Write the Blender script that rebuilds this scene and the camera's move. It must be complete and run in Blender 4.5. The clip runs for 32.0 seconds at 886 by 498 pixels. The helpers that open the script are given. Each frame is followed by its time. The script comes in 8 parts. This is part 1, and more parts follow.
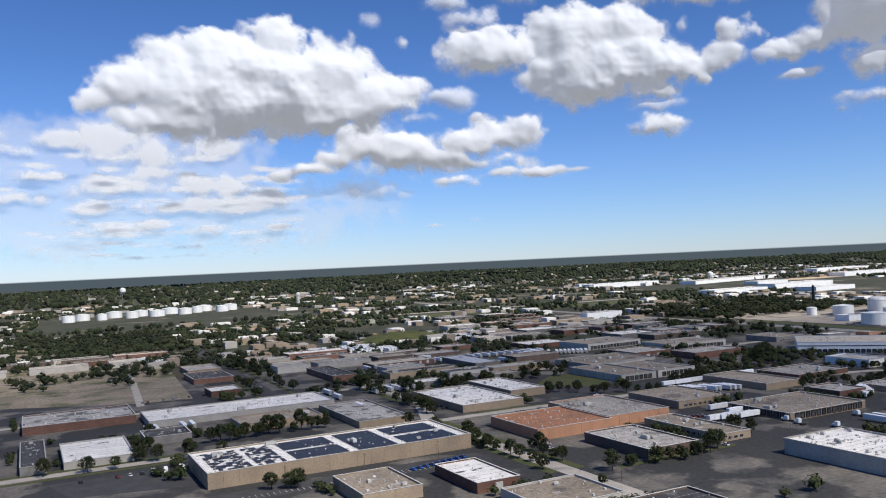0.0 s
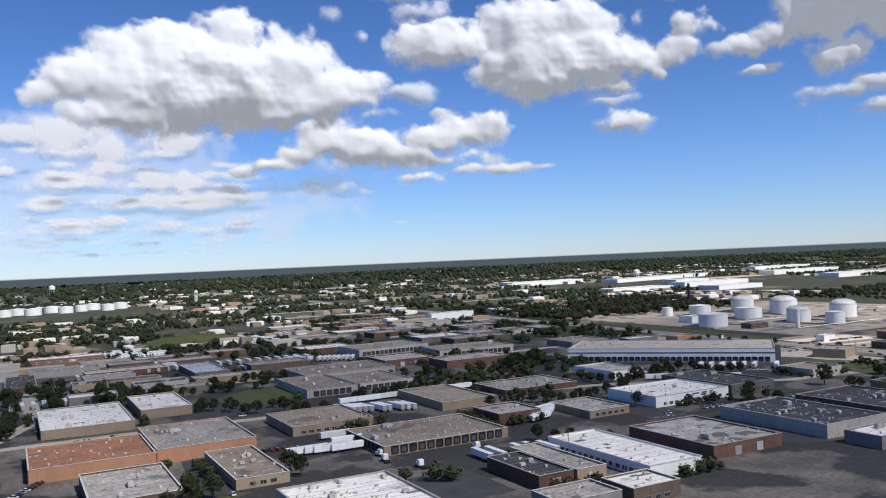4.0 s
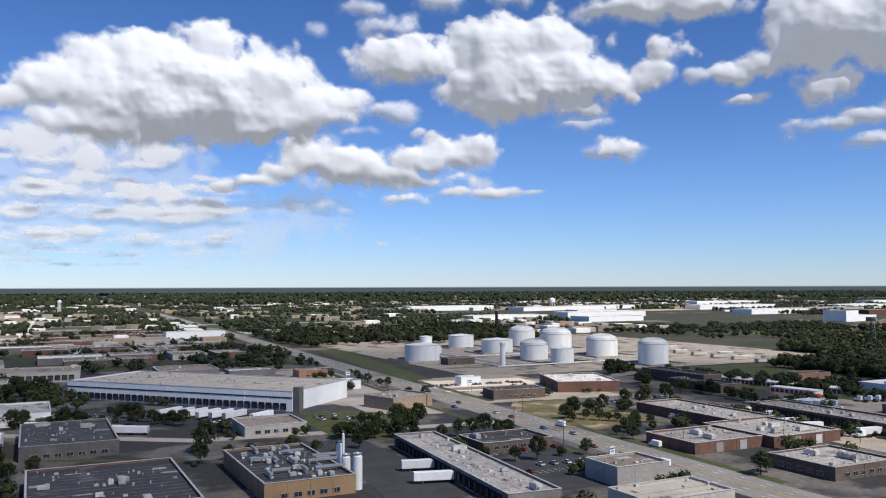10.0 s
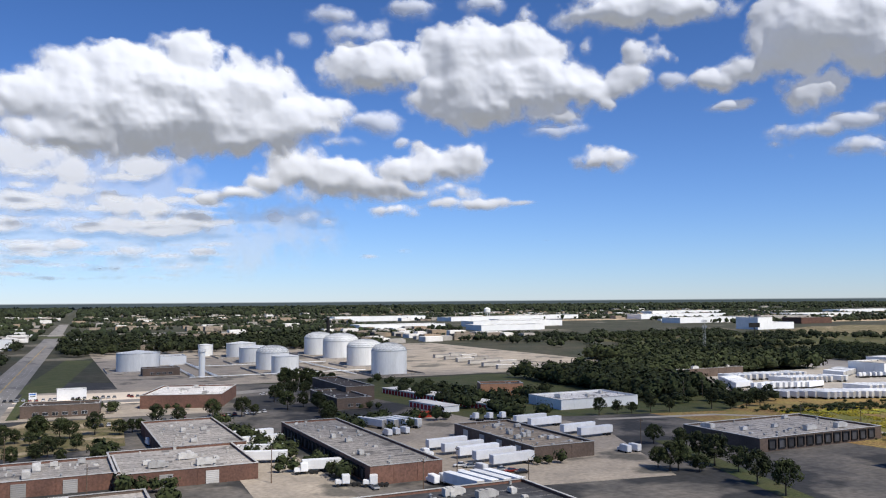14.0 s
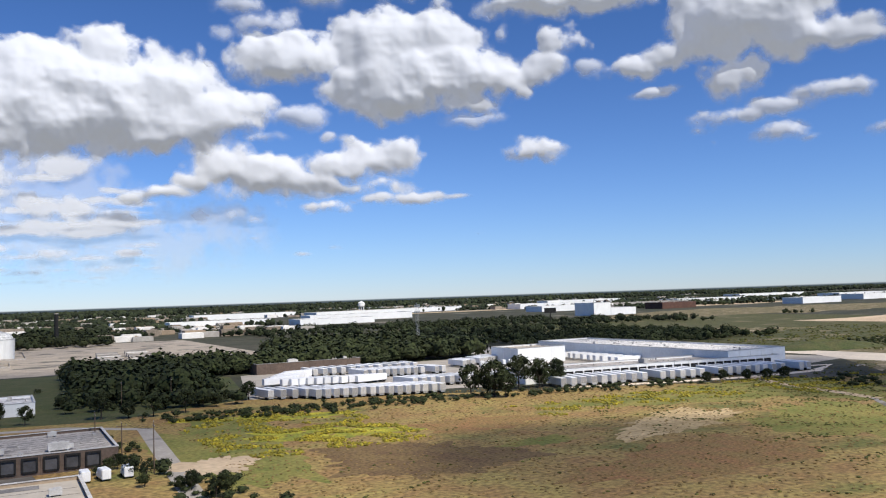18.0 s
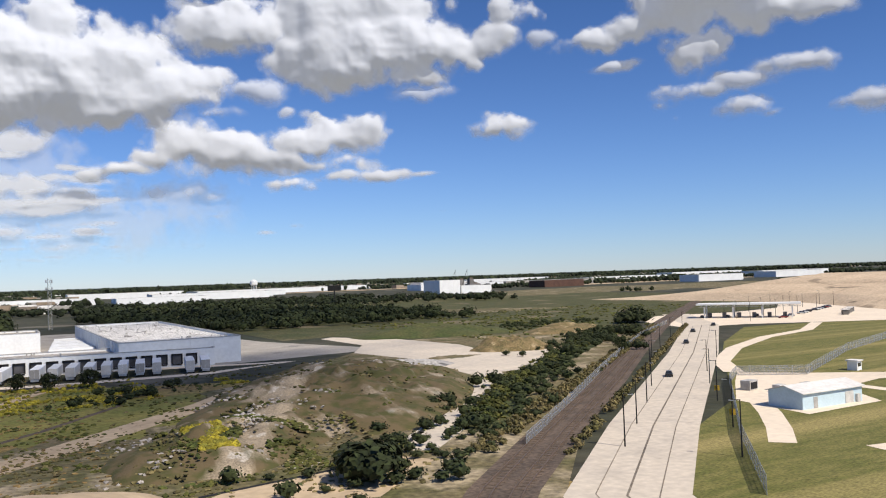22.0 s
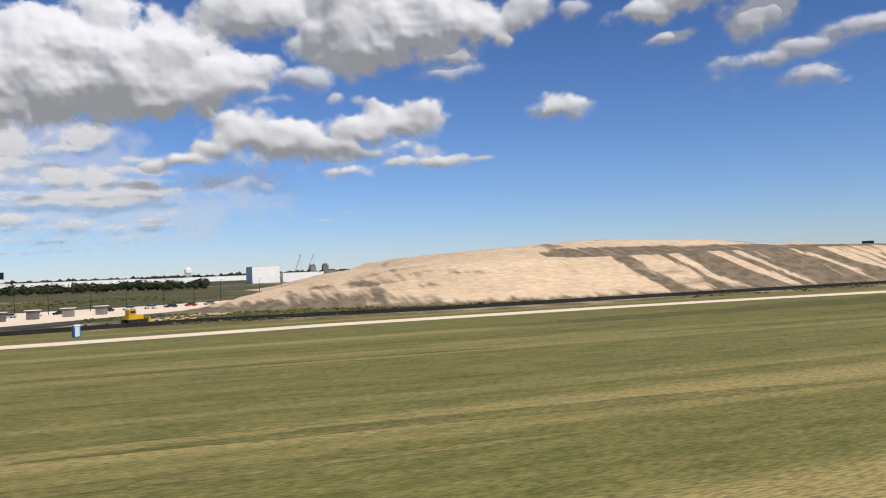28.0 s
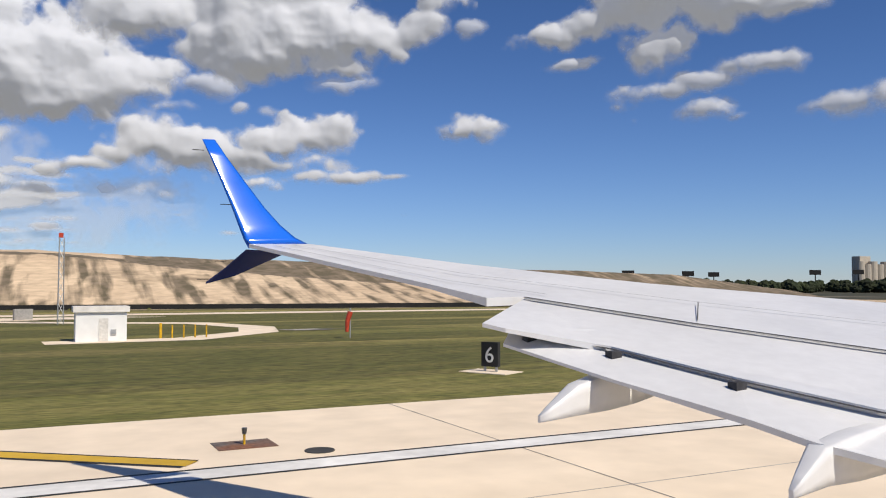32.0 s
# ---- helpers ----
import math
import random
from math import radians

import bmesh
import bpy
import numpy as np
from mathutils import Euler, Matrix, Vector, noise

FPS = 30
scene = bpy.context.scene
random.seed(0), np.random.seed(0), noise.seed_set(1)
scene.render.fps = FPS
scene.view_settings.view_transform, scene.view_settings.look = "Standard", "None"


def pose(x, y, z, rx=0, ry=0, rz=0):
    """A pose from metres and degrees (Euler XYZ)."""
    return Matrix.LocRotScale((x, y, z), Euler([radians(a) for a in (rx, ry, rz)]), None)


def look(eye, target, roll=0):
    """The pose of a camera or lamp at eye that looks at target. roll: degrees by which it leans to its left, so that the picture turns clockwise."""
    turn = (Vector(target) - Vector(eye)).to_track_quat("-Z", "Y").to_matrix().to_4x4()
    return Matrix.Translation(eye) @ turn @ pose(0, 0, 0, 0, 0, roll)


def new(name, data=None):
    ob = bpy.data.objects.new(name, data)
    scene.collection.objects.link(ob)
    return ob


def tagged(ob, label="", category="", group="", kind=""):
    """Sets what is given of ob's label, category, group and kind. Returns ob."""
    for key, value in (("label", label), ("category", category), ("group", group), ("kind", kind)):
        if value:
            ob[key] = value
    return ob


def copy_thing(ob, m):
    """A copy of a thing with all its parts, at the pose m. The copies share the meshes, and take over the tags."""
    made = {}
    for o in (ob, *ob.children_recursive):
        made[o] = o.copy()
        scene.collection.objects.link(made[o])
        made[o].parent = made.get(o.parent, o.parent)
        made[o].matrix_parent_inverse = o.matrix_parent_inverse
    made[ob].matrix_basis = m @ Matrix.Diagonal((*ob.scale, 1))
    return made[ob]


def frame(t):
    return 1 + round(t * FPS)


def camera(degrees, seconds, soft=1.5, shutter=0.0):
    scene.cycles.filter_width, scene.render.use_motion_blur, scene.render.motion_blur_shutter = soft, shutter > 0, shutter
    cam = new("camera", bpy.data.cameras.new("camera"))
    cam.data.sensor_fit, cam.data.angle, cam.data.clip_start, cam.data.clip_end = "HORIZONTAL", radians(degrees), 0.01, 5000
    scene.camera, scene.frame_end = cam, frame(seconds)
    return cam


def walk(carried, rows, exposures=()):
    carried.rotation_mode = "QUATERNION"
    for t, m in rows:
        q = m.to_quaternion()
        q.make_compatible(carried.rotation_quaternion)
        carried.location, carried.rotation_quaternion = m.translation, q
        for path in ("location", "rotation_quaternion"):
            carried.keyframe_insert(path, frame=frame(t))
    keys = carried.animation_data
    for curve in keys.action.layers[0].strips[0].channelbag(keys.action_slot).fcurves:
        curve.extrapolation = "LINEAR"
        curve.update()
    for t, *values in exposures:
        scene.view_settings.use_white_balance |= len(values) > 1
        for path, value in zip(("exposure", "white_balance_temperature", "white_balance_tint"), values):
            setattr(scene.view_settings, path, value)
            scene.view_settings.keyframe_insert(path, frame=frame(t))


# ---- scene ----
EXPOSURES = [(0.0, 0.24, 6450, 10), (17.0, 0.22, 6450, 10), (21.5, 0.14, 6650, 10), (26.0, 0.07, 6900, 10), (32.0, -0.06, 6900, 10)]
cam = camera(56.4, 32.0, soft=1.1)
SIZE = 0.56  # all places below are in full metres; the whole model is built to this scale
ROWS = [
    (0.0, 4.00, 2.02, 101.50, -26.89, 0.96, 2.64),
    (0.5, 34.00, -0.33, 99.75, -26.94, 1.01, 2.64),
    (1.0, 64.35, -1.95, 98.00, -26.89, 1.13, 2.61),
    (1.5, 95.00, -2.98, 96.25, -26.76, 1.25, 2.62),
    (2.0, 125.91, -3.53, 94.50, -26.66, 1.39, 2.71),
    (2.5, 157.04, -3.72, 92.75, -26.69, 1.46, 2.79),
    (3.0, 188.35, -3.64, 91.00, -26.94, 1.37, 2.78),
    (3.5, 219.82, -3.37, 89.25, -27.33, 1.11, 2.64),
    (4.0, 251.41, -2.97, 87.50, -27.74, 0.81, 2.51),
    (4.5, 283.11, -2.51, 85.75, -28.12, 0.60, 2.34),
    (6.5, 410.49, -0.86, 78.75, -28.07, 1.13, 1.71),
    (7.0, 442.41, -0.63, 77.00, -27.81, 1.31, 1.59),
    (7.5, 474.35, -0.51, 75.26, -27.53, 1.57, 1.47),
    (8.0, 506.28, -0.51, 73.53, -27.28, 1.91, 1.30),
    (8.5, 538.21, -0.62, 71.82, -27.08, 2.21, 1.08),
    (9.0, 570.14, -0.85, 70.13, -26.89, 2.48, 0.77),
    (9.5, 602.06, -1.19, 68.44, -26.69, 2.61, 0.44),
    (10.0, 633.97, -1.64, 66.75, -26.51, 2.62, 0.17),
    (10.5, 665.89, -2.20, 65.06, -26.36, 2.58, -0.00),
    (11.0, 697.79, -2.84, 63.37, -26.25, 2.62, -0.04),
    (11.5, 729.71, -3.57, 61.68, -26.21, 2.80, 0.05),
    (12.0, 761.63, -4.36, 59.97, -26.20, 3.07, 0.22),
    (12.5, 793.57, -5.21, 58.24, -26.17, 3.30, 0.35),
    (13.0, 825.53, -6.11, 56.50, -26.05, 3.41, 0.34),
    (13.5, 857.52, -7.03, 54.75, -25.80, 3.47, 0.30),
    (14.0, 889.55, -7.96, 53.00, -25.57, 3.59, 0.43),
    (14.5, 921.62, -8.89, 51.25, -25.54, 3.82, 0.81),
    (16.5, 1050.58, -12.36, 44.18, -27.24, 4.09, 2.81),
    (17.0, 1083.03, -13.10, 42.37, -27.52, 3.90, 2.52),
    (17.5, 1115.58, -13.75, 40.56, -27.84, 3.64, 2.21),
    (18.0, 1148.23, -14.32, 38.75, -28.21, 3.30, 1.94),
    (18.5, 1181.00, -14.79, 36.94, -28.55, 2.89, 1.71),
    (19.0, 1213.89, -15.16, 35.15, -28.78, 2.56, 1.51),
    (19.5, 1246.90, -15.41, 33.42, -28.94, 2.29, 1.32),
    (20.0, 1280.03, -15.54, 31.81, -29.00, 2.10, 1.26),
    (20.5, 1313.30, -15.54, 30.36, -29.00, 1.99, 1.33),
    (21.0, 1346.70, -15.41, 29.03, -28.95, 1.92, 1.48),
    (21.5, 1380.22, -15.14, 27.75, -28.85, 1.85, 1.68),
    (22.0, 1413.88, -14.73, 26.50, -28.72, 1.89, 1.96),
    (22.5, 1447.65, -14.19, 25.25, -28.57, 2.13, 2.32),
    (23.0, 1481.54, -13.51, 23.99, -28.47, 2.57, 2.70),
    (23.5, 1515.54, -12.71, 22.71, -28.47, 3.05, 3.02),
    (24.0, 1549.63, -11.78, 21.38, -28.61, 3.54, 3.21),
    (24.5, 1583.81, -10.73, 20.00, -28.89, 3.92, 3.22),
    (26.5, 1720.99, -5.68, 14.25, -26.31, 2.67, 2.08),
    (27.0, 1755.29, -4.32, 12.90, -24.19, 2.08, 2.37),
    (27.5, 1789.53, -2.96, 11.55, -22.49, 1.61, 2.58),
    (28.0, 1823.69, -1.67, 10.22, -21.74, 1.30, 2.26),
    (28.5, 1857.72, -0.47, 8.91, -21.82, 1.16, 1.42),
    (29.0, 1891.57, 0.58, 7.69, -22.41, 1.34, 0.48),
    (29.5, 1925.22, 1.41, 6.62, -23.13, 1.84, -0.10),
    (30.0, 1958.60, 1.96, 5.73, -24.09, 2.43, -0.19),
    (30.5, 1991.67, 2.06, 5.08, -25.02, 2.90, -0.05),
    (31.0, 2024.37, 1.78, 4.65, -25.71, 2.97, 0.13),
    (31.5, 2056.63, 1.66, 4.46, -26.07, 2.80, 0.18),
    (32.0, 2088.38, 1.40, 4.40, -26.25, 2.62, 0.04),
]
walk(cam, [(t, pose(SIZE * x, SIZE * y, SIZE * z, 90 + pitch, roll, yaw)) for t, x, y, z, yaw, pitch, roll in ROWS], EXPOSURES)


import itertools

# ---- world, sun ----
SUN_EL, SUN_AZ = 50.0, 160.0  # elevation; compass bearing with +y as north
world = bpy.data.worlds.new("sky")
scene.world = world
world.use_nodes = True
wn, wl = world.node_tree.nodes, world.node_tree.links
wn.clear()
w_out = wn.new("ShaderNodeOutputWorld")
w_bg = wn.new("ShaderNodeBackground")
w_bg.inputs[1].default_value = 0.061
w_sky = wn.new("ShaderNodeTexSky")
w_sky.sky_type = "NISHITA"
w_sky.sun_disc = False
w_sky.sun_elevation, w_sky.sun_rotation = radians(SUN_EL), radians(SUN_AZ)
w_sky.air_density, w_sky.dust_density, w_sky.ozone_density = 1.0, 0.0, 6.0
# beyond the ground sheet: a dim wooded plain up to the horizon, haze put into its bluish colour
w_co = wn.new("ShaderNodeTexCoord")
w_sep = wn.new("ShaderNodeSeparateXYZ")
w_ramp = wn.new("ShaderNodeMapRange")
w_ramp.inputs[1].default_value, w_ramp.inputs[2].default_value = -0.0012, 0.0004
w_mix = wn.new("ShaderNodeMix")
w_mix.data_type = "RGBA"
w_mix.inputs["A"].default_value = (1.15, 1.5, 1.75, 1)
wl.new(w_co.outputs["Generated"], w_sep.inputs[0])
wl.new(w_sep.outputs[2], w_ramp.inputs[0])
wl.new(w_ramp.outputs[0], w_mix.inputs["Factor"])
w_tint = wn.new("ShaderNodeMix")
w_tint.data_type, w_tint.blend_type = "RGBA", "MULTIPLY"
w_tint.inputs["Factor"].default_value = 1.0
w_rise = wn.new("ShaderNodeMapRange")
w_rise.interpolation_type = "SMOOTHSTEP"
w_rise.inputs[1].default_value, w_rise.inputs[2].default_value = 0.0, 0.36
w_hues = wn.new("ShaderNodeMix")
w_hues.data_type = "RGBA"
w_hues.inputs["A"].default_value, w_hues.inputs["B"].default_value = (1.1, 1.32, 1.85, 1), (0.72, 1.0, 1.46, 1)
wl.new(w_sep.outputs[2], w_rise.inputs[0])
wl.new(w_rise.outputs[0], w_hues.inputs["Factor"])
wl.new(w_hues.outputs["Result"], w_tint.inputs["B"])
wl.new(w_sky.outputs[0], w_tint.inputs["A"])
wl.new(w_tint.outputs["Result"], w_mix.inputs["B"])
wl.new(w_mix.outputs["Result"], w_bg.inputs[0])
wl.new(w_bg.outputs[0], w_out.inputs[0])

sun = new("sun", bpy.data.lights.new("sun", "SUN"))
sun.data.energy, sun.data.angle, sun.data.color = 5.0, radians(0.55), (1.0, 0.93, 0.83)
az, el = radians(SUN_AZ), radians(SUN_EL)
sun.matrix_world = look((math.sin(az) * math.cos(el) * 50, math.cos(az) * math.cos(el) * 50, math.sin(el) * 50), (0, 0, 0))


# ---- materials ----
def material(name, c1, c2=None, size=6.0, rough=0.8, bump=0.15, metal=0.0, fine=0.35, patch=None, patch_size=20.0, patch_cut=0.55, island=0.0, thing=0.0, stretch=(1, 1, 1), spec=0.3, patch_stretch=(1, 1, 1), patch_soft=0.06):
    """Two scales of mottling in metres of the world, an optional third colour in patches, and relief."""
    c2 = c2 or tuple(v * 0.75 for v in c1)
    m = bpy.data.materials.new(name)
    m.use_nodes = True
    n, l = m.node_tree.nodes, m.node_tree.links
    b = n["Principled BSDF"]
    b.inputs["Roughness"].default_value, b.inputs["Metallic"].default_value = rough, metal
    b.inputs["Specular IOR Level"].default_value = spec
    g = n.new("ShaderNodeNewGeometry")
    mp = n.new("ShaderNodeMapping")
    mp.inputs["Scale"].default_value = tuple(v / SIZE for v in stretch)
    l.new(g.outputs["Position"], mp.inputs[0])
    a = n.new("ShaderNodeTexNoise")
    a.inputs["Scale"].default_value, a.inputs["Detail"].default_value = 1 / size, 5
    l.new(mp.outputs[0], a.inputs[0])
    f = n.new("ShaderNodeTexNoise")
    f.inputs["Scale"].default_value, f.inputs["Detail"].default_value = 9 / size, 9
    l.new(mp.outputs[0], f.inputs[0])
    r = n.new("ShaderNodeMapRange")
    r.inputs[1].default_value, r.inputs[2].default_value = 0.36, 0.64
    l.new(a.outputs[0], r.inputs[0])
    x = n.new("ShaderNodeMix")
    x.data_type = "RGBA"
    x.inputs["A"].default_value, x.inputs["B"].default_value = (*c1, 1), (*c2, 1)
    l.new(r.outputs[0], x.inputs["Factor"])
    last = x.outputs["Result"]
    if patch:
        pn = n.new("ShaderNodeTexNoise")
        pn.inputs["Scale"].default_value, pn.inputs["Detail"].default_value = 1 / patch_size, 6
        off = n.new("ShaderNodeVectorMath")
        off.operation = "MULTIPLY_ADD"
        off.inputs[1].default_value, off.inputs[2].default_value = patch_stretch, (137.0, 61.0, 9.0)
        l.new(mp.outputs[0], off.inputs[0])
        l.new(off.outputs[0], pn.inputs[0])
        pr = n.new("ShaderNodeMapRange")
        pr.inputs[1].default_value, pr.inputs[2].default_value = patch_cut, patch_cut + patch_soft
        l.new(pn.outputs[0], pr.inputs[0])
        y = n.new("ShaderNodeMix")
        y.data_type = "RGBA"
        y.inputs["B"].default_value = (*patch, 1)
        l.new(pr.outputs[0], y.inputs["Factor"])
        l.new(last, y.inputs["A"])
        last = y.outputs["Result"]
    h = n.new("ShaderNodeHueSaturation")
    v = n.new("ShaderNodeMapRange")
    v.inputs[1].default_value, v.inputs[2].default_value = 0.3, 0.7
    v.inputs[3].default_value, v.inputs[4].default_value = 1 - fine, 1 + fine
    l.new(f.outputs[0], v.inputs[0])
    val = v.outputs[0]
    for amount, node, out in ((island, "g", "Random Per Island"), (thing, "o", "Random")):
        if amount:
            src = g.outputs[out] if node == "g" else n.new("ShaderNodeObjectInfo").outputs[out]
            k = n.new("ShaderNodeMapRange")
            k.inputs[3].default_value, k.inputs[4].default_value = 1 - amount, 1 + amount
            l.new(src, k.inputs[0])
            mu = n.new("ShaderNodeMath")
            mu.operation = "MULTIPLY"
            l.new(val, mu.inputs[0])
            l.new(k.outputs[0], mu.inputs[1])
            val = mu.outputs[0]
    l.new(val, h.inputs["Value"])
    l.new(last, h.inputs["Color"])
    l.new(h.outputs[0], b.inputs["Base Color"])
    if bump:
        bp = n.new("ShaderNodeBump")
        bp.inputs["Strength"].default_value, bp.inputs["Distance"].default_value = bump, size * 0.03 * SIZE
        l.new(f.outputs[0], bp.inputs["Height"])
        l.new(bp.outputs[0], b.inputs["Normal"])
    return m


GROUND = material("plain_ground", (0.03, 0.036, 0.018), (0.06, 0.055, 0.035), 60, 0.95, 0.3, patch=(0.15, 0.135, 0.1), patch_size=90, patch_cut=0.6)
LOT = material("lot_concrete", (0.15, 0.135, 0.115), (0.085, 0.08, 0.072), 20, 0.9, 0.1, fine=0.3, patch=(0.036, 0.036, 0.035), patch_size=36, patch_cut=0.47)
CONCRETE = material("concrete", (0.74, 0.63, 0.49), (0.69, 0.585, 0.455), 14, 0.85, 0.06, fine=0.08, patch=(0.64, 0.55, 0.435), patch_size=22, patch_cut=0.58, patch_soft=0.25)
PAVED = material("worn_road_concrete", (0.58, 0.505, 0.405), (0.52, 0.455, 0.37), 12, 0.85, 0.08, fine=0.12, patch=(0.45, 0.395, 0.325), patch_size=9, patch_cut=0.56, patch_soft=0.2)
DUST = material("dusty_yard", (0.36, 0.31, 0.245), (0.27, 0.235, 0.19), 14, 0.9, 0.15, fine=0.2, patch=(0.12, 0.11, 0.09), patch_size=24, patch_cut=0.58)
ARTERIAL = material("arterial_surface", (0.25, 0.235, 0.21), (0.2, 0.19, 0.172), 9, 0.85, 0.1, fine=0.16, patch=(0.14, 0.135, 0.125), patch_size=14, patch_cut=0.58, stretch=(1, 0.3, 1))
ASPHALT = material("asphalt", (0.055, 0.055, 0.055), (0.04, 0.04, 0.042), 8, 0.9, 0.1, fine=0.2)
ROADM = material("road_surface", (0.38, 0.345, 0.295), (0.31, 0.285, 0.245), 10, 0.85, 0.1, fine=0.14, patch=(0.22, 0.205, 0.185), patch_size=16, patch_cut=0.62)
TURF = material("turf", (0.105, 0.108, 0.026), (0.165, 0.15, 0.045), 1.6, 0.95, 0.3, fine=0.5, patch=(0.26, 0.215, 0.08), patch_size=10, patch_cut=0.5, patch_stretch=(0.12, 1, 1), patch_soft=0.16, stretch=(0.25, 1, 1))
VERGE = material("verge", (0.05, 0.065, 0.02), (0.08, 0.08, 0.03), 9, 0.95, 0.4)
MEADOW = material("meadow", (0.25, 0.155, 0.06), (0.27, 0.21, 0.068), 12, 0.95, 0.7, fine=0.5, patch=(0.13, 0.13, 0.035), patch_size=26, patch_cut=0.58, patch_soft=0.1)
SANDY = material("bare_sand", (0.52, 0.4, 0.26), (0.42, 0.32, 0.21), 16, 0.95, 0.25, fine=0.15)
SOIL = material("dark_soil", (0.13, 0.095, 0.07), (0.085, 0.065, 0.05), 6, 0.95, 0.6, fine=0.4)
SCRUB = material("scrub", (0.165, 0.13, 0.07), (0.095, 0.09, 0.034), 11, 0.95, 0.9, fine=0.5, patch=(0.32, 0.26, 0.17), patch_size=13, patch_cut=0.54, patch_soft=0.12)
PAINT_W = material("white_marking", (0.75, 0.75, 0.73), None, 3, 0.7, 0, fine=0.08)
PAINT_Y = material("yellow_marking", (0.6, 0.38, 0.04), None, 3, 0.7, 0, fine=0.08)
PAINT_K = material("black_marking", (0.03, 0.03, 0.03), None, 3, 0.7, 0, fine=0.1)
TAN = material("tan_wall", (0.33, 0.255, 0.175), (0.27, 0.21, 0.15), 9, 0.85, 0.08, fine=0.15, thing=0.2)
PALE = material("pale_panel_wall", (0.4, 0.375, 0.335), (0.33, 0.31, 0.28), 9, 0.8, 0.06, fine=0.12, thing=0.2)
WHITEW = material("white_wall", (0.76, 0.77, 0.76), (0.7, 0.71, 0.7), 9, 0.7, 0.05, fine=0.06)
BRICK = material("brick_wall", (0.16, 0.085, 0.062), (0.12, 0.066, 0.05), 6, 0.9, 0.1, fine=0.25, thing=0.3)
BROWNW = material("brown_wall", (0.13, 0.095, 0.075), (0.1, 0.075, 0.06), 6, 0.9, 0.1, fine=0.2)
ORANGE = material("orange_brick_wall", (0.42, 0.22, 0.13), (0.36, 0.19, 0.11), 6, 0.9, 0.1, fine=0.15)
OCHRE = material("ochre_brick_wall", (0.33, 0.215, 0.115), (0.28, 0.18, 0.1), 6, 0.9, 0.1, fine=0.15)
GREY = material("grey_wall", (0.19, 0.178, 0.165), (0.14, 0.133, 0.125), 8, 0.85, 0.08, fine=0.15, thing=0.3)
WHITE = material("white_roof", (0.74, 0.72, 0.68), (0.62, 0.6, 0.56), 8, 0.7, 0.05, fine=0.12, patch=(0.4, 0.38, 0.35), patch_size=13, patch_cut=0.62)
BROWN = material("brown_roof", (0.26, 0.215, 0.165), (0.19, 0.16, 0.125), 14, 0.9, 0.12, thing=0.2, patch=(0.12, 0.1, 0.085), patch_size=18, patch_cut=0.6)
GRAVEL = material("gravel_roof", (0.34, 0.315, 0.285), (0.25, 0.235, 0.215), 12, 0.95, 0.2, thing=0.2, patch=(0.15, 0.14, 0.13), patch_size=15, patch_cut=0.6)
DARK = material("tarred_roof", (0.05, 0.05, 0.052), (0.038, 0.038, 0.04), 10, 0.8, 0.1, patch=(0.1, 0.1, 0.1), patch_size=14, patch_cut=0.6)
PATCHY = material("patched_roof", (0.42, 0.4, 0.37), (0.3, 0.285, 0.265), 8, 0.9, 0.15, patch=(0.12, 0.115, 0.11), patch_size=9, patch_cut=0.53)
TERRA = material("rust_roof", (0.3, 0.14, 0.075), (0.22, 0.11, 0.065), 16, 0.9, 0.15)
TANROOF = material("tan_roof", (0.47, 0.42, 0.34), (0.4, 0.36, 0.3), 16, 0.85, 0.1, fine=0.1)
METAL = material("metal_roof", (0.5, 0.51, 0.52), (0.42, 0.43, 0.44), 10, 0.5, 0.05, 0.4, fine=0.08)
SHINGLE = material("dark_shingle", (0.06, 0.05, 0.045), None, 3, 0.9, 0.2)
SEAM_DARK = material("dark_roof_seam", (0.12, 0.115, 0.11), None, 4, 0.9, 0.05)
SEAM_PALE = material("worn_roof_seam", (0.3, 0.29, 0.27), (0.1, 0.1, 0.1), 5, 0.9, 0.05)
MENDED = material("mended_roof_felt", (0.2, 0.19, 0.18), (0.13, 0.125, 0.12), 4, 0.9, 0.1, thing=0.4)
STEEL = material("galvanised_steel", (0.45, 0.46, 0.46), (0.35, 0.36, 0.36), 2, 0.5, 0.05, 0.6, fine=0.12)
UNITM = material("unit_paint", (0.5, 0.49, 0.46), (0.35, 0.34, 0.32), 2, 0.6, 0.05, fine=0.15, thing=0.3)
PANEL = material("solar_panel", (0.01, 0.013, 0.028), (0.008, 0.01, 0.022), 4, 0.4, 0, fine=0.1, spec=0.12)
GLASSM = material("window_glass", (0.03, 0.035, 0.04), None, 3, 0.12, 0, fine=0.1, spec=0.6)
DOORM = material("overhead_door", (0.4, 0.39, 0.37), (0.34, 0.33, 0.31), 3, 0.6, 0.05, fine=0.08, thing=0.35)
RUBBER = material("black_rubber", (0.02, 0.02, 0.02), None, 2, 0.9, 0.05)
WOOD = material("pole_wood", (0.14, 0.1, 0.07), None, 2, 0.9, 0.2)
TANKM = material("tank_white", (0.72, 0.73, 0.71), (0.62, 0.63, 0.61), 5, 0.5, 0.03, fine=0.06, stretch=(1, 1, 0.2))
TRAILERM = material("trailer_white", (0.74, 0.75, 0.75), (0.66, 0.67, 0.67), 3, 0.45, 0.02, fine=0.06, thing=0.15)
LEAF = material("leaves", (0.019, 0.027, 0.009), (0.033, 0.041, 0.013), 5, 0.9, 0.3, fine=0.45, island=0.4, thing=0.25)
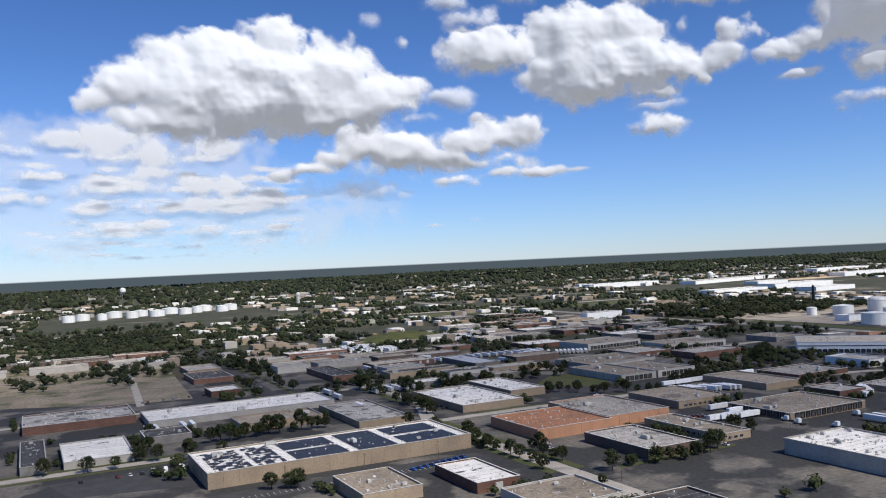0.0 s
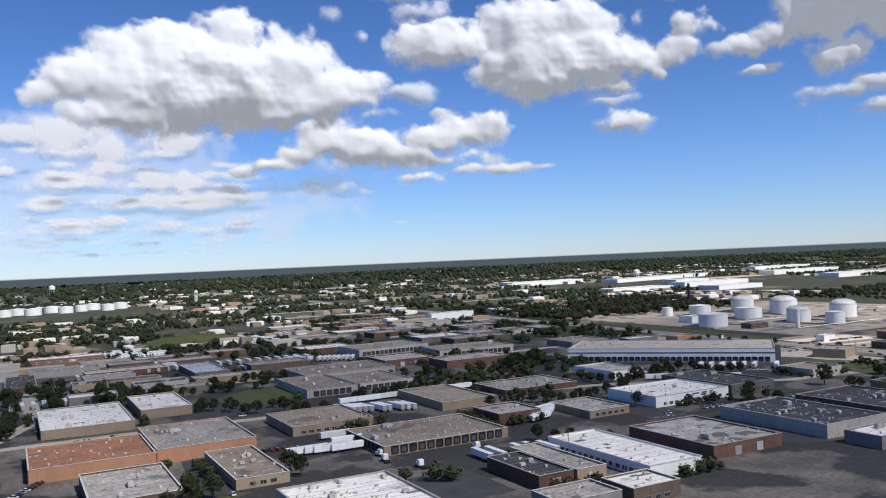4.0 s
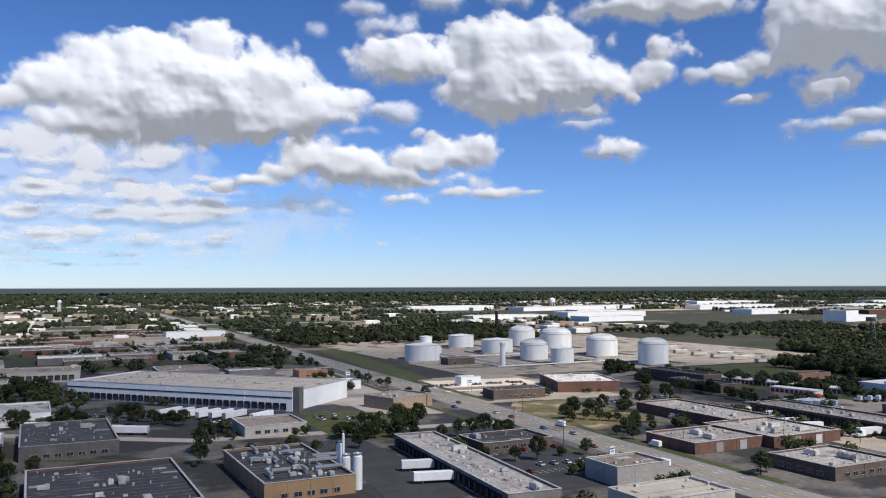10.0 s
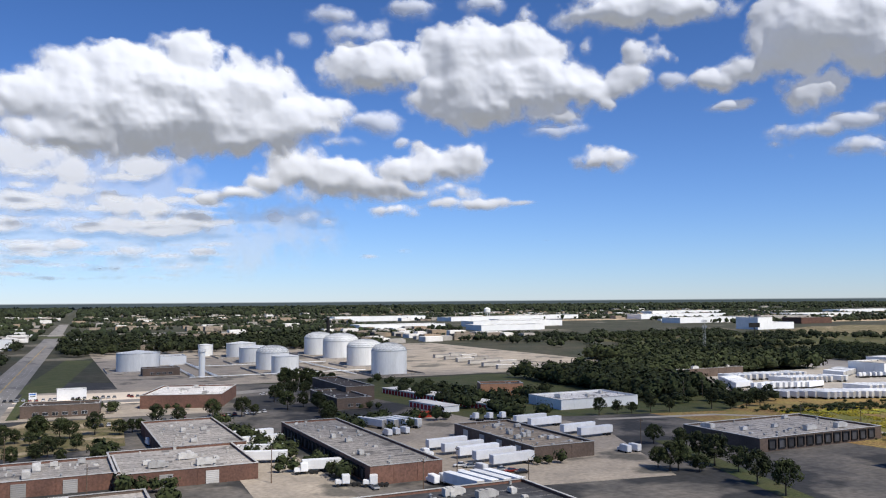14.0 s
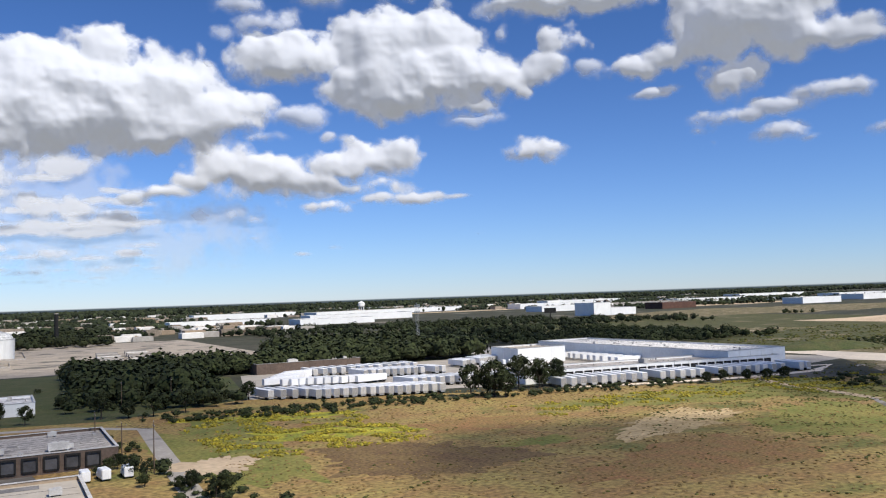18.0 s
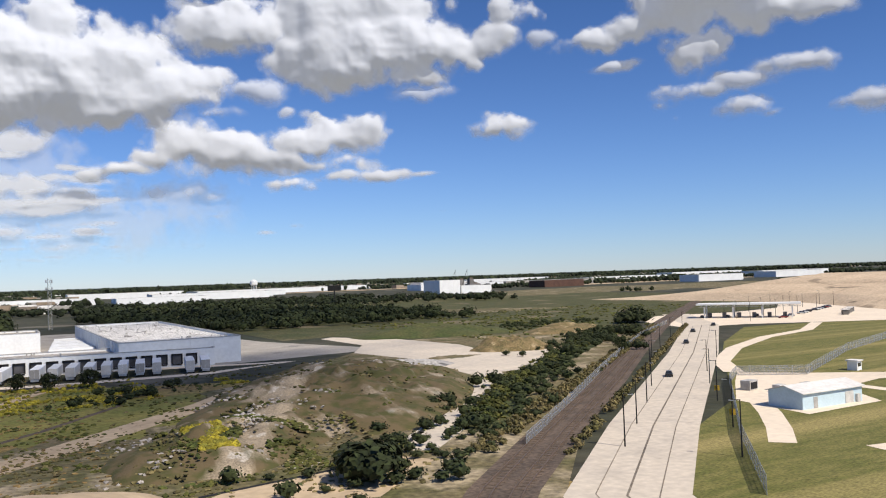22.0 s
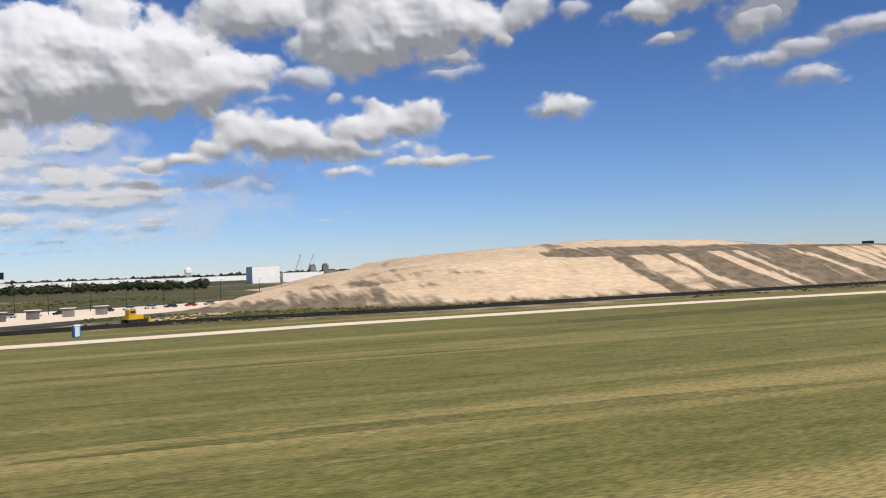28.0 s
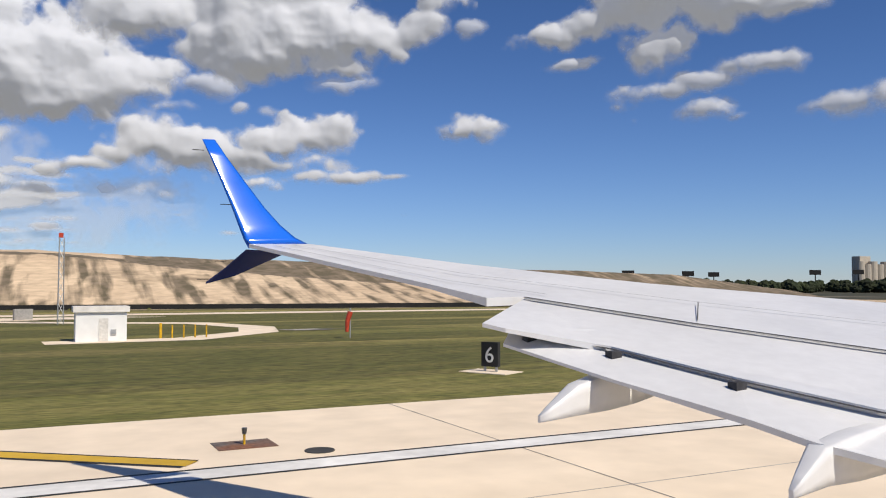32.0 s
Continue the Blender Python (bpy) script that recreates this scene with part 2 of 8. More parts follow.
LEAF_FAR = material("far_leaves", (0.015, 0.022, 0.01), (0.028, 0.036, 0.014), 60, 0.95, 0, fine=0.4, island=0.45)
BARK = material("bark", (0.07, 0.055, 0.04), None, 1, 0.95, 0.3)
CAR_PAINTS = [material("car_paint_" + n, c, None, 4, 0.3, 0, spec=0.6, fine=0.05) for n, c in (("white", (0.7, 0.7, 0.7)), ("silver", (0.35, 0.36, 0.37)), ("black", (0.02, 0.02, 0.022)), ("red", (0.25, 0.03, 0.02)), ("blue", (0.02, 0.12, 0.45)))]


# ---- builders ----
def mesh_of(bm, name, mat):
    me = bpy.data.meshes.new(name)
    bm.to_mesh(me)
    bm.free()
    me.materials.append(mat)
    return me


def part(name, bm, mat, parent=None, label=""):
    """Link a bmesh, or a mesh that is shared, as one object."""
    me = bm if isinstance(bm, bpy.types.Mesh) else mesh_of(bm, name, mat)
    ob = new(name, me)
    ob.parent = parent
    return tagged(ob, label)


def thing(name, x, y, z=0.0, turn=0.0, label="", category="", group=""):
    ob = new(name)
    ob.matrix_world = pose(x, y, z, 0, 0, turn)
    return tagged(ob, label, category, group)


def add_box(bm, x0, x1, y0, y1, z0, z1):
    v = [bm.verts.new((x, y, z)) for z in (z0, z1) for y in (y0, y1) for x in (x0, x1)]
    for f in ((0, 2, 3, 1), (4, 5, 7, 6), (0, 1, 5, 4), (2, 6, 7, 3), (0, 4, 6, 2), (1, 3, 7, 5)):
        bm.faces.new([v[i] for i in f])
    return v


def boxes(*rows):
    bm = bmesh.new()
    for r in rows:
        add_box(bm, *r)
    return bm


def add_tube(bm, p, q, r0, r1=None, n=8, caps=True):
    p, q = Vector(p), Vector(q)
    r1 = r0 if r1 is None else r1
    rot = (q - p).to_track_quat("Z", "Y").to_matrix()
    rings = [[bm.verts.new(c + rot @ Vector((r * math.cos(2 * math.pi * i / n), r * math.sin(2 * math.pi * i / n), 0))) for i in range(n)] for c, r in ((p, r0), (q, r1))]
    for i in range(n):
        bm.faces.new((rings[0][i], rings[0][(i + 1) % n], rings[1][(i + 1) % n], rings[1][i]))
    if caps:
        bm.faces.new(rings[0][::-1])
        bm.faces.new(rings[1])


def tubes(*rows, n=8):
    bm = bmesh.new()
    for r in rows:
        add_tube(bm, *r, n=n)
    return bm


laid = itertools.count()


def sheet(name, pts, z, mat, label, category="ground", kind="structure", parent=None):
    """A flat outline laid on the ground, each a hair above the last."""
    z += 0.0016 * (next(laid) % 13)
    bm = bmesh.new()
    bm.faces.new([bm.verts.new((x, y, z)) for x, y in pts])
    bmesh.ops.recalc_face_normals(bm, faces=bm.faces)
    if sum(f.normal.z for f in bm.faces) < 0:
        bmesh.ops.reverse_faces(bm, faces=bm.faces)
    ob = part(name, bm, mat, parent, label)
    return tagged(ob, "", "" if parent else category, "", "" if parent else kind)


def strip(name, pts, width, z, mat, label, category="road", kind="structure", parent=None):
    """A band of even width along a line of points."""
    z += 0.0016 * (next(laid) % 13)
    bm = bmesh.new()
    rows = []
    for i, p in enumerate(pts):
        a, b = Vector(pts[max(i - 1, 0)]), Vector(pts[min(i + 1, len(pts) - 1)])
        d = (b - a).normalized()
        n = Vector((-d.y, d.x)) * width / 2
        rows.append([bm.verts.new((p[0] + n.x, p[1] + n.y, z)), bm.verts.new((p[0] - n.x, p[1] - n.y, z))])
    for r, s in zip(rows, rows[1:]):
        bm.faces.new((r[1], s[1], s[0], r[0]))
    ob = part(name, bm, mat, parent, label)
    return tagged(ob, "", "" if parent else category, "", "" if parent else kind)


# ---- ground ----
def make_ground():
    bm = bmesh.new()
    bmesh.ops.create_grid(bm, x_segments=60, y_segments=60, size=11000)
    bmesh.ops.translate(bm, vec=(3500, 4000, -0.03), verts=bm.verts)
    tagged(part("ground", bm, GROUND, None, "flat wooded suburban plain reaching to the horizon"), "", "ground", "", "structure")


make_ground()
sheet("industrial_pavement", [(-160, 120), (855, 120), (855, 700), (430, 720), (420, 830), (-160, 830)], 0.0, LOT, "worn grey concrete and asphalt yards between warehouses", "pavement")
sheet("industrial_pavement", [(855, 90), (1100, 90), (1180, 170), (1120, 460), (855, 640)], 0.0, LOT, "worn grey truck yards beside brick warehouses", "pavement")
strip("road", [(848, -200), (850, 200), (862, 480), (890, 1150), (930, 2300)], 22, 0.06, ARTERIAL, "wide grey concrete arterial road running north")
strip("road", [(-160, 482), (300, 482), (440, 474), (600, 440), (700, 372), (860, 352)], 9, 0.05, ROADM, "grey street between warehouses")
strip("road", [(232, 120), (232, 480), (262, 560), (262, 760)], 10, 0.05, ROADM, "grey industrial side street")
strip("road", [(180, 660), (190, 860), (212, 1200)], 13, 0.05, ASPHALT, "dark freshly paved street running north")
strip("road", [(775, 476), (862, 484), (960, 472), (1060, 512)], 14, 0.066, ARTERIAL, "grey cross street meeting the arterial road")
strip("road", [(-160, 655), (260, 655), (430, 640), (860, 660)], 9, 0.045, ROADM, "grey cross street")
sheet("tank_farm_yard", [(930, 540), (1330, 520), (1330, 950), (930, 950)], 0.02, DUST, "dusty grey-brown yard of a tank farm", "pavement")
sheet("meadow", [(1170, 80), (1478, 40), (1478, 205), (1340, 262), (1215, 330), (1140, 330)], 0.02, MEADOW, "brown and yellow wild meadow", "meadow")
sheet("airfield_grass", [(1490, -60), (2600, -60), (2600, 178), (1830, 192), (1785, 214), (1738, 234), (1700, 238), (1640, 194), (1600, 158), (1545, 104), (1517, 87), (1484, 56), (1448, -30)], 0.02, TURF, "mown green and straw-coloured airfield grass", "grass")
strip("road", [(1440, -20), (1479, 61), (1512, 92), (1607, 176), (1700, 262), (1760, 340)], 15, 0.07, PAVED, "pale concrete airport service road")
sheet("runway", [(1868, 29.9), (1868, -60), (2700, -60), (2700, 29.9)], 0.06, CONCRETE, "pale concrete runway with white edge stripe", "runway")


# ---- warehouses ----
rng = random.Random(7)


def unit_meshes():
    a = boxes((-1.1, 1.1, -0.8, 0.8, 0.25, 1.35), (-1.0, -0.85, -0.7, 0.7, 0, 0.25), (0.85, 1.0, -0.7, 0.7, 0, 0.25), (-0.3, 0.9, -0.55, 0.55, 1.35, 1.5), (-1.12, -1.1, -0.6, 0.6, 0.4, 1.2))
    b = boxes((-0.7, 0.7, -0.7, 0.7, 0, 0.35), (-0.6, 0.6, -0.6, 0.6, 0.35, 0.5))
    c = tubes(((0, 0, 0), (0, 0, 0.8), 0.28), ((0, 0, 0.75), (0, 0, 1.0), 0.5, 0.1), n=10)
    d = boxes((-2.4, 2.4, -1.1, 1.1, 0.3, 2.0), (-2.2, -1.9, -1.0, 1.0, 0, 0.3), (1.9, 2.2, -1.0, 1.0, 0, 0.3), (2.4, 3.4, -0.7, 0.7, 0.5, 1.5), (-1.6, -0.4, -0.8, 0.8, 2.0, 2.2), (0.2, 1.4, -0.8, 0.8, 2.0, 2.2))
    return [mesh_of(x, "rooftop_unit", m) for x, m in ((a, UNITM), (b, UNITM), (c, STEEL), (d, UNITM))]


UNIT_MESHES = unit_meshes()
# near-black door colour: the shade of the dock bays is painted in
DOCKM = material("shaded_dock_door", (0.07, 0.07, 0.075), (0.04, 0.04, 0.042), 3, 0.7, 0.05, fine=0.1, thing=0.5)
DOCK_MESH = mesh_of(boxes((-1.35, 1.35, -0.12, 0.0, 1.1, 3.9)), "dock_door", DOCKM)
DOCK_SEAL = mesh_of(boxes((-1.75, -1.35, -0.45, 0.0, 1.0, 4.3), (1.35, 1.75, -0.45, 0.0, 1.0, 4.3), (-1.35, 1.35, -0.5, 0.0, 3.9, 4.3), (-1.5, 1.5, -0.3, 0.0, 0.7, 1.0)), "dock_seal", RUBBER)


def ribbed_door():
    bm = bmesh.new()
    rows = []
    for i in range(15):
        y = -0.1 - 0.04 * (i % 2)
        rows.append([bm.verts.new((x, y, 0.05 + 0.27 * i)) for x in (-1.9, 1.9)])
    for a, b in zip(rows, rows[1:]):
        bm.faces.new((a[0], a[1], b[1], b[0]))
    ends = [bm.verts.new((x, 0.0, z)) for x in (-1.9, 1.9) for z in (0.05, 3.83)]
    bm.faces.new([r[0] for r in rows[::-1]] + [ends[0], ends[1]])
    bm.faces.new([r[1] for r in rows] + [ends[3], ends[2]])
    bm.faces.new((rows[-1][0], rows[-1][1], ends[3], ends[1]))
    return mesh_of(bm, "overhead_door", DOORM)


DOOR_MESH = ribbed_door()
WIN_FRAME = mesh_of(boxes((-1.3, 1.3, -0.14, 0.02, 1.0, 1.12), (-1.3, 1.3, -0.14, 0.02, 2.5, 2.62), (-1.3, -1.2, -0.14, 0.02, 1.12, 2.5), (1.2, 1.3, -0.14, 0.02, 1.12, 2.5), (-0.05, 0.05, -0.12, 0.02, 1.12, 2.5)), "window", STEEL)
WIN_PANE = mesh_of(boxes((-1.2, 1.2, -0.06, 0.0, 1.12, 2.5)), "pane", GLASSM)
FOOTPRINTS = []


def roof_detail(b, x, y, h, roof):
    """Lapped seams, mended squares and small vents on a flat roof."""
    r = random.Random(int(x * 31 + y * 17 + h))
    seams, mends, vents = bmesh.new(), bmesh.new(), bmesh.new()
    k = r.choice((3.6, 4.5, 6.0))
    for i in range(1, int(2 * y / k)):
        v = -y + i * k
        add_box(seams, -x, x, v - 0.09, v + 0.09, h + 0.004, h + 0.03)
    for i in range(r.randrange(2, 3 + int(x * y / 90))):
        u, v, p, q = r.uniform(-x, x), r.uniform(-y, y), r.uniform(0.8, 3.5), r.uniform(0.5, 1.8)
        add_box(mends, max(-x, u - p), min(x, u + p), max(-y, v - q), min(y, v + q), h + 0.034, h + 0.05 + 0.004 * (i % 5))
    for i in range(min(36, 4 + int(x * y / 22))):
        u, v, p = r.uniform(-x, x), r.uniform(-y, y), r.choice((0.14, 0.2, 0.3, 0.45))
        add_box(vents, u - p, u + p, v - p, v + p, h - 0.05, h + r.uniform(0.3, 1.0))
    tagged(part("seams", seams, SEAM_PALE if roof in (DARK, BROWN) else SEAM_DARK, b), "", "", "", "stuff")
    tagged(part("mended_felt", mends, GRAVEL if roof in (DARK, BROWN, TERRA) else MENDED, b), "", "", "", "stuff")
    tagged(part("roof_vents", vents, UNITM, b), "", "", "", "stuff")


def building(cx, cy, w, d, h, turn, wall, roof, units=0, docks="", doors="", windows="", sign=False, label=""):
    """A flat-roofed warehouse: walls with a parapet and coping, a roof slab, rooftop units, dock doors and windows."""
    words = {"TAN": "tan", "PALE": "pale concrete", "WHITEW": "white", "BRICK": "red brick", "BROWNW": "brown brick", "ORANGE": "orange brick", "OCHRE": "ochre brick", "GREY": "grey"}
    wname = wall.name.replace("_wall", "").replace("_panel", "").replace("_", " ")
    rname = roof.name.replace("_", " ") if roof else ""
    b = thing("warehouse", cx, cy, 0, turn, label or f"flat-roofed {wname} warehouse with a {rname} among paved yards", "warehouse", "industrial buildings")
    FOOTPRINTS.append((cx, cy, w / 2 + 3, d / 2 + 3, radians(turn)))
    x, y, t, p = w / 2, d / 2, 0.35, h + 0.7
    bm = boxes((-x, x, -y, -y + t, 0, p), (-x, x, y - t, y, 0, p), (-x, -x + t, -y + t, y - t, 0, p), (x - t, x, -y + t, y - t, 0, p))
    k = 7.5
    for i in range(1, int(w / k)):
        add_box(bm, -x + i * k - 0.18, -x + i * k + 0.18, -y - 0.12, -y - 0.003, 0, p)
    for i in range(1, int(d / k)):
        add_box(bm, -x - 0.12, -x - 0.003, -y + i * k - 0.18, -y + i * k + 0.18, 0, p)
    part("wall", bm, wall, b)
    c = 0.16
    part("coping", boxes((-x - c, x + c, -y - c, -y + t + c, p, p + 0.14), (-x - c, x + c, y - t - c, y + c, p, p + 0.14), (-x - c, -x + t + c, -y + t + c, y - t - c, p, p + 0.14), (x - t - c, x + c, -y + t + c, y - t - c, p, p + 0.14)), UNITM, b)
    bm = boxes((-x + t + 0.01, x - t - 0.01, -y + t + 0.01, y - t - 0.01, h - 0.4, h))
    part("roof", bm, roof, b)
    roof_detail(b, x - t - 0.6, y - t - 0.6, h, roof)
    for i in range(units):
        m = UNIT_MESHES[rng.choice((0, 0, 1, 1, 1, 2, 2, 3 if w > 30 else 0))]
        o = part("rooftop_unit", m, None, b)
        o.matrix_basis = pose(rng.uniform(-x + 4, x - 4), rng.uniform(-y + 4, y - 4), h, 0, 0, rng.choice((0, 90)))
    sides = {"S": (w, 0, 0, -y), "W": (d, -90, -x, 0), "N": (w, 180, 0, y), "E": (d, 90, x, 0)}
    for spec, step, kind in ((docks, 4.6, "dock"), (doors, 13.0, "door"), (windows, 4.2, "window")):
        for s in spec:
            span, rot, ox, oy = sides[s]
            n = max(1, int((span - 6) / step))
            for i in range(n):
                a = (i - (n - 1) / 2) * step
                m = pose(ox, oy, 0, 0, 0, rot) @ pose(a, -0.004 - (0.12 if kind == "door" else 0), 0)
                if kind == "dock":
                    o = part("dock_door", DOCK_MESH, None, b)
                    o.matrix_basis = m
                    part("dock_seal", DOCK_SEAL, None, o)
                elif kind == "door":
                    o = part("overhead_door", DOOR_MESH, None, b)
                    o.matrix_basis = m
                else:
                    o = part("window", WIN_FRAME, None, b)
                    o.matrix_basis = m
                    part("pane", WIN_PANE, None, o)
    if sign:
        for i, (a, z, s) in enumerate(((2.0, 4.7, 5.0), (8.5, 4.7, 4.0), (14.0, 4.7, 2.4), (8.0, 3.6, 4.0))):
            part("sign_bar", boxes((a - s / 2, a + s / 2, -y - 0.3, -y - 0.16, z, z + 0.6)), PAINT_K, b)
    return b


building(148, 427, 141, 52, 7.1, 0, TAN, WHITE, units=26, docks="", label="long tan warehouse with dark solar panels on a white roof")
building(140, 610, 130, 48, 4, 0, PALE, WHITE, units=14)
building(188, 341, 22, 42, 4.2, 0, BRICK, WHITE, doors="S")
building(35, 643, 71, 53, 5, 0, BRICK, PATCHY, units=8)
building(37.5, 520, 36, 58, 3.4, 0, PALE, WHITE, units=2)
building(151, 549, 54, 33, 4.1, 0, TAN, BROWN, units=5)
building(5, 529, 13, 78, 4.1, 0, GREY, DARK, units=2)
building(206, 532, 35, 80, 3.6, 0, TAN, PATCHY, units=6)
building(79, 541, 27, 27, 4.1, 0, GREY, DARK, units=2)
building(150, 710, 25, 29, 4.1, 0, BRICK, WHITE)
building(158, 815, 36, 56, 4.1, 0, BRICK, DARK)
building(164, 887, 33, 50, 4.1, 0, TAN, GRAVEL)
building(257, 744, 22, 79, 4.8, 0, BRICK, DARK)
building(142, 350, 28, 38, 4.8, 0, TAN, BROWN, units=6)
building(288, 535, 48, 80, 4.4, 0, TAN, WHITE, units=30)
building(334, 556, 30, 66, 5, 0, TAN, WHITE, units=8)
building(282, 418, 52, 52, 5.6, 0, ORANGE, TERRA, units=2)
building(332, 428, 46, 64, 5.9, 0, ORANGE, GRAVEL, units=5)
building(339.5, 358, 22, 60, 3.6, 0, TAN, BROWN, units=8, windows="SW")
building(291, 348, 33, 52, 4.7, 0, BROWNW, GRAVEL, units=10)
building(401, 438, 45, 50, 4.2, 0, TAN, BROWN, windows="S", units=3)
building(442, 562, 36, 70, 5, 0, PALE, BROWN, docks="S", units=5)
building(482, 558, 40, 62, 5, 0, PALE, BROWN, docks="S", units=5)
building(482, 622, 74, 54, 5.6, 0, PALE, BROWN, units=12)
building(397, 730, 27, 78, 4.1, 0, GREY, METAL)
building(432, 367, 66, 48, 3.9, 0, TAN, BROWN, docks="SW", units=6)
building(356, 262, 43, 60, 7, 0, PALE, WHITE, units=34)
building(578, 754, 75, 50, 6.1, 3, PALE, BROWN, docks="S", units=9)
building(631, 678, 75, 44, 6.1, -4, PALE, BROWN, docks="S", units=9)
building(695, 772, 70, 30, 4.8, 0, BROWNW, GRAVEL, units=5, windows="S")
building(490, 457, 35, 62, 4.3, 0, TAN, BROWN)
building(555, 464, 56, 40, 3.2, 0, BRICK, GRAVEL, units=8)
building(536, 371, 27, 37, 3.4, 0, TAN, PATCHY, units=4, windows="S")
building(480, 277, 27, 68, 4.6, 0, WHITEW, WHITE, units=5, windows="W")
building(432, 275, 16, 38, 4.9, 0, BRICK, DARK, doors="S", units=4)
building(448, 279, 14, 48, 4.9, 0, TAN, GRAVEL, doors="S")
building(529, 278, 41, 53, 4.8, 0, BRICK, PATCHY, units=4, doors="S")
building(597, 374, 56, 42, 5.5, 0, WHITEW, WHITE, units=4, windows="S", sign=True, label="white flat-roofed office warehouse with dark sign bars")
building(595, 279, 42, 63, 5.7, 0, PALE, DARK, units=24)
building(657, 281, 47, 64, 4.6, 0, BRICK, DARK, units=14)
building(714.6, 284, 30, 60, 5.4, 0, OCHRE, DARK, units=30, windows="S", label="ochre brick plant with ducts crowding its flat roof")
building(649, 386, 36, 60, 5.2, 0, GREY, DARK, units=6, windows="S")
hall = building(731, 514, 158, 62, 10, -48, WHITEW, TANROOF, docks="S", units=10, label="big white distribution warehouse with a row of dock doors")
part("wall_stripe", boxes((-79.1, 79.1, -31.2, -31.13, 7.0, 7.7)), PAINT_K, hall, "dark band along the wall")
part("corner_tower", boxes((79.2, 83, -30.5, -26, 0, 13)), GREY, hall, "grey corner tower")
building(637, 210, 36, 31, 4.8, 0, GREY, METAL)
building(630, 470, 28, 42, 5.6, 0, WHITEW, PATCHY)
building(775, 264, 108, 18, 4.8, -95, GREY, GRAVEL, docks="S", units=26, label="long grey trucking terminal with open dock bays")
building(814, 301, 33, 22, 3.4, 0, BROWNW, DARK, windows="S", units=2)
building(890, 264, 39, 29, 3.9, 0, BRICK, GRAVEL, units=10, doors="S")
building(928, 264, 40, 40, 4.1, 0, BRICK, GRAVEL, units=10, doors="S")
building(939, 317, 28, 67, 4.3, 0, BRICK, GRAVEL, units=12)
building(971, 172, 68, 26, 4.8, 0, BRICK, DARK, units=16, doors="W")
building(897, 208, 33, 29, 4.1, 0, BROWNW, GRAVEL, units=10, windows="WS")
building(986, 269, 23, 100, 4.8, 0, BRICK, GRAVEL, units=18, docks="W")
building(1047, 257, 24, 59, 4.1, 0, BROWNW, BROWN, units=20, doors="W")
building(1028, 407, 18, 46, 4.8, 0, BROWNW, SHINGLE, windows="WS")
building(1143, 224, 62, 38, 4.1, 0, BROWNW, GRAVEL, units=14, docks="S")
building(1137, 345, 46, 30, 4.1, 0, WHITEW, WHITE, units=6)
building(1145, 155, 35, 27, 4.8, 0, TAN, TANROOF, units=6)
building(1469, 344, 39, 155, 8, 0, WHITEW, WHITE, units=5)


# ---- tanks ----
def tank(x, y, r, h, dome, label):
    t = thing("storage_tank", x, y, 0, 0, label, "storage tank", "tank farm")
    FOOTPRINTS.append((x, y, r + 2, r + 2, 0))
    bm = bmesh.new()
    add_tube(bm, (0, 0, 0), (0, 0, h), r, n=48)
    part("shell", bm, TANKM, t)
    part("rim", tubes(((0, 0, h), (0, 0, h + 0.25), r + 0.15), n=48), STEEL, t)
    if dome:
        bm = bmesh.new()
        rings, n = 6, 24
        prev = None
        for i in range(rings + 1):
            a = math.pi / 2 * i / rings
            rr, zz = (r - 0.2) * math.cos(a), h + 0.25 + r * 0.42 * math.sin(a)
            ring = [bm.verts.new((rr * math.cos(2 * math.pi * (j + i * 0.5) / n), rr * math.sin(2 * math.pi * (j + i * 0.5) / n), zz)) for j in range(n)] if i < rings else [bm.verts.new((0, 0, zz))] * n
            if prev:
                for j in range(n):
                    if i < rings:
                        bm.faces.new((prev[j], prev[(j + 1) % n], ring[j]))
                        bm.faces.new((prev[(j + 1) % n], ring[(j + 1) % n], ring[j]))
                    else:
                        bm.faces.new((prev[j], prev[(j + 1) % n], ring[0]))
            prev = ring
        struts = bmesh.new()
        for e in bm.edges:
            add_tube(struts, e.verts[0].co, e.verts[1].co, 0.16, n=3, caps=False)
        part("dome", bm, TANKM, t, "white geodesic dome of triangular panels")
        tagged(part("dome_struts", struts, STEEL, t, "grey lattice of dome struts"), "", "", "", "stuff")
    else:
        part("roof", tubes(((0, 0, h + 0.25), (0, 0, h + 0.25 + r * 0.12), r - 0.3, 0.3), n=48), TANKM, t)
    part("ladder", boxes((r, r + 0.7, -0.4, -0.34, 0, h + 1), (r, r + 0.7, 0.34, 0.4, 0, h + 1), *[(r + 0.3, r + 0.36, -0.34, 0.34, 0.4 + 0.8 * i, 0.45 + 0.8 * i) for i in range(int(h / 0.8))]), STEEL, t)


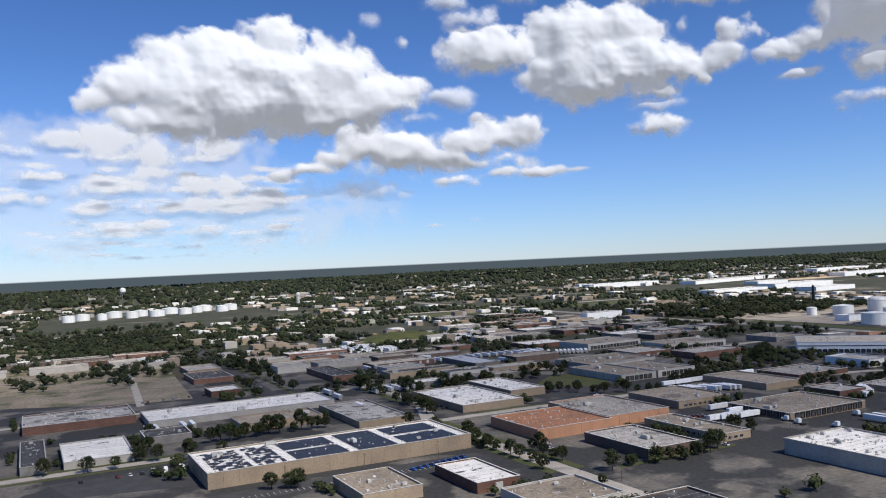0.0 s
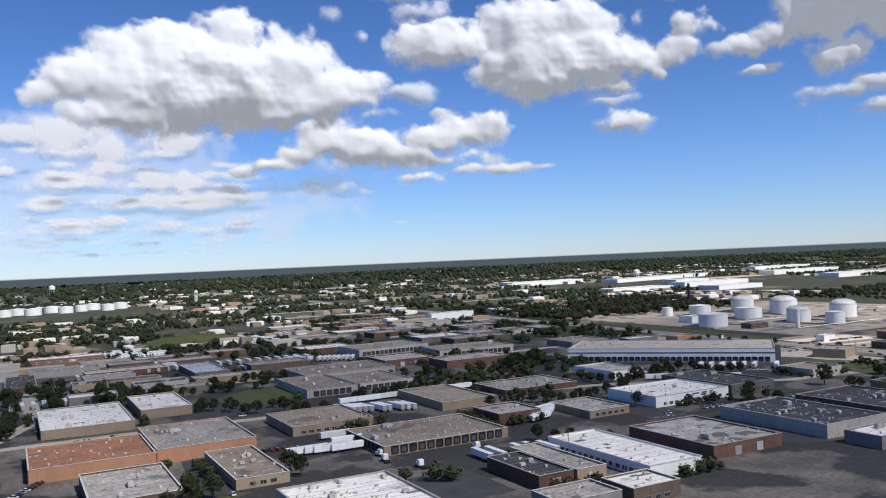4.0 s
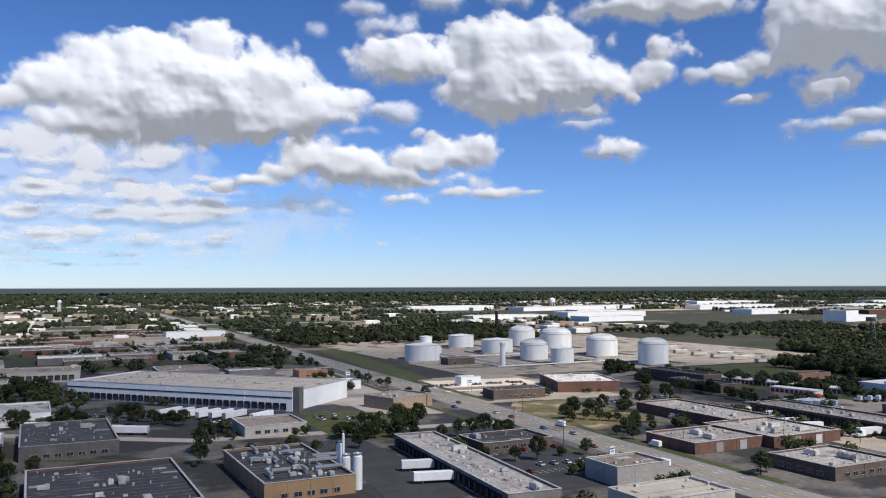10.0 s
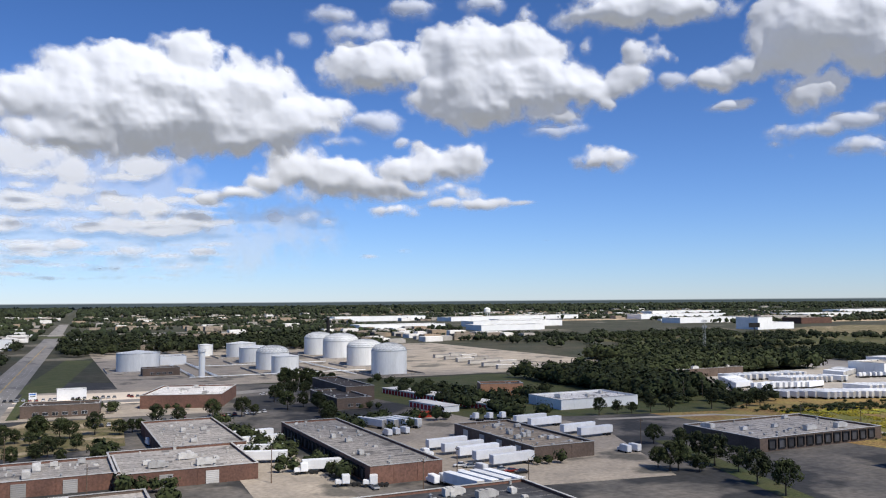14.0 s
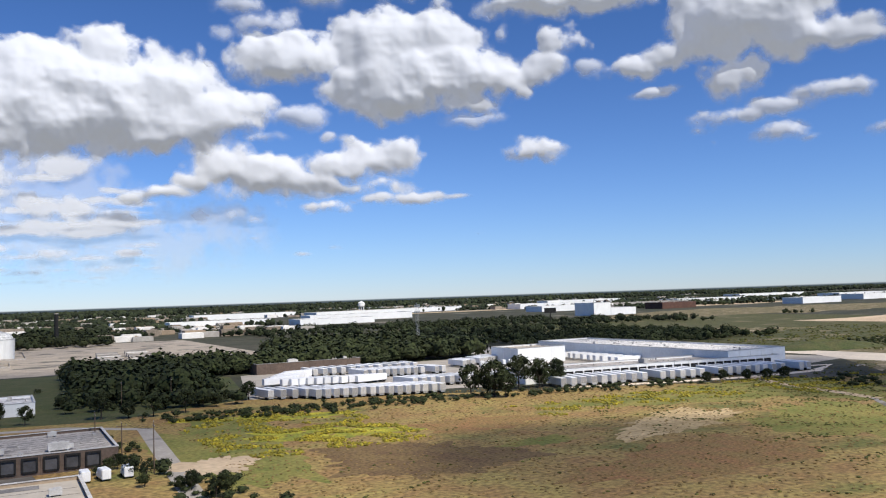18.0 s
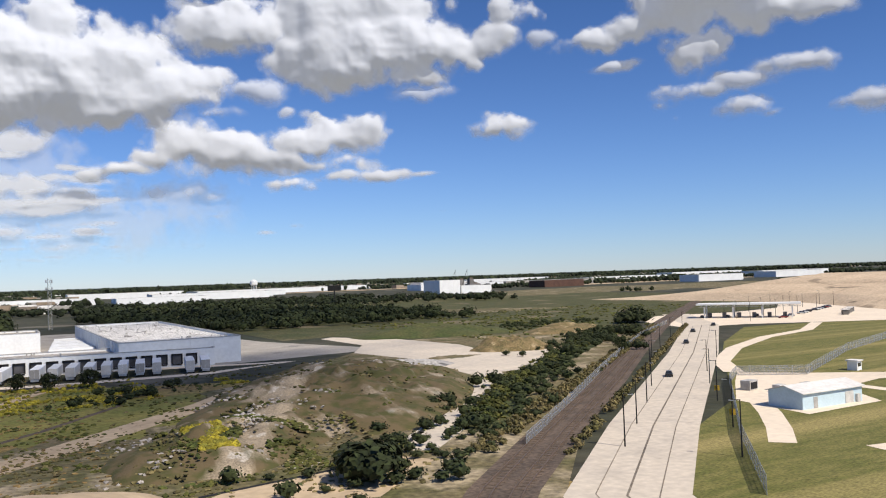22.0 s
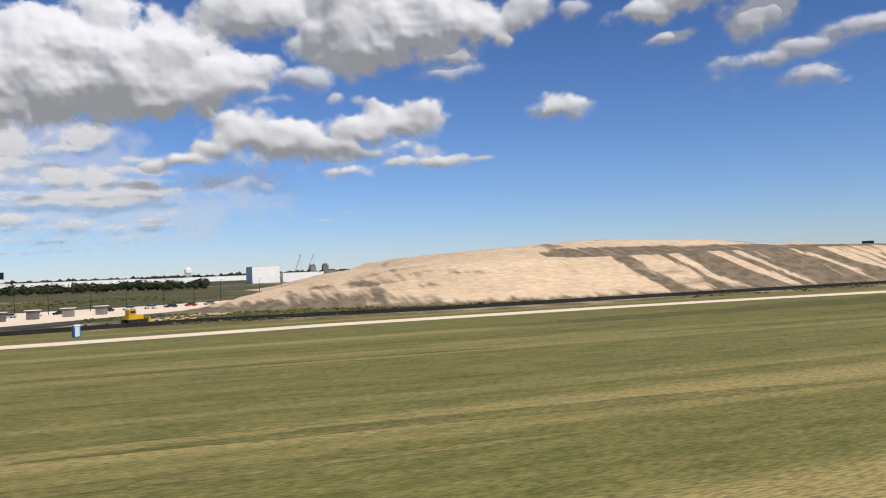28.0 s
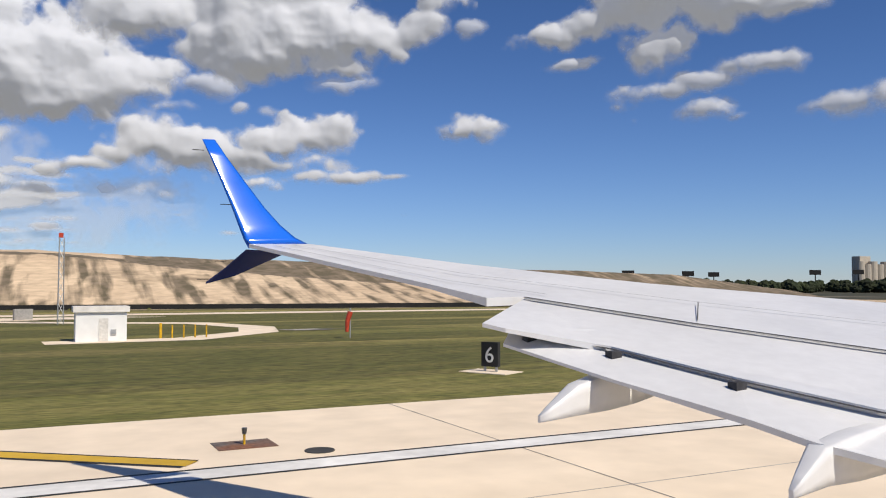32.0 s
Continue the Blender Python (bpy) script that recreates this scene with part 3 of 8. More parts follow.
tank(955, 685, 16, 14, False, "wide white cone-roofed oil tank in a dusty yard")
tank(1033, 842, 7, 11, False, "small white oil tank behind the others")
tank(1062, 812, 14, 13, False, "white cone-roofed oil tank beside pipework")
tank(1059, 728, 16, 13, False, "wide low white oil tank beside pipework")
tank(1053, 650, 13, 13, True, "white oil tank under a geodesic dome")
tank(1050, 600, 10, 13, False, "plain white oil tank at the yard's edge")
tank(1141, 812, 15, 16, True, "white oil tank with a shallow dome")
tank(1142, 745, 17, 16, True, "tall white oil tank under a geodesic dome")
tank(1131, 650, 15, 15, True, "white oil tank under a geodesic dome")
for i, (fx, fy, fr) in enumerate(((95, 2170, 15), (128, 2215, 17), (170, 2180, 12), (205, 2260, 19), (240, 2190, 15), (268, 2250, 17), (300, 2195, 19), (345, 2280, 20), (372, 2215, 17), (410, 2260, 15), (440, 2320, 20), (470, 2230, 16), (505, 2290, 18))):
    tank(fx, fy, fr, 15, False, "white oil tank of a distant tank farm")
tank(1117, 560, 13, 17, True, "white ribbed oil tank under a geodesic dome")


# ---- streets of smaller industrial buildings ----
KEEP_FREE = [(-30, 700, 150, 1000), (355, 520, 440, 600), (225, 300, 255, 770), (174, 640, 216, 1200), (834, 0, 905, 2300), (860, 300, 925, 410), (752, 330, 835, 440), (395, 880, 500, 1000), (535, 280, 575, 420), (-160, 475, 860, 490)]


def free_rect(x0, y0, x1, y1):
    if any(x0 < b[2] and x1 > b[0] and y0 < b[3] and y1 > b[1] for b in KEEP_FREE):
        return False
    return all(clear(x0 + (x1 - x0) * i / 4, y0 + (y1 - y0) * j / 4, 1.5) for i in range(5) for j in range(5))


def clear(x, y, pad=0.0):
    for fx, fy, a, b, t in FOOTPRINTS:
        u, v = (x - fx) * math.cos(t) + (y - fy) * math.sin(t), -(x - fx) * math.sin(t) + (y - fy) * math.cos(t)
        if abs(u) < a + pad and abs(v) < b + pad:
            return False
    return True


def fill_district(x0, x1, y0, y1, seed, wide, deep, share, limit):
    r = random.Random(seed)
    y, made = y0, 0
    while y < y1:
        d = r.uniform(*deep)
        x = x0 + r.uniform(0, 12)
        while x < x1:
            w = r.uniform(*wide)
            if made < limit and r.random() < share and free_rect(x, y, x + w, y + d):
                building(x + w / 2, y + d / 2, w, d, r.choice((4, 4.5, 5, 5.5, 6)), 0, r.choice((TAN, PALE, BRICK, BRICK, GREY, BROWNW, PALE)), r.choice((BROWN, GRAVEL, GRAVEL, PATCHY, DARK, WHITE, TANROOF, BROWN)), units=r.randrange(1, 4), doors="S" if r.random() < 0.3 and y < 800 else "", windows="S" if r.random() < 0.2 and y < 650 else "")
                made += 1
            x += w + r.choice((5, 8, 14, 22))
        y += d + r.choice((9, 14, 20))


fill_district(-150, 170, 690, 1120, 31, (30, 62), (16, 30), 0.85, 60)
fill_district(218, 420, 610, 940, 32, (30, 70), (18, 30), 0.85, 40)
fill_district(420, 830, 590, 960, 33, (28, 60), (22, 42), 0.6, 32)
fill_district(-140, 240, 130, 480, 34, (30, 55), (25, 45), 0.7, 20)
fill_district(400, 850, 120, 420, 35, (18, 34), (16, 30), 0.5, 18)
fill_district(560, 840, 960, 1300, 36, (30, 70), (18, 34), 0.5, 16)
building(818, 1060, 72, 16, 12, 4, WHITEW, GRAVEL, units=4, windows="S", label="long white four-storey apartment block with a grey roof")
building(820, 428, 30, 24, 6, 20, TAN, GRAVEL, units=4, label="tan corner shop with a stepped parapet beside the road")
building(780, 610, 34, 16, 6, 0, GREY, WHITE, windows="S", label="grey shop row with blue window bands")
building(822, 598, 22, 16, 5, 0, ORANGE, GRAVEL, windows="S", label="small orange brick restaurant beside the arterial road")
building(818, 520, 24, 14, 5, 0, WHITEW, WHITE, windows="S", label="small white roadside shop with large windows")
building(903, 500, 15, 9, 5, 0, WHITEW, WHITE, label="white filling-station canopy building beside the road")
building(897, 430, 34, 16, 5, -6, BROWNW, SHINGLE, windows="S", label="low brown roadhouse with a dark shingled roof")
building(1042, 445, 16, 62, 7, 0, BROWNW, SHINGLE, windows="W", label="long dark-roofed brown motel block")
building(960, 452, 40, 50, 6, -20, BRICK, WHITE, units=8, label="low brick shop block with a bright white roof")
building(1122, 404, 24, 14, 6, -20, ORANGE, SHINGLE, windows="S", label="small pink brick house with a dark roof")
building(985, 745, 28, 22, 7, 0, WHITEW, WHITE, label="white pump hall inside the tank farm")
building(966, 636, 26, 14, 5, 0, BROWNW, GRAVEL, windows="S", label="small brown office of the tank farm")

# ---- trees ----
def tree_meshes(seed, height, width):
    r = random.Random(seed)
    bm = bmesh.new()
    add_tube(bm, (0, 0, 0), (0.1, 0.05, height * 0.45), height * 0.028, height * 0.016, n=7)
    tips = []
    for i in range(7):
        a, z = i * 2.4 + r.uniform(-0.3, 0.3), height * r.uniform(0.25, 0.45)
        q = (width * 0.3 * math.cos(a), width * 0.3 * math.sin(a), z + height * r.uniform(0.12, 0.28))
        add_tube(bm, (0.05, 0.03, z), q, height * 0.012, height * 0.005, n=5)
        tips.append(q)
    trunk = mesh_of(bm, "trunk", BARK)
    verts, faces = [], []
    clumps = []
    for i in range(46):
        a, u = r.uniform(0, 2 * math.pi), r.uniform(-0.75, 1)
        rad = math.sqrt(max(0.02, 1 - abs(u) ** 2.2)) * width * 0.5 * r.uniform(0.45, 1.0)
        clumps.append((rad * math.cos(a), rad * math.sin(a), height * (0.6 + 0.36 * u), width * r.uniform(0.1, 0.19)))
    for cx, cy, cz, cr in clumps:
        for _ in range(46):
            d = Vector((r.gauss(0, 1), r.gauss(0, 1), r.gauss(0, 1))).normalized()
            c = Vector((cx, cy, cz)) + d * cr * r.uniform(0.6, 1.05)
            s = width * r.uniform(0.022, 0.05)
            e1 = d.orthogonal().normalized()
            e1 = (e1 + d * r.uniform(-0.5, 0.5)).normalized()
            e2 = d.cross(e1).normalized()
            k = len(verts)
            verts += [c - e1 * s, c + e2 * s * 0.8, c + e1 * s, c - e2 * s * 0.8]
            faces.append((k, k + 1, k + 2, k + 3))
    me = bpy.data.meshes.new("crown")
    me.from_pydata([tuple(v) for v in verts], [], faces)
    me.materials.append(LEAF)
    return trunk, me


TREES = [tree_meshes(s, h, w) for s, h, w in ((1, 11, 9.5), (2, 9, 8), (3, 13, 10), (4, 8, 8.5))]


def tree(x, y, size=1.0, kind=None):
    k = rng.randrange(4) if kind is None else kind
    if abs(x - float(np.interp(y, (-200, 200, 480, 1150, 2300), (848, 850, 862, 890, 930)))) < 15 or (770 < x < 1000 and 464 < y < 500):
        return
    t = thing("tree", x, y, 0, rng.uniform(0, 360), "dark green broadleaf tree with a rounded full crown", "tree", "street trees")
    size *= 0.82
    t.scale = (size, size, size * rng.uniform(0.9, 1.1))
    part("trunk", TREES[k][0], None, t)
    part("crown", TREES[k][1], None, t)


def tree_row(x0, y0, x1, y1, n, size=1.0, jitter=3.0):
    for i in range(n):
        u = (i + 0.5) / n
        x, y = x0 + (x1 - x0) * u + rng.uniform(-jitter, jitter), y0 + (y1 - y0) * u + rng.uniform(-jitter, jitter)
        if clear(x, y):
            tree(x, y, size * rng.uniform(0.75, 1.2))


tree_row(60, 500, 75, 560, 6)
tree_row(0, 482, 110, 475, 6)
tree_row(95, 510, 175, 512, 14, 1.0)
tree_row(217, 480, 222, 560, 10, 1.1)
tree_row(245, 500, 250, 570, 9, 1.1)
tree_row(100, 382, 120, 380, 3)
tree_row(240, 345, 240, 380, 5, 0.8)
tree_row(245, 318, 320, 318, 9, 0.9)
tree_row(195, 300, 235, 300, 5, 0.9)
tree_row(360, 330, 350, 345, 2, 1.0)
tree_row(300, 590, 420, 470, 18, 1.0, 10)
tree_row(340, 600, 420, 600, 8, 1.0, 6)
tree_row(440, 492, 510, 500, 10, 0.8)
tree_row(500, 420, 540, 410, 7, 0.8)
tree_row(470, 330, 500, 300, 5, 0.7)
tree_row(600, 440, 660, 440, 8, 0.8)
tree_row(670, 470, 700, 410, 10, 0.8)
tree_row(782, 352, 808, 368, 9, 0.9, 5)
tree_row(776, 366, 800, 392, 6, 0.6, 5)
tree_row(795, 330, 835, 326, 6, 0.8, 1.5)
tree_row(770, 278, 840, 268, 6, 0.7)
tree_row(858, 280, 930, 330, 16, 0.8, 10)
tree_row(870, 350, 930, 360, 10, 0.9, 5)
tree_row(925, 368, 1010, 400, 7, 0.9, 7)
tree_row(865, 210, 880, 225, 3, 0.8)
tree_row(1000, 330, 1020, 420, 10, 0.9)
tree_row(1060, 200, 1075, 190, 4, 0.9)
tree_row(1070, 150, 1095, 240, 7, 1.0)
tree_row(1115, 308, 1160, 302, 5, 0.7, 1)
tree_row(1180, 290, 1240, 320, 10, 0.8, 8)
tree_row(1308, 262, 1318, 250, 4, 1.35, 3)
tree_row(1334, 272, 1358, 268, 5, 1.15, 3)
tree_row(1395, 235, 1440, 222, 5, 0.6, 3)
tree_row(1170, 200, 1190, 150, 10, 0.45, 4)


# ---- far woods and far suburbs ----
def lumps(name, spots, label, mat, detail=1, rag=(0.72, 1.2)):
    """Many small uneven crowns in one mesh."""
    bm = bmesh.new()
    bmesh.ops.create_icosphere(bm, subdivisions=detail, radius=1)
    base = np.array([v.co[:] for v in bm.verts])
    tri = np.array([[v.index for v in f.verts] for f in bm.faces])
    bm.free()
    gen = np.random.default_rng(11)
    vs, fs = [], []
    for i, (x, y, r, h) in enumerate(spots):
        k = base * gen.uniform(*rag, (len(base), 1))
        vs.append(k * (r, r, h * 0.55) + (x, y, h * 0.5))
        fs.append(tri + i * len(base))
    vs, fs = np.concatenate(vs), np.concatenate(fs)
    me = bpy.data.meshes.new(name)
    me.from_pydata(vs.tolist(), [], fs.tolist())
    me.materials.append(mat)
    return tagged(new(name, me), label, "woods", "", "stuff")


def far_spots(n, x0, x1, y0, y1, seed, cut, rmin, rmax):
    r = random.Random(seed)
    out = []
    while len(out) < n:
        x, y = r.uniform(x0, x1), y0 + (y1 - y0) * r.random() ** 1.0
        if noise.noise((x / 210, y / 210, seed)) + 0.35 * noise.noise((x / 60, y / 60, seed + 5)) > cut and abs(x - 890 - (y - 1150) * 0.035) > 20 and clear(x, y, 2):
            s = r.uniform(rmin, rmax)
            out.append((x, y, s, s * r.uniform(1.3, 2.0)))
    return out


def grove(name, spots, label, mat, leaves, seed):
    """Joined crowns: a ragged dark heart under many tilted leaf clumps."""
    gen = np.random.default_rng(seed)
    bm = bmesh.new()
    bmesh.ops.create_icosphere(bm, subdivisions=1, radius=1)
    ball = np.array([v.co[:] for v in bm.verts])
    tri = np.array([[v.index for v in f.verts] for f in bm.faces])
    bm.free()
    kinds = []
    for _ in range(5):
        heart = ball * gen.uniform(0.5, 0.95, (len(ball), 1))
        d = gen.normal(size=(leaves, 3))
        d[:, 2] = np.abs(d[:, 2]) - 0.35
        d /= np.linalg.norm(d, axis=1)[:, None]
        c = d * gen.uniform(0.62, 1.12, (leaves, 1)) * (1 + 0.18 * np.sin(3 * np.arctan2(d[:, 1], d[:, 0]) + gen.uniform(0, 6)))[:, None]
        side = np.cross(d, gen.normal(size=(leaves, 3)))
        side /= np.linalg.norm(side, axis=1)[:, None]
        side += 0.5 * d * gen.uniform(-1, 1, (leaves, 1))
        over = np.cross(d, side)
        size = gen.uniform(0.12, 0.27, (leaves, 1)) * (110 / leaves) ** 0.35
        quad = np.stack([c - side * size, c + over * size * 0.8, c + side * size, c - over * size * 0.8], 1).reshape(-1, 3)
        kinds.append(np.concatenate([heart, quad]))
    four = (np.arange(leaves)[:, None] * 4 + np.arange(4)) + len(ball)
    vs, fs = [], []
    for i, (x, y, r, h) in enumerate(spots):
        k, a = kinds[i % 5], gen.uniform(0, 6.28)
        rot = np.array([[math.cos(a), -math.sin(a), 0], [math.sin(a), math.cos(a), 0], [0, 0, 1]])
        vs.append(k @ rot.T * (r, r * gen.uniform(0.8, 1.15), h * 0.5) + (x, y, h * 0.52))
        fs += (tri + i * len(k)).tolist() + (four + i * len(k)).tolist()
    me = bpy.data.meshes.new(name)
    me.from_pydata(np.concatenate(vs).tolist(), [], fs)
    me.materials.append(mat)
    return tagged(new(name, me), label, "woods", "", "stuff")


FOOTPRINTS.append((1110, 700, 215, 180, 0))
FOOTPRINTS.append((1330, 362, 98, 72, 0))
FOOTPRINTS.append((300, 2030, 270, 300, 0))
FOOTPRINTS.append((1900, 1500, 330, 470, 0))
grove("woods", far_spots(2500, -300, 1900, 640, 1300, 3, -0.05, 2.6, 5.4), "dark green tree groups between industrial buildings", LEAF_FAR, 44, 51)
grove("woods", far_spots(1500, -400, 430, 1120, 1560, 9, -0.45, 4, 7), "broad dark belt of trees along an embankment", LEAF_FAR, 44, 52)
lumps("woods", far_spots(11000, -600, 4200, 1300, 3000, 4, -0.05, 3.2, 6.4), "dark green far woods", LEAF_FAR, 1, (0.6, 1.25))
lumps("woods", far_spots(13000, -500, 8500, 3000, 8000, 5, -0.08, 6, 14), "hazy dark green woods near the horizon", LEAF_FAR, 1, (0.5, 1.25))
grove("woods", far_spots(1000, 1180, 1420, 345, 620, 6, -0.25, 3.4, 7.2), "dense dark green wood behind a truck yard", LEAF, 110, 53)
grove("woods", far_spots(500, 900, 1250, 880, 1150, 8, -0.3, 5, 8), "dense dark green wood behind the tank farm", LEAF, 70, 54)


def hedgerow_spots(seed, share):
    """Rows of crowns a few steps off the walls of the works."""
    r = random.Random(seed)
    out = []
    for fx, fy, hw, hd, turn in list(FOOTPRINTS):
        if not (-160 < fx < 1130 and 200 < fy < 700) or hw > 90:
            continue
        for side in range(4):
            if r.random() > share:
                continue
            span, off = (hd, hw + 2.5) if side % 2 else (hw, hd + 2.5)
            start = r.uniform(-span, span * 0.4)
            for i in range(r.randrange(3, 9)):
                along = start + i * 4.6 + r.uniform(-1.2, 1.2)
                if along > span + 4:
                    break
                u, v = ((off, along), (along, off), (-off, along), (along, -off))[(side + 1) % 4]
                x, y = fx + u * math.cos(turn) - v * math.sin(turn) + r.uniform(-1, 1), fy + u * math.sin(turn) + v * math.cos(turn) + r.uniform(-1, 1)
                if clear(x, y, -0.5) and not any(q[0] < x < q[2] and q[1] < y < q[3] for q in KEEP_FREE):
                    s = r.uniform(1.5, 3.3)
                    out.append((x, y, s, s * r.uniform(1.4, 2.1)))
    return out


grove("yard_trees", hedgerow_spots(12, 0.36), "dark green trees and shrubs along warehouse walls", LEAF, 110, 55)
grove("yard_trees", [p for p in far_spots(260, -150, 1100, 240, 680, 12, 0.32, 2.0, 4.2) if not any(q[0] < p[0] < q[2] and q[1] < p[1] < q[3] for q in KEEP_FREE)], "dark green tree clumps between warehouses", LEAF, 110, 56)


def far_buildings(name, n, x0, x1, y0, y1, seed, label, big):
    r = random.Random(seed)
    for tone, mat in (("pale", PALE), ("white", WHITE), ("tan", TAN), ("brown", BROWN)):
        bm = bmesh.new()
        done = 0
        while done < n // 4:
            x, y = r.uniform(x0, x1), r.uniform(y0, y1)
            if noise.noise((x / 230, y / 230, seed)) < -0.05 or abs(x - 890 - (y - 1150) * 0.035) < 30 or not clear(x, y, 8):
                continue
            w, d, h = r.uniform(10, 22) * big, r.uniform(8, 18) * big, r.choice((4, 5, 6, 8))
            add_box(bm, x - w / 2, x + w / 2, y - d / 2, y + d / 2, 0, h)
            add_box(bm, x - w / 2 + 1, x + w / 2 - 1, y - d / 2 + 1, y + d / 2 - 1, h, h + 0.5)
            done += 1
        tagged(part(name, bm, mat, None, f"{tone} {label}"), "", "far buildings", "", "stuff")


far_buildings("far_buildings", 360, -300, 1500, 960, 1480, 21, "low commercial buildings between trees", 1.3)
far_buildings("far_buildings", 900, -600, 3600, 1560, 3200, 22, "low far-off buildings between trees", 1.6)
far_buildings("far_buildings", 360, 0, 8000, 3200, 7500, 23, "hazy low buildings near the horizon", 2.6)


# ---- clouds ----
def value_noise(u, v, size, seed):
    """Smooth lattice noise, 0 to 1, of features of the given size."""
    gen = np.random.default_rng(seed)
    lat = gen.random((256, 256))
    a, b = u / size, v / size
    i, j = np.floor(a).astype(int), np.floor(b).astype(int)
    f, g = a - i, b - j
    f, g = f * f * (3 - 2 * f), g * g * (3 - 2 * g)
    at = lambda p, q: lat[p % 256, q % 256]  # noqa: E731
    return (at(i, j) * (1 - f) + at(i + 1, j) * f) * (1 - g) + (at(i, j + 1) * (1 - f) + at(i + 1, j + 1) * f) * g


def fractal(u, v, size, seed, octaves=5):
    return sum(value_noise(u, v, size / 2**k, seed + k) * 0.5**k for k in range(octaves)) / sum(0.5**k for k in range(octaves))


def billow(u, v, size, seed, octaves=5):
    return sum((1 - abs(2 * value_noise(u, v, size / 2**k, seed + k) - 1)) * 0.55**k for k in range(octaves)) / sum(0.55**k for k in range(octaves))


def cloud_material(low, high):
    """A white skin with an even glow added for scattered light; its opacity follows the mesh's cover, frayed by fine
    noise where it thins.
    """
    m = bpy.data.materials.new("cloud")
    m.use_nodes = True
    n, l = m.node_tree.nodes, m.node_tree.links
    n.clear()
    out, dif, tra, clear_, mix, mix2 = (n.new(k) for k in ("ShaderNodeOutputMaterial", "ShaderNodeBsdfDiffuse", "ShaderNodeBsdfTranslucent", "ShaderNodeBsdfTransparent", "ShaderNodeMixShader", "ShaderNodeMixShader"))
    dif.inputs[0].default_value = (0.45, 0.475, 0.515, 1)
    tra.inputs[0].default_value = (0.3, 0.31, 0.33, 1)
    mix.inputs[0].default_value = 0.15
    l.new(dif.outputs[0], mix.inputs[1])
    l.new(tra.outputs[0], mix.inputs[2])
    at = n.new("ShaderNodeAttribute")
    at.attribute_name = "cover"
    g = n.new("ShaderNodeNewGeometry")
    total = at.outputs["Fac"]
    for size, weight in ((70, 0.2), (22, 0.14)):
        t = n.new("ShaderNodeTexNoise")
        t.inputs["Scale"].default_value, t.inputs["Detail"].default_value = 1 / (size * SIZE), 4
        l.new(g.outputs["Position"], t.inputs[0])
        k = n.new("ShaderNodeMath")
        k.operation = "MULTIPLY_ADD"
        k.inputs[1].default_value = weight
        l.new(t.outputs[0], k.inputs[0])
        l.new(total, k.inputs[2])
        total = k.outputs[0]
    r = n.new("ShaderNodeMapRange")
    r.interpolation_type = "SMOOTHSTEP"
    r.inputs[1].default_value, r.inputs[2].default_value = low, high
    l.new(total, r.inputs[0])
    most = n.new("ShaderNodeAttribute")
    most.attribute_name = "dense"
    thin = n.new("ShaderNodeMath")
    thin.operation = "MULTIPLY"
    l.new(r.outputs[0], thin.inputs[0])
    l.new(most.outputs["Fac"], thin.inputs[1])
    l.new(thin.outputs[0], mix2.inputs[0])
    l.new(clear_.outputs[0], mix2.inputs[1])
    # emission added to the skin for light scattered inside the cloud
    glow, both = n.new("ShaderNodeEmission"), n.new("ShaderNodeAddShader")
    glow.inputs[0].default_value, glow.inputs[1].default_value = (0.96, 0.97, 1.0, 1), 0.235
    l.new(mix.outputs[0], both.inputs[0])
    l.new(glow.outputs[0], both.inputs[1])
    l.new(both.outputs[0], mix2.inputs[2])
    l.new(mix2.outputs[0], out.inputs[0])
    return m


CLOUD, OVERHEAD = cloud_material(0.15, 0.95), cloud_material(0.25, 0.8)


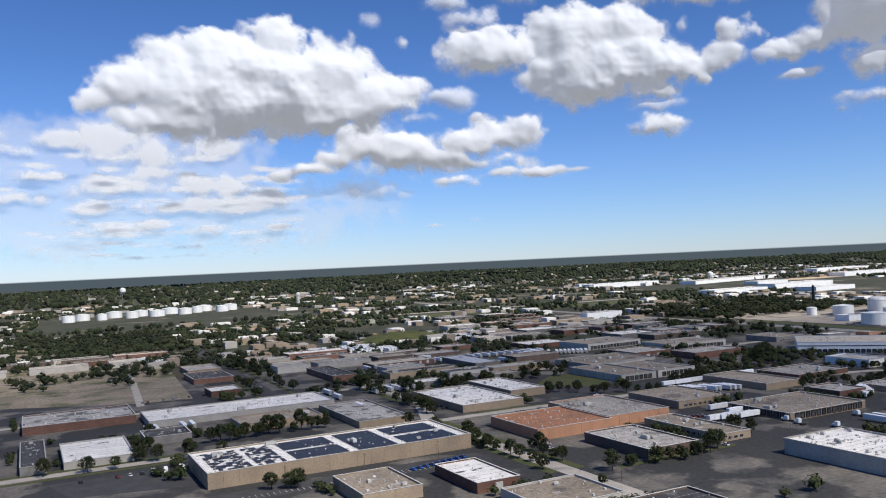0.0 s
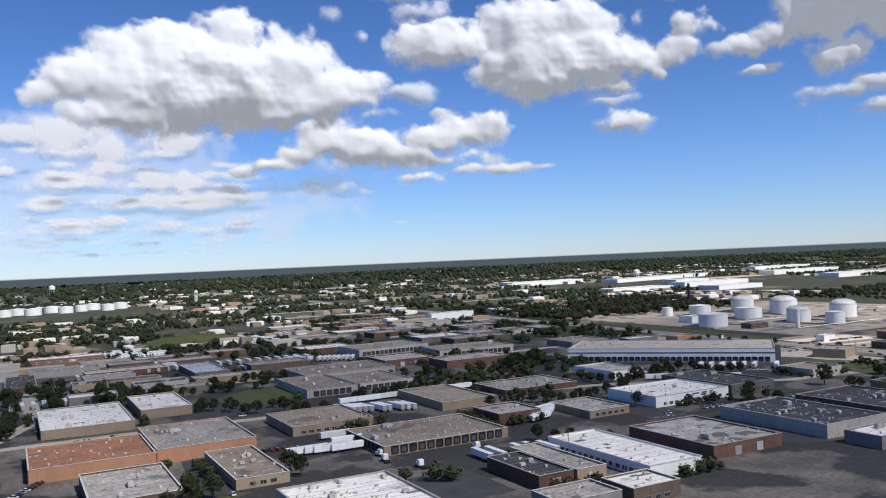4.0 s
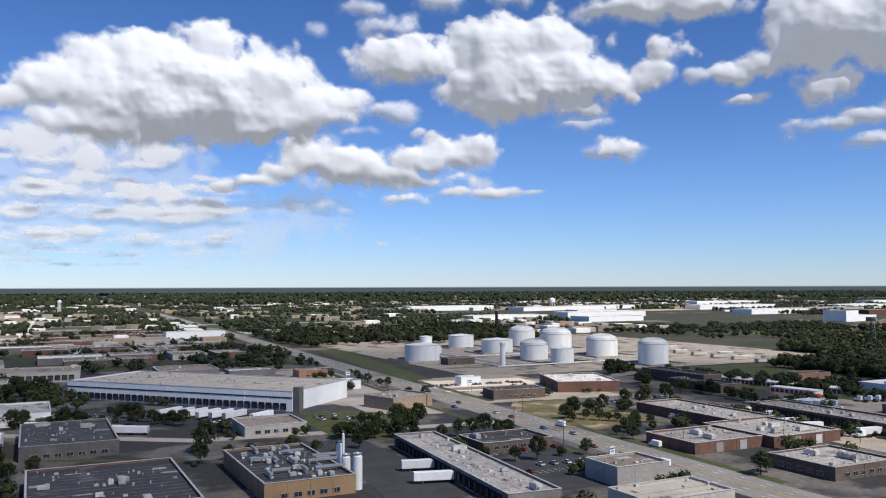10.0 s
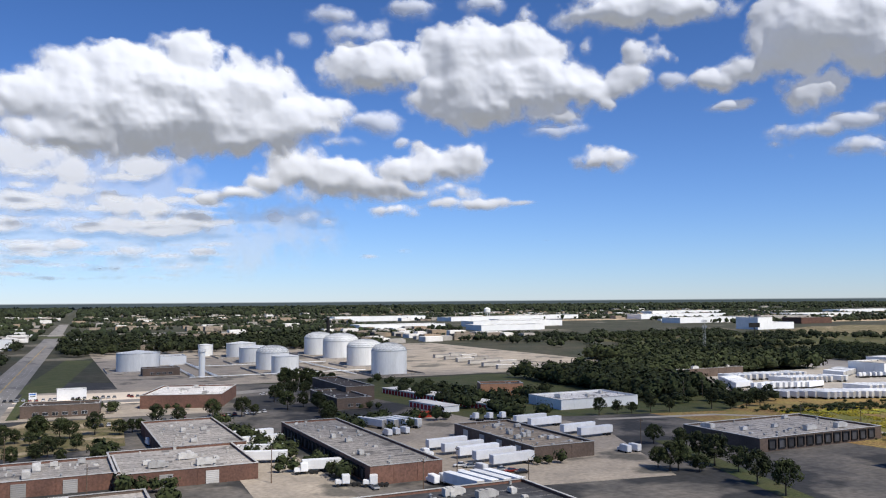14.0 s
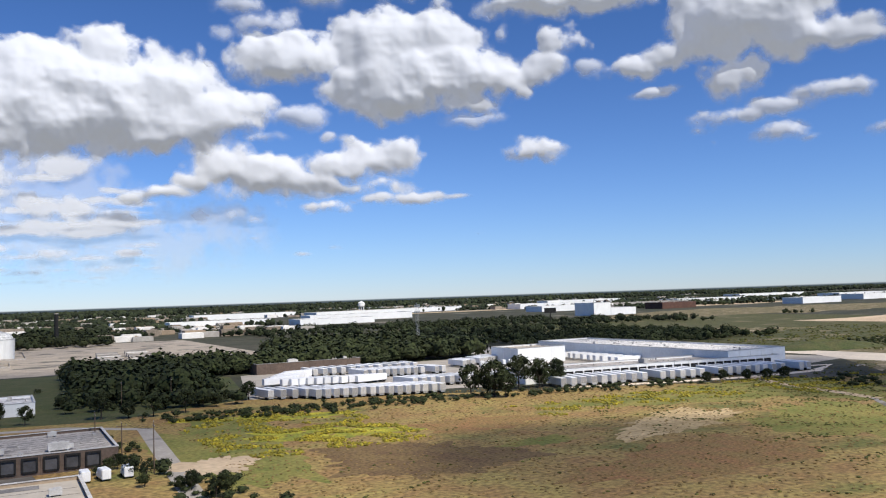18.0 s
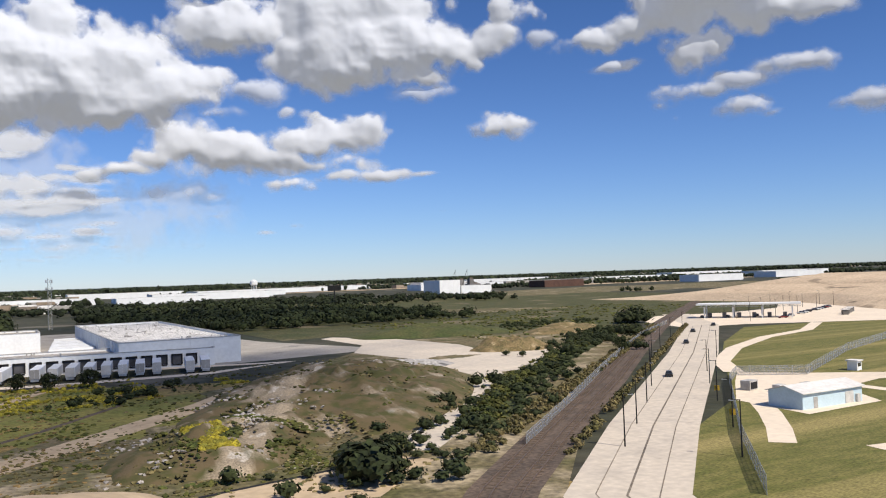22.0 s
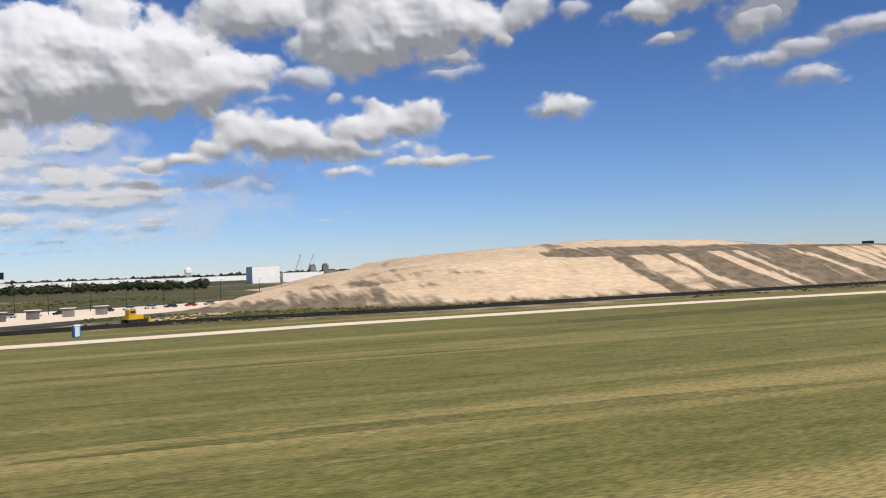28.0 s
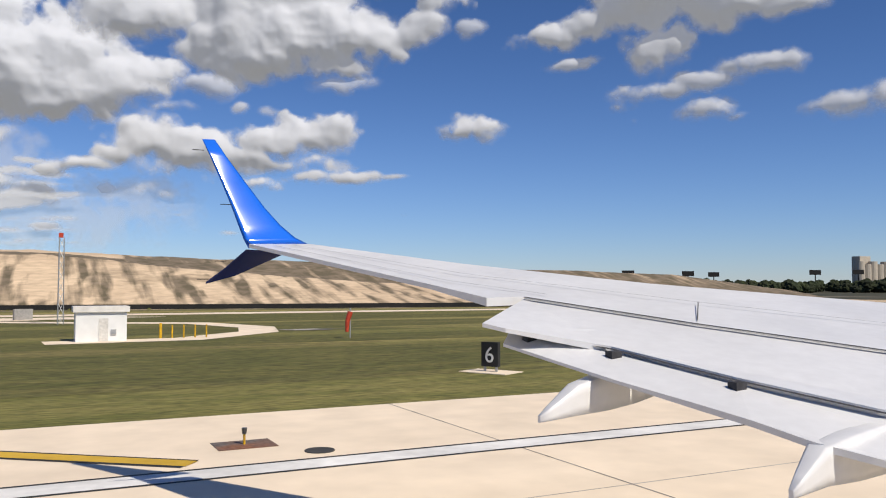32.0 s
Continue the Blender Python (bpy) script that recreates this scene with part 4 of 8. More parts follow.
def cloud_bank(far, lobes, seed, label, dense=1.0, soft=1.0, bulge=1.0):
    """Heaped clouds at one distance from the middle of the path: lobes of (bearing, height, half-width in degrees, half-height in metres)."""
    step = far / 780
    a0, a1 = min(a - 1.5 * w for a, z, w, h in lobes), max(a + 1.5 * w for a, z, w, h in lobes)
    z0, z1 = min(z - 1.5 * h for a, z, w, h in lobes), max(z + 1.5 * h for a, z, w, h in lobes)
    u, v = np.meshgrid(np.arange(radians(a0) * far, radians(a1) * far, step), np.arange(z0, z1, step), indexing="ij")
    k = far / 5200
    wu, wv = np.zeros(u.shape), np.zeros(u.shape)
    for size, amp, s in ((210, 80, 0), (75, 42, 7), (28, 18, 14)):
        wu += amp * k * 2 * (fractal(u, v, size * k, seed + 40 + s, 2) - 0.5)
        wv += amp * k * 1.5 * (fractal(u, v, size * k, seed + 60 + s, 2) - 0.5)
    edge, heap, under, rim = np.full(u.shape, -900.0), np.zeros(u.shape), np.zeros(u.shape), np.ones(u.shape)
    for a, z, w, h in lobes:
        wide, bend = radians(w) * far, min(1.0, h / (100 * k))
        du, dv = (u + bend * wu - radians(a) * far) / wide, (v + bend * wv - z) / h
        d = 1.3 - np.sqrt(du * du + np.where(dv < 0, 1.15, 1.0) * dv * dv)
        size = math.sqrt(min(wide, 2.5 * h) * h)
        under = np.where(d * size > edge, np.clip(-dv, 0, 1), under)
        rim = np.where(d * size > edge, min(1.0, max(0.4, size / (130 * k))), rim)
        edge = np.maximum(edge, d * size)
        dome = np.clip(d, 0, 1)
        heap += (size * dome * dome * (3 - 2 * dome)) ** 3
    heap = np.cbrt(heap)
    for _ in range(14):
        heap[1:-1, 1:-1] = (heap[:-2, 1:-1] + heap[2:, 1:-1] + heap[1:-1, :-2] + heap[1:-1, 2:] + 2 * heap[1:-1, 1:-1]) / 6
    rough_ = fractal(u + 3000, v + 3000, 260 * k, seed, 2) + 0.2 * billow(u + 900, v + 900, 110 * k, seed + 3, 3)
    push = bulge * heap * (0.24 + 0.31 * rough_)
    for _ in range(5):
        push[1:-1, 1:-1] = (push[:-2, 1:-1] + push[2:, 1:-1] + push[1:-1, :-2] + push[1:-1, 2:] + 2 * push[1:-1, 1:-1]) / 6
    for _ in range(12):
        for soften in (under, rim):
            soften[1:-1, 1:-1] = (soften[:-2, 1:-1] + soften[2:, 1:-1] + soften[1:-1, :-2] + soften[1:-1, 2:] + 2 * soften[1:-1, 1:-1]) / 6
    fray = fractal(u, v, 120 * k, seed + 90, 5) - 0.5
    veil = np.clip(edge / (k * soft * rim * (85 + 75 * under)) * (0.8 + 1.5 * fray) + 0.5 * fray, -0.3, 1.0)
    keep = edge > -12 * k
    quad = keep[:-1, :-1] | keep[1:, :-1] | keep[:-1, 1:] | keep[1:, 1:]
    ids = np.arange(u.size).reshape(u.shape)
    f = np.stack([ids[:-1, :-1][quad], ids[:-1, 1:][quad], ids[1:, 1:][quad], ids[1:, :-1][quad]], 1)
    used, back = np.unique(f, return_inverse=True)
    th, rad = (u / far).ravel()[used], far - push.ravel()[used]
    co = np.stack([1044 + rad * np.cos(th), rad * np.sin(th), v.ravel()[used]], 1)
    me = bpy.data.meshes.new("cloud_bank")
    me.from_pydata(co.tolist(), [], back.reshape(-1, 4).tolist())
    me.polygons.foreach_set("use_smooth", [True] * len(me.polygons))
    for key, value in (("cover", veil.ravel()[used]), ("dense", np.full(len(used), dense))):
        me.attributes.new(key, "FLOAT", "POINT").data.foreach_set("value", value.astype(np.float32))
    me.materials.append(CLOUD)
    tagged(new("cloud_bank", me), label, "cloud", "", "structure")


cloud_bank(6400, [(82.23, 1891, 2.47, 180), (86.39, 1717, 4.21, 228), (89.82, 1532, 2.75, 299), (85.32, 1490, 6.56, 353), (88.99, 1271, 4.07, 180), (80.14, 1573, 4.25, 318), (76.92, 1439, 3.51, 221), (73.65, 1503, 1.68, 112), (80.24, 1323, 5.25, 172), (92.88, 1502, 1.68, 167), (94.64, 1383, 1.3, 98), (83.77, 1986, 1.57, 89)], 1, "broad heaped white cloud with a grey base")
cloud_bank(6400, [(72.75, 1428, 1.51, 93), (70.21, 1460, 1.77, 84), (72.6, 1287, 1.26, 47), (68.37, 1295, 0.76, 42), (76.35, 1832, 0.41, 65), (73.81, 1928, 0.5, 65)], 21, "torn white cloud shred beside a larger cloud", 0.8, 1.6)
cloud_bank(4500, [(70.77, 1348, 3.44, 136), (73.39, 1282, 1.28, 45), (70.16, 1462, 1.83, 78), (64.24, 1420, 3.47, 179), (60.97, 1440, 3.25, 150), (63.44, 1209, 4.48, 188), (59.78, 1237, 4.44, 188), (56.57, 1198, 2.59, 135), (58.59, 1074, 2.41, 71), (51.73, 1377, 1.47, 95), (53.31, 1257, 1.76, 102), (54.79, 1128, 1.1, 51), (65.49, 1095, 2.04, 81)], 2, "large heaped white cloud with a knob at one end")
cloud_bank(4500, [(72.19, 1537, 1.82, 91), (68.52, 1687, 1.84, 72), (73.6, 1645, 1.61, 52), (63.19, 1704, 1.64, 59), (59.93, 1654, 0.57, 72), (58.2, 992, 2.0, 39), (49.92, 1235, 0.84, 44), (55.73, 1437, 0.48, 52), (67.08, 1860, 2.46, 99), (72.8, 1875, 3.64, 98), (55.65, 1907, 2.4, 81)], 22, "ragged high cloud shreds", 0.75, 1.7)
cloud_bank(5600, [(40.0, 1780, 4.45, 253), (37.57, 1600, 2.71, 181), (42.79, 1701, 2.32, 197), (45.14, 1562, 2.08, 113), (47.35, 1496, 2.22, 86), (41.13, 1374, 1.72, 130), (51.22, 2035, 5.08, 138), (54.34, 2016, 2.36, 110), (37.98, 1573, 5.47, 112), (33.61, 1507, 1.67, 61)], 5, "broad ragged white cloud high overhead")
cloud_bank(5600, [(42.12, 1094, 1.56, 68), (38.64, 1148, 1.76, 75), (35.79, 1219, 1.94, 97), (33.79, 1223, 0.84, 79), (38.36, 982, 1.68, 62), (36.57, 934, 0.75, 32), (45.75, 1328, 1.76, 40), (40.36, 1101, 1.45, 59), (42.29, 963, 0.37, 26), (43.27, 1044, 0.61, 39), (31.25, 923, 1.67, 66), (28.68, 931, 1.90, 88)], 25, "long broken white cloud band", 0.9, 1.3)
cloud_bank(7600, [(75.72, 1259, 2.05, 211), (77.45, 1137, 1.52, 98), (72.99, 1151, 3.03, 171), (70.62, 1103, 3.49, 157), (67.43, 1246, 3.08, 166), (64.13, 1300, 1.67, 159), (69.03, 1052, 5.25, 86), (68.63, 872, 1.75, 64), (65.43, 937, 1.76, 71), (62.63, 957, 1.98, 58), (60.03, 954, 1.22, 28), (79.62, 1036, 2.23, 71), (81.47, 993, 0.87, 51)], 3, "long low white cloud with a thin tail")
cloud_bank(7100, [(54.4, 1259, 1.88, 94), (54.87, 1316, 0.82, 76), (53.43, 1285, 0.73, 64)], 4, "small lone white cloud puff")
cloud_bank(6800, [(75.43, 2237, 0.86, 62), (76.98, 2073, 0.35, 66), (67.25, 1344, 0.88, 43), (75.21, 1837, 0.47, 43), (74.78, 733, 1.32, 70), (77.1, 747, 1.15, 60), (68.46, 469, 0.52, 24), (58.48, 545, 0.63, 19), (73.61, 707, 0.78, 47)], 6, "scattered thin cloud shreds", 0.6, 1.8, 0.2)
cloud_bank(7600, [(70.5, 464, 0.55, 21), (73.76, 624, 0.47, 16)], 26, "tiny low white cloud", 0.9, 1.2)
cloud_bank(7700, [(92.56, 1311, 2.54, 149), (89.79, 1194, 3.04, 139), (86.05, 1245, 2.42, 104), (92.34, 898, 2.54, 92), (89.77, 1014, 1.90, 94), (93.25, 717, 1.78, 79), (86.36, 892, 3.19, 110), (84.41, 745, 3.68, 79), (82.36, 789, 1.92, 100), (88.39, 694, 3.48, 57), (92.28, 519, 2.17, 61), (89.37, 548, 2.29, 50), (86.66, 507, 1.59, 65), (83.85, 469, 0.82, 39), (81.68, 509, 0.84, 40)], 7, "layered low white clouds above the horizon", 0.92, 1.2, 0.12)
cloud_bank(7700, [(98.2, 1194, 1.24, 56), (97.0, 979, 1.9, 61), (95.31, 1319, 1.96, 77), (100.58, 1293, 2.06, 100), (101.23, 1019, 2.32, 72), (100.41, 796, 2.36, 63), (102.18, 616, 1.98, 44), (97.99, 790, 1.86, 56), (103.45, 1182, 1.65, 87), (90.01, 382, 1.64, 24), (92.89, 408, 1.4, 23), (87.33, 353, 1.7, 25), (84.2, 358, 1.42, 20), (93.49, 304, 1.54, 23), (90.64, 270, 1.94, 19), (85.94, 276, 2.08, 20)], 8, "layered low white clouds far off", 0.9, 1.2, 0.12)
cloud_bank(7750, [(94.05, 903, 10.97, 538), (84.07, 638, 9.86, 317), (97.4, 474, 9.4, 235), (103.19, 883, 5.52, 572), (76.52, 775, 3.65, 165)], 9, "thin white haze of high cloud", 0.42, 2.2, 0.05)


def low_rows(n, seed, a0, a1, z0, z1):
    """Flat-based puffs in rows that narrow towards the horizon."""
    r = random.Random(seed)
    out = []
    for _ in range(n):
        q = r.random() ** 0.8
        z = z0 + (z1 - z0) * q
        out.append((r.uniform(a0, a1), round(z / 95) * 95 + r.uniform(-14, 14), r.uniform(0.9, 2.1) * (0.45 + 0.55 * q), r.uniform(22, 44) * (0.4 + 0.6 * q)))
    return out


cloud_bank(7600, low_rows(62, 3, 81, 107, 330, 1150), 31, "rows of small low white clouds above the horizon", 0.88, 1.1, 0.1)
cloud_bank(7650, low_rows(34, 4, 79, 96, 300, 760), 33, "rows of small far white clouds above the horizon", 0.8, 1.2, 0.08)


# ---- vehicles ----
def wheel_mesh(r, w):
    return mesh_of(tubes(((-w / 2, 0, 0), (w / 2, 0, 0), r), n=14), "wheel", RUBBER)


WHEEL, CAR_WHEEL = wheel_mesh(0.5, 0.5), wheel_mesh(0.33, 0.22)


def set_wheels(parent, mesh, spots):
    for x, y, z in spots:
        part("wheel", mesh, None, parent).matrix_basis = pose(x, y, z)


def wheel_set(parent, r, w, spots):
    """All wheels of a vehicle that stands far off, on one running gear."""
    part("running_gear", tubes(*[((x - w / 2, y, z), (x + w / 2, y, z), r) for x, y, z in spots], n=10), RUBBER, parent)


def make_trailer(far=False):
    t = thing("semi_trailer", 0, 0, -500, 0, "white box semi-trailer parked in a paved yard", "semi-trailer", "parked trailers")
    bm = boxes((-1.3, 1.3, -8.0, 8.0, 1.15, 4.0))
    bmesh.ops.bevel(bm, geom=bm.edges[:], offset=0.06, segments=1, affect="EDGES")
    part("body", bm, TRAILERM, t)
    part("rear_door", boxes((-1.22, -0.02, -8.05, -8.002, 1.25, 3.9), (0.02, 1.22, -8.05, -8.002, 1.25, 3.9)), DOORM, t)
    part("chassis", boxes((-0.5, -0.35, -7.6, 7.2, 0.85, 1.14), (0.35, 0.5, -7.6, 7.2, 0.85, 1.14), (-0.9, -0.75, 4.6, 4.75, 0, 1.14), (0.75, 0.9, 4.6, 4.75, 0, 1.14), (-1.1, 1.1, -7.9, -7.8, 0.5, 1.14)), STEEL, t)
    spots = [(x, y, 0.5) for x in (-1.0, 1.0) for y in (-6.6, -5.3)]
    if far:
        wheel_set(t, 0.5, 0.5, spots)
    else:
        set_wheels(t, WHEEL, spots)
    return t


def make_tractor():
    t = thing("truck_tractor", 0, 0, -500, 0, "white sleeper-cab truck tractor on a paved yard", "truck", "parked trucks")
    bm = boxes((-1.2, 1.2, -1.3, 1.0, 0.9, 3.4), (-1.0, 1.0, 1.0, 2.9, 0.8, 2.0))
    bmesh.ops.bevel(bm, geom=bm.edges[:], offset=0.16, segments=2, affect="EDGES")
    part("cab", bm, TRAILERM, t)
    part("windscreen", boxes((-1.0, 1.0, 1.0, 1.06, 2.15, 3.05)), GLASSM, t)
    part("chassis", boxes((-0.5, 0.5, -4.6, 2.6, 0.55, 0.88)), RUBBER, t)
    set_wheels(t, WHEEL, [(x, y, 0.5) for x in (-1.0, 1.0) for y in (2.1, -2.6, -3.9)])
    return t


def make_van():
    t = thing("box_van", 0, 0, -500, 0, "white delivery van parked on a lot", "van", "parked vans")
    bm = boxes((-1.0, 1.0, -3.0, 1.5, 0.45, 2.7), (-0.95, 0.95, 1.5, 2.9, 0.45, 1.5))
    bmesh.ops.bevel(bm, geom=bm.edges[:], offset=0.14, segments=2, affect="EDGES")
    part("body", bm, TRAILERM, t)
    part("windscreen", boxes((-0.85, 0.85, 1.5, 1.56, 1.6, 2.4)), GLASSM, t)
    set_wheels(t, CAR_WHEEL, [(x, y, 0.33) for x in (-0.9, 0.9) for y in (-2.0, 1.9)])
    return t


def make_car(paint, word, far=False):
    t = thing("car", 0, 0, -500, 0, f"{word} saloon car on the pavement", "car", "cars")
    bm = bmesh.new()
    rows = [(-2.2, 0.35, 0.85), (-1.3, 0.3, 0.95), (1.0, 0.3, 0.9), (2.2, 0.4, 0.7)]
    ring = []
    for y, z0, z1 in rows:
        ring.append([bm.verts.new(p) for p in ((-0.88, y, z0), (0.88, y, z0), (0.88, y, z1), (-0.88, y, z1))])
    for a, b in zip(ring, ring[1:]):
        for i in range(4):
            bm.faces.new((a[i], a[(i + 1) % 4], b[(i + 1) % 4], b[i]))
    bm.faces.new(ring[0][::-1])
    bm.faces.new(ring[-1])
    bmesh.ops.bevel(bm, geom=bm.edges[:], offset=0.09, segments=2, affect="EDGES")
    part("body", bm, paint, t)
    bm = bmesh.new()
    lo = [bm.verts.new(p) for p in ((-0.8, -1.7, 0.9), (0.8, -1.7, 0.9), (0.8, 1.1, 0.88), (-0.8, 1.1, 0.88))]
    hi = [bm.verts.new(p) for p in ((-0.62, -1.0, 1.42), (0.62, -1.0, 1.42), (0.62, 0.3, 1.42), (-0.62, 0.3, 1.42))]
    for i in range(4):
        bm.faces.new((lo[i], lo[(i + 1) % 4], hi[(i + 1) % 4], hi[i]))
    bm.faces.new(hi)
    part("glasshouse", bm, GLASSM, t)
    part("roof", boxes((-0.6, 0.6, -0.95, 0.25, 1.423, 1.46)), paint, t)
    spots = [(x, y, 0.33) for x in (-0.8, 0.8) for y in (-1.4, 1.4)]
    if far:
        wheel_set(t, 0.33, 0.22, spots)
    else:
        set_wheels(t, CAR_WHEEL, spots)
    return t


TRAILER, TRACTOR, VAN = make_trailer(), make_tractor(), make_van()
CARS = [make_car(p, w) for p, w in zip(CAR_PAINTS, ("white", "silver", "black", "dark red", "blue"))]
FAR_TRAILER = make_trailer(True)
FAR_CARS = [make_car(p, w, True) for p, w in zip(CAR_PAINTS[:4], ("white", "silver", "black", "dark red"))]
placed = set()


def put(proto, x, y, turn=0.0, z=0.0):
    """The first use moves the prototype itself, later ones copy it."""
    m = pose(x, y, z, 0, 0, turn)
    if proto.name in placed:
        return copy_thing(proto, m)
    placed.add(proto.name)
    proto.matrix_basis = m
    return proto


def trailer_row(x0, y0, x1, y1, n, turn, gap=0.12):
    for i in range(n):
        if rng.random() > gap:
            u = i / max(1, n - 1)
            put(FAR_TRAILER if y0 > 240 else TRAILER, x0 + (x1 - x0) * u, y0 + (y1 - y0) * u + rng.uniform(-0.6, 0.6), turn + rng.uniform(-0.8, 0.8))


def car_row(x0, y0, x1, y1, n, turn, gap=0.3):
    for i in range(n):
        if rng.random() > gap:
            u = i / max(1, n - 1)
            put(rng.choice(FAR_CARS if y0 > 240 else CARS[:4]), x0 + (x1 - x0) * u, y0 + (y1 - y0) * u, turn + rng.uniform(-2, 2))


trailer_row(432, 312, 462, 305, 6, 0)
trailer_row(366, 372, 390, 366, 7, 90)
trailer_row(500, 366, 516, 385, 9, 110)
trailer_row(440, 488, 520, 490, 8, 90, 0.3)
trailer_row(300, 760, 390, 770, 12, 0, 0.1)
trailer_row(420, 770, 500, 760, 10, 0, 0.1)
trailer_row(330, 820, 420, 830, 12, 0, 0.1)
trailer_row(1242, 318, 1282, 300, 10, 10, 0.05)
trailer_row(1262, 360, 1282, 392, 8, 100, 0.05)
trailer_row(1258, 306, 1308, 288, 16, 8, 0.05)
trailer_row(1268, 352, 1300, 342, 10, 100, 0.05)
trailer_row(1306, 318, 1350, 306, 12, 8, 0.05)
trailer_row(1306, 372, 1345, 364, 12, 8, 0.1)
trailer_row(1290, 400, 1345, 395, 12, 5, 0.1)
trailer_row(1352, 270, 1472, 247, 27, -10, 0.12)
trailer_row(1440, 320, 1447, 400, 13, 90, 0.15)
trailer_row(1370, 385, 1400, 400, 9, 0, 0.1)
trailer_row(962, 300, 962, 315, 2, 95, 0)
trailer_row(955, 268, 957, 280, 2, 70, 0)
trailer_row(996, 202, 1008, 200, 4, 10, 0)
trailer_row(759, 254, 763, 274, 2, 75, 0)
put(TRACTOR, 944, 266, -20)
put(TRACTOR, 947, 302, 5)
for tx, ty in ((398, 345), (396, 335), (404, 316), (440, 330), (1378, 372), (1382, 372), (1386, 371), (1390, 370), (1394, 369), (1398, 368)):
    put(TRACTOR, tx, ty, rng.uniform(-20, 20))
for vx, vy in ((925, 322), (929, 321), (933, 320), (937, 319), (1165, 190), (1169, 190), (1174, 190), (862, 330), (846, 240), (868, 270), (60, 452), (66, 452), (74, 453), (1002, 215), (1012, 222)):
    put(VAN, vx, vy, rng.uniform(-8, 8))
car_row(345, 392, 372, 386, 10, 10)
car_row(20, 456, 130, 452, 20, 5, 0.4)
car_row(555, 338, 600, 334, 12, 0, 0.3)
car_row(760, 402, 800, 392, 14, 20, 0.4)
car_row(700, 430, 740, 395, 12, 50, 0.4)
car_row(800, 262, 836, 258, 14, 0, 0.6)
car_row(900, 378, 985, 392, 30, 0, 0.25)
car_row(870, 500, 940, 492, 24, 0, 0.3)
car_row(1010, 232, 1022, 214, 7, 80, 0.1)
car_row(40, 700, 200, 720, 40, 0, 0.4)
for i in range(26):
    put(rng.choice(CARS), 846 + rng.choice((-6, -2, 4, 8)) + 0.05 * i * 2, 235 + i * 24 + rng.uniform(-8, 8), 177)
for cx_, cy_, a in ((1560, 138, 45), (1628, 200, 48), (1668, 236, 50), (1700, 255, 52), (1740, 300, 60), (1750, 292, 60), (1765, 286, 50)):
    put(CARS[2], cx_, cy_, -a)
put(CARS[4], 196, 372, 30)
for i in range(9):
    put(CARS[4], 172 + i * 4.0, 376 + i * 1.0, 10)


# ---- solar arrays, silos, ducts ----
def solar_arrays(cx, cy, h):
    base = thing("solar_array", cx, cy, h, 0, "rows of dark blue solar panels on a white roof", "solar panels")
    for bx0, bx1, by0, by1 in ((-64, -46, -22, 20), (-43, -28, -22, 20), (-24, 5, 1.5, 22), (-24, 5, -22, -2), (9, 32, -22, 22), (36, 66, 1.5, 23), (36, 66, -23, -2.5)):
        bm = bmesh.new()
        nx, ny = int((bx1 - bx0) / 2.0), int((by1 - by0) / 2.2)
        for i in range(nx):
            for j in range(ny):
                if bx0 < -40 and rng.random() < 0.35:
                    continue
                x, y = bx0 + i * 2.0, by0 + j * 2.2
                add_box(bm, x, x + 1.94, y, y + 2.1, 0.25, 0.3)
        tagged(part("panel_block", bm, PANEL, base), "", "", "", "stuff")


solar_arrays(146, 427, 7.1)


def silo(x, y, r, h, z=0.0):
    s = thing("silo", x, y, z, 0, "tall pale steel silo beside an ochre plant", "silo", "silos")
    part("shell", tubes(((0, 0, 0), (0, 0, h), r), n=24), TANKM, s)
    part("cone", tubes(((0, 0, h), (0, 0, h + r * 0.8), r, r * 0.2), n=24), TANKM, s)
    part("rail", tubes(((0, 0, h + 0.9), (0, 0, h + 1.0), r), n=24), STEEL, s)


for sx, sy, sr, sh in ((732.0, 258.7, 1.6, 10.8), (732.4, 271.2, 1.6, 8.2), (732.2, 277.4, 1.0, 11.6), (732.6, 274.4, 0.45, 15.6)):
    silo(sx, sy, sr, sh)
ducts = thing("roof_ductwork", 713.5, 283, 5.4, 0, "tangle of pale metal ducts on a plant roof", "ductwork")
for i in range(14):
    a, b = rng.uniform(-12, 12), rng.uniform(-22, 22)
    s = rng.uniform(4, 12)
    part("duct", boxes((a, a + (s if i % 2 else 0.9), b, b + (0.9 if i % 2 else s), 1.2, 2.0), (a + 0.2, a + 0.5, b + 0.2, b + 0.5, 0, 1.2)), STEEL, ducts)


# ---- poles, masts, fences ----
def utility_pole(x, y, h=11.0, turn=0.0):
    p = thing("utility_pole", x, y, 0, turn, "brown wooden utility pole with a crossarm beside the road", "utility pole", "utility poles")
    part("post", tubes(((0, 0, 0), (0, 0, h), 0.17, 0.11), n=7), WOOD, p)
    part("crossarm", boxes((-1.3, 1.3, -0.07, 0.07, h - 1.0, h - 0.85)), WOOD, p)
    part("insulator", boxes((-1.2, -1.1, -0.05, 0.05, h - 0.85, h - 0.6), (-0.05, 0.05, -0.05, 0.05, h, h + 0.25), (1.1, 1.2, -0.05, 0.05, h - 0.85, h - 0.6)), UNITM, p)


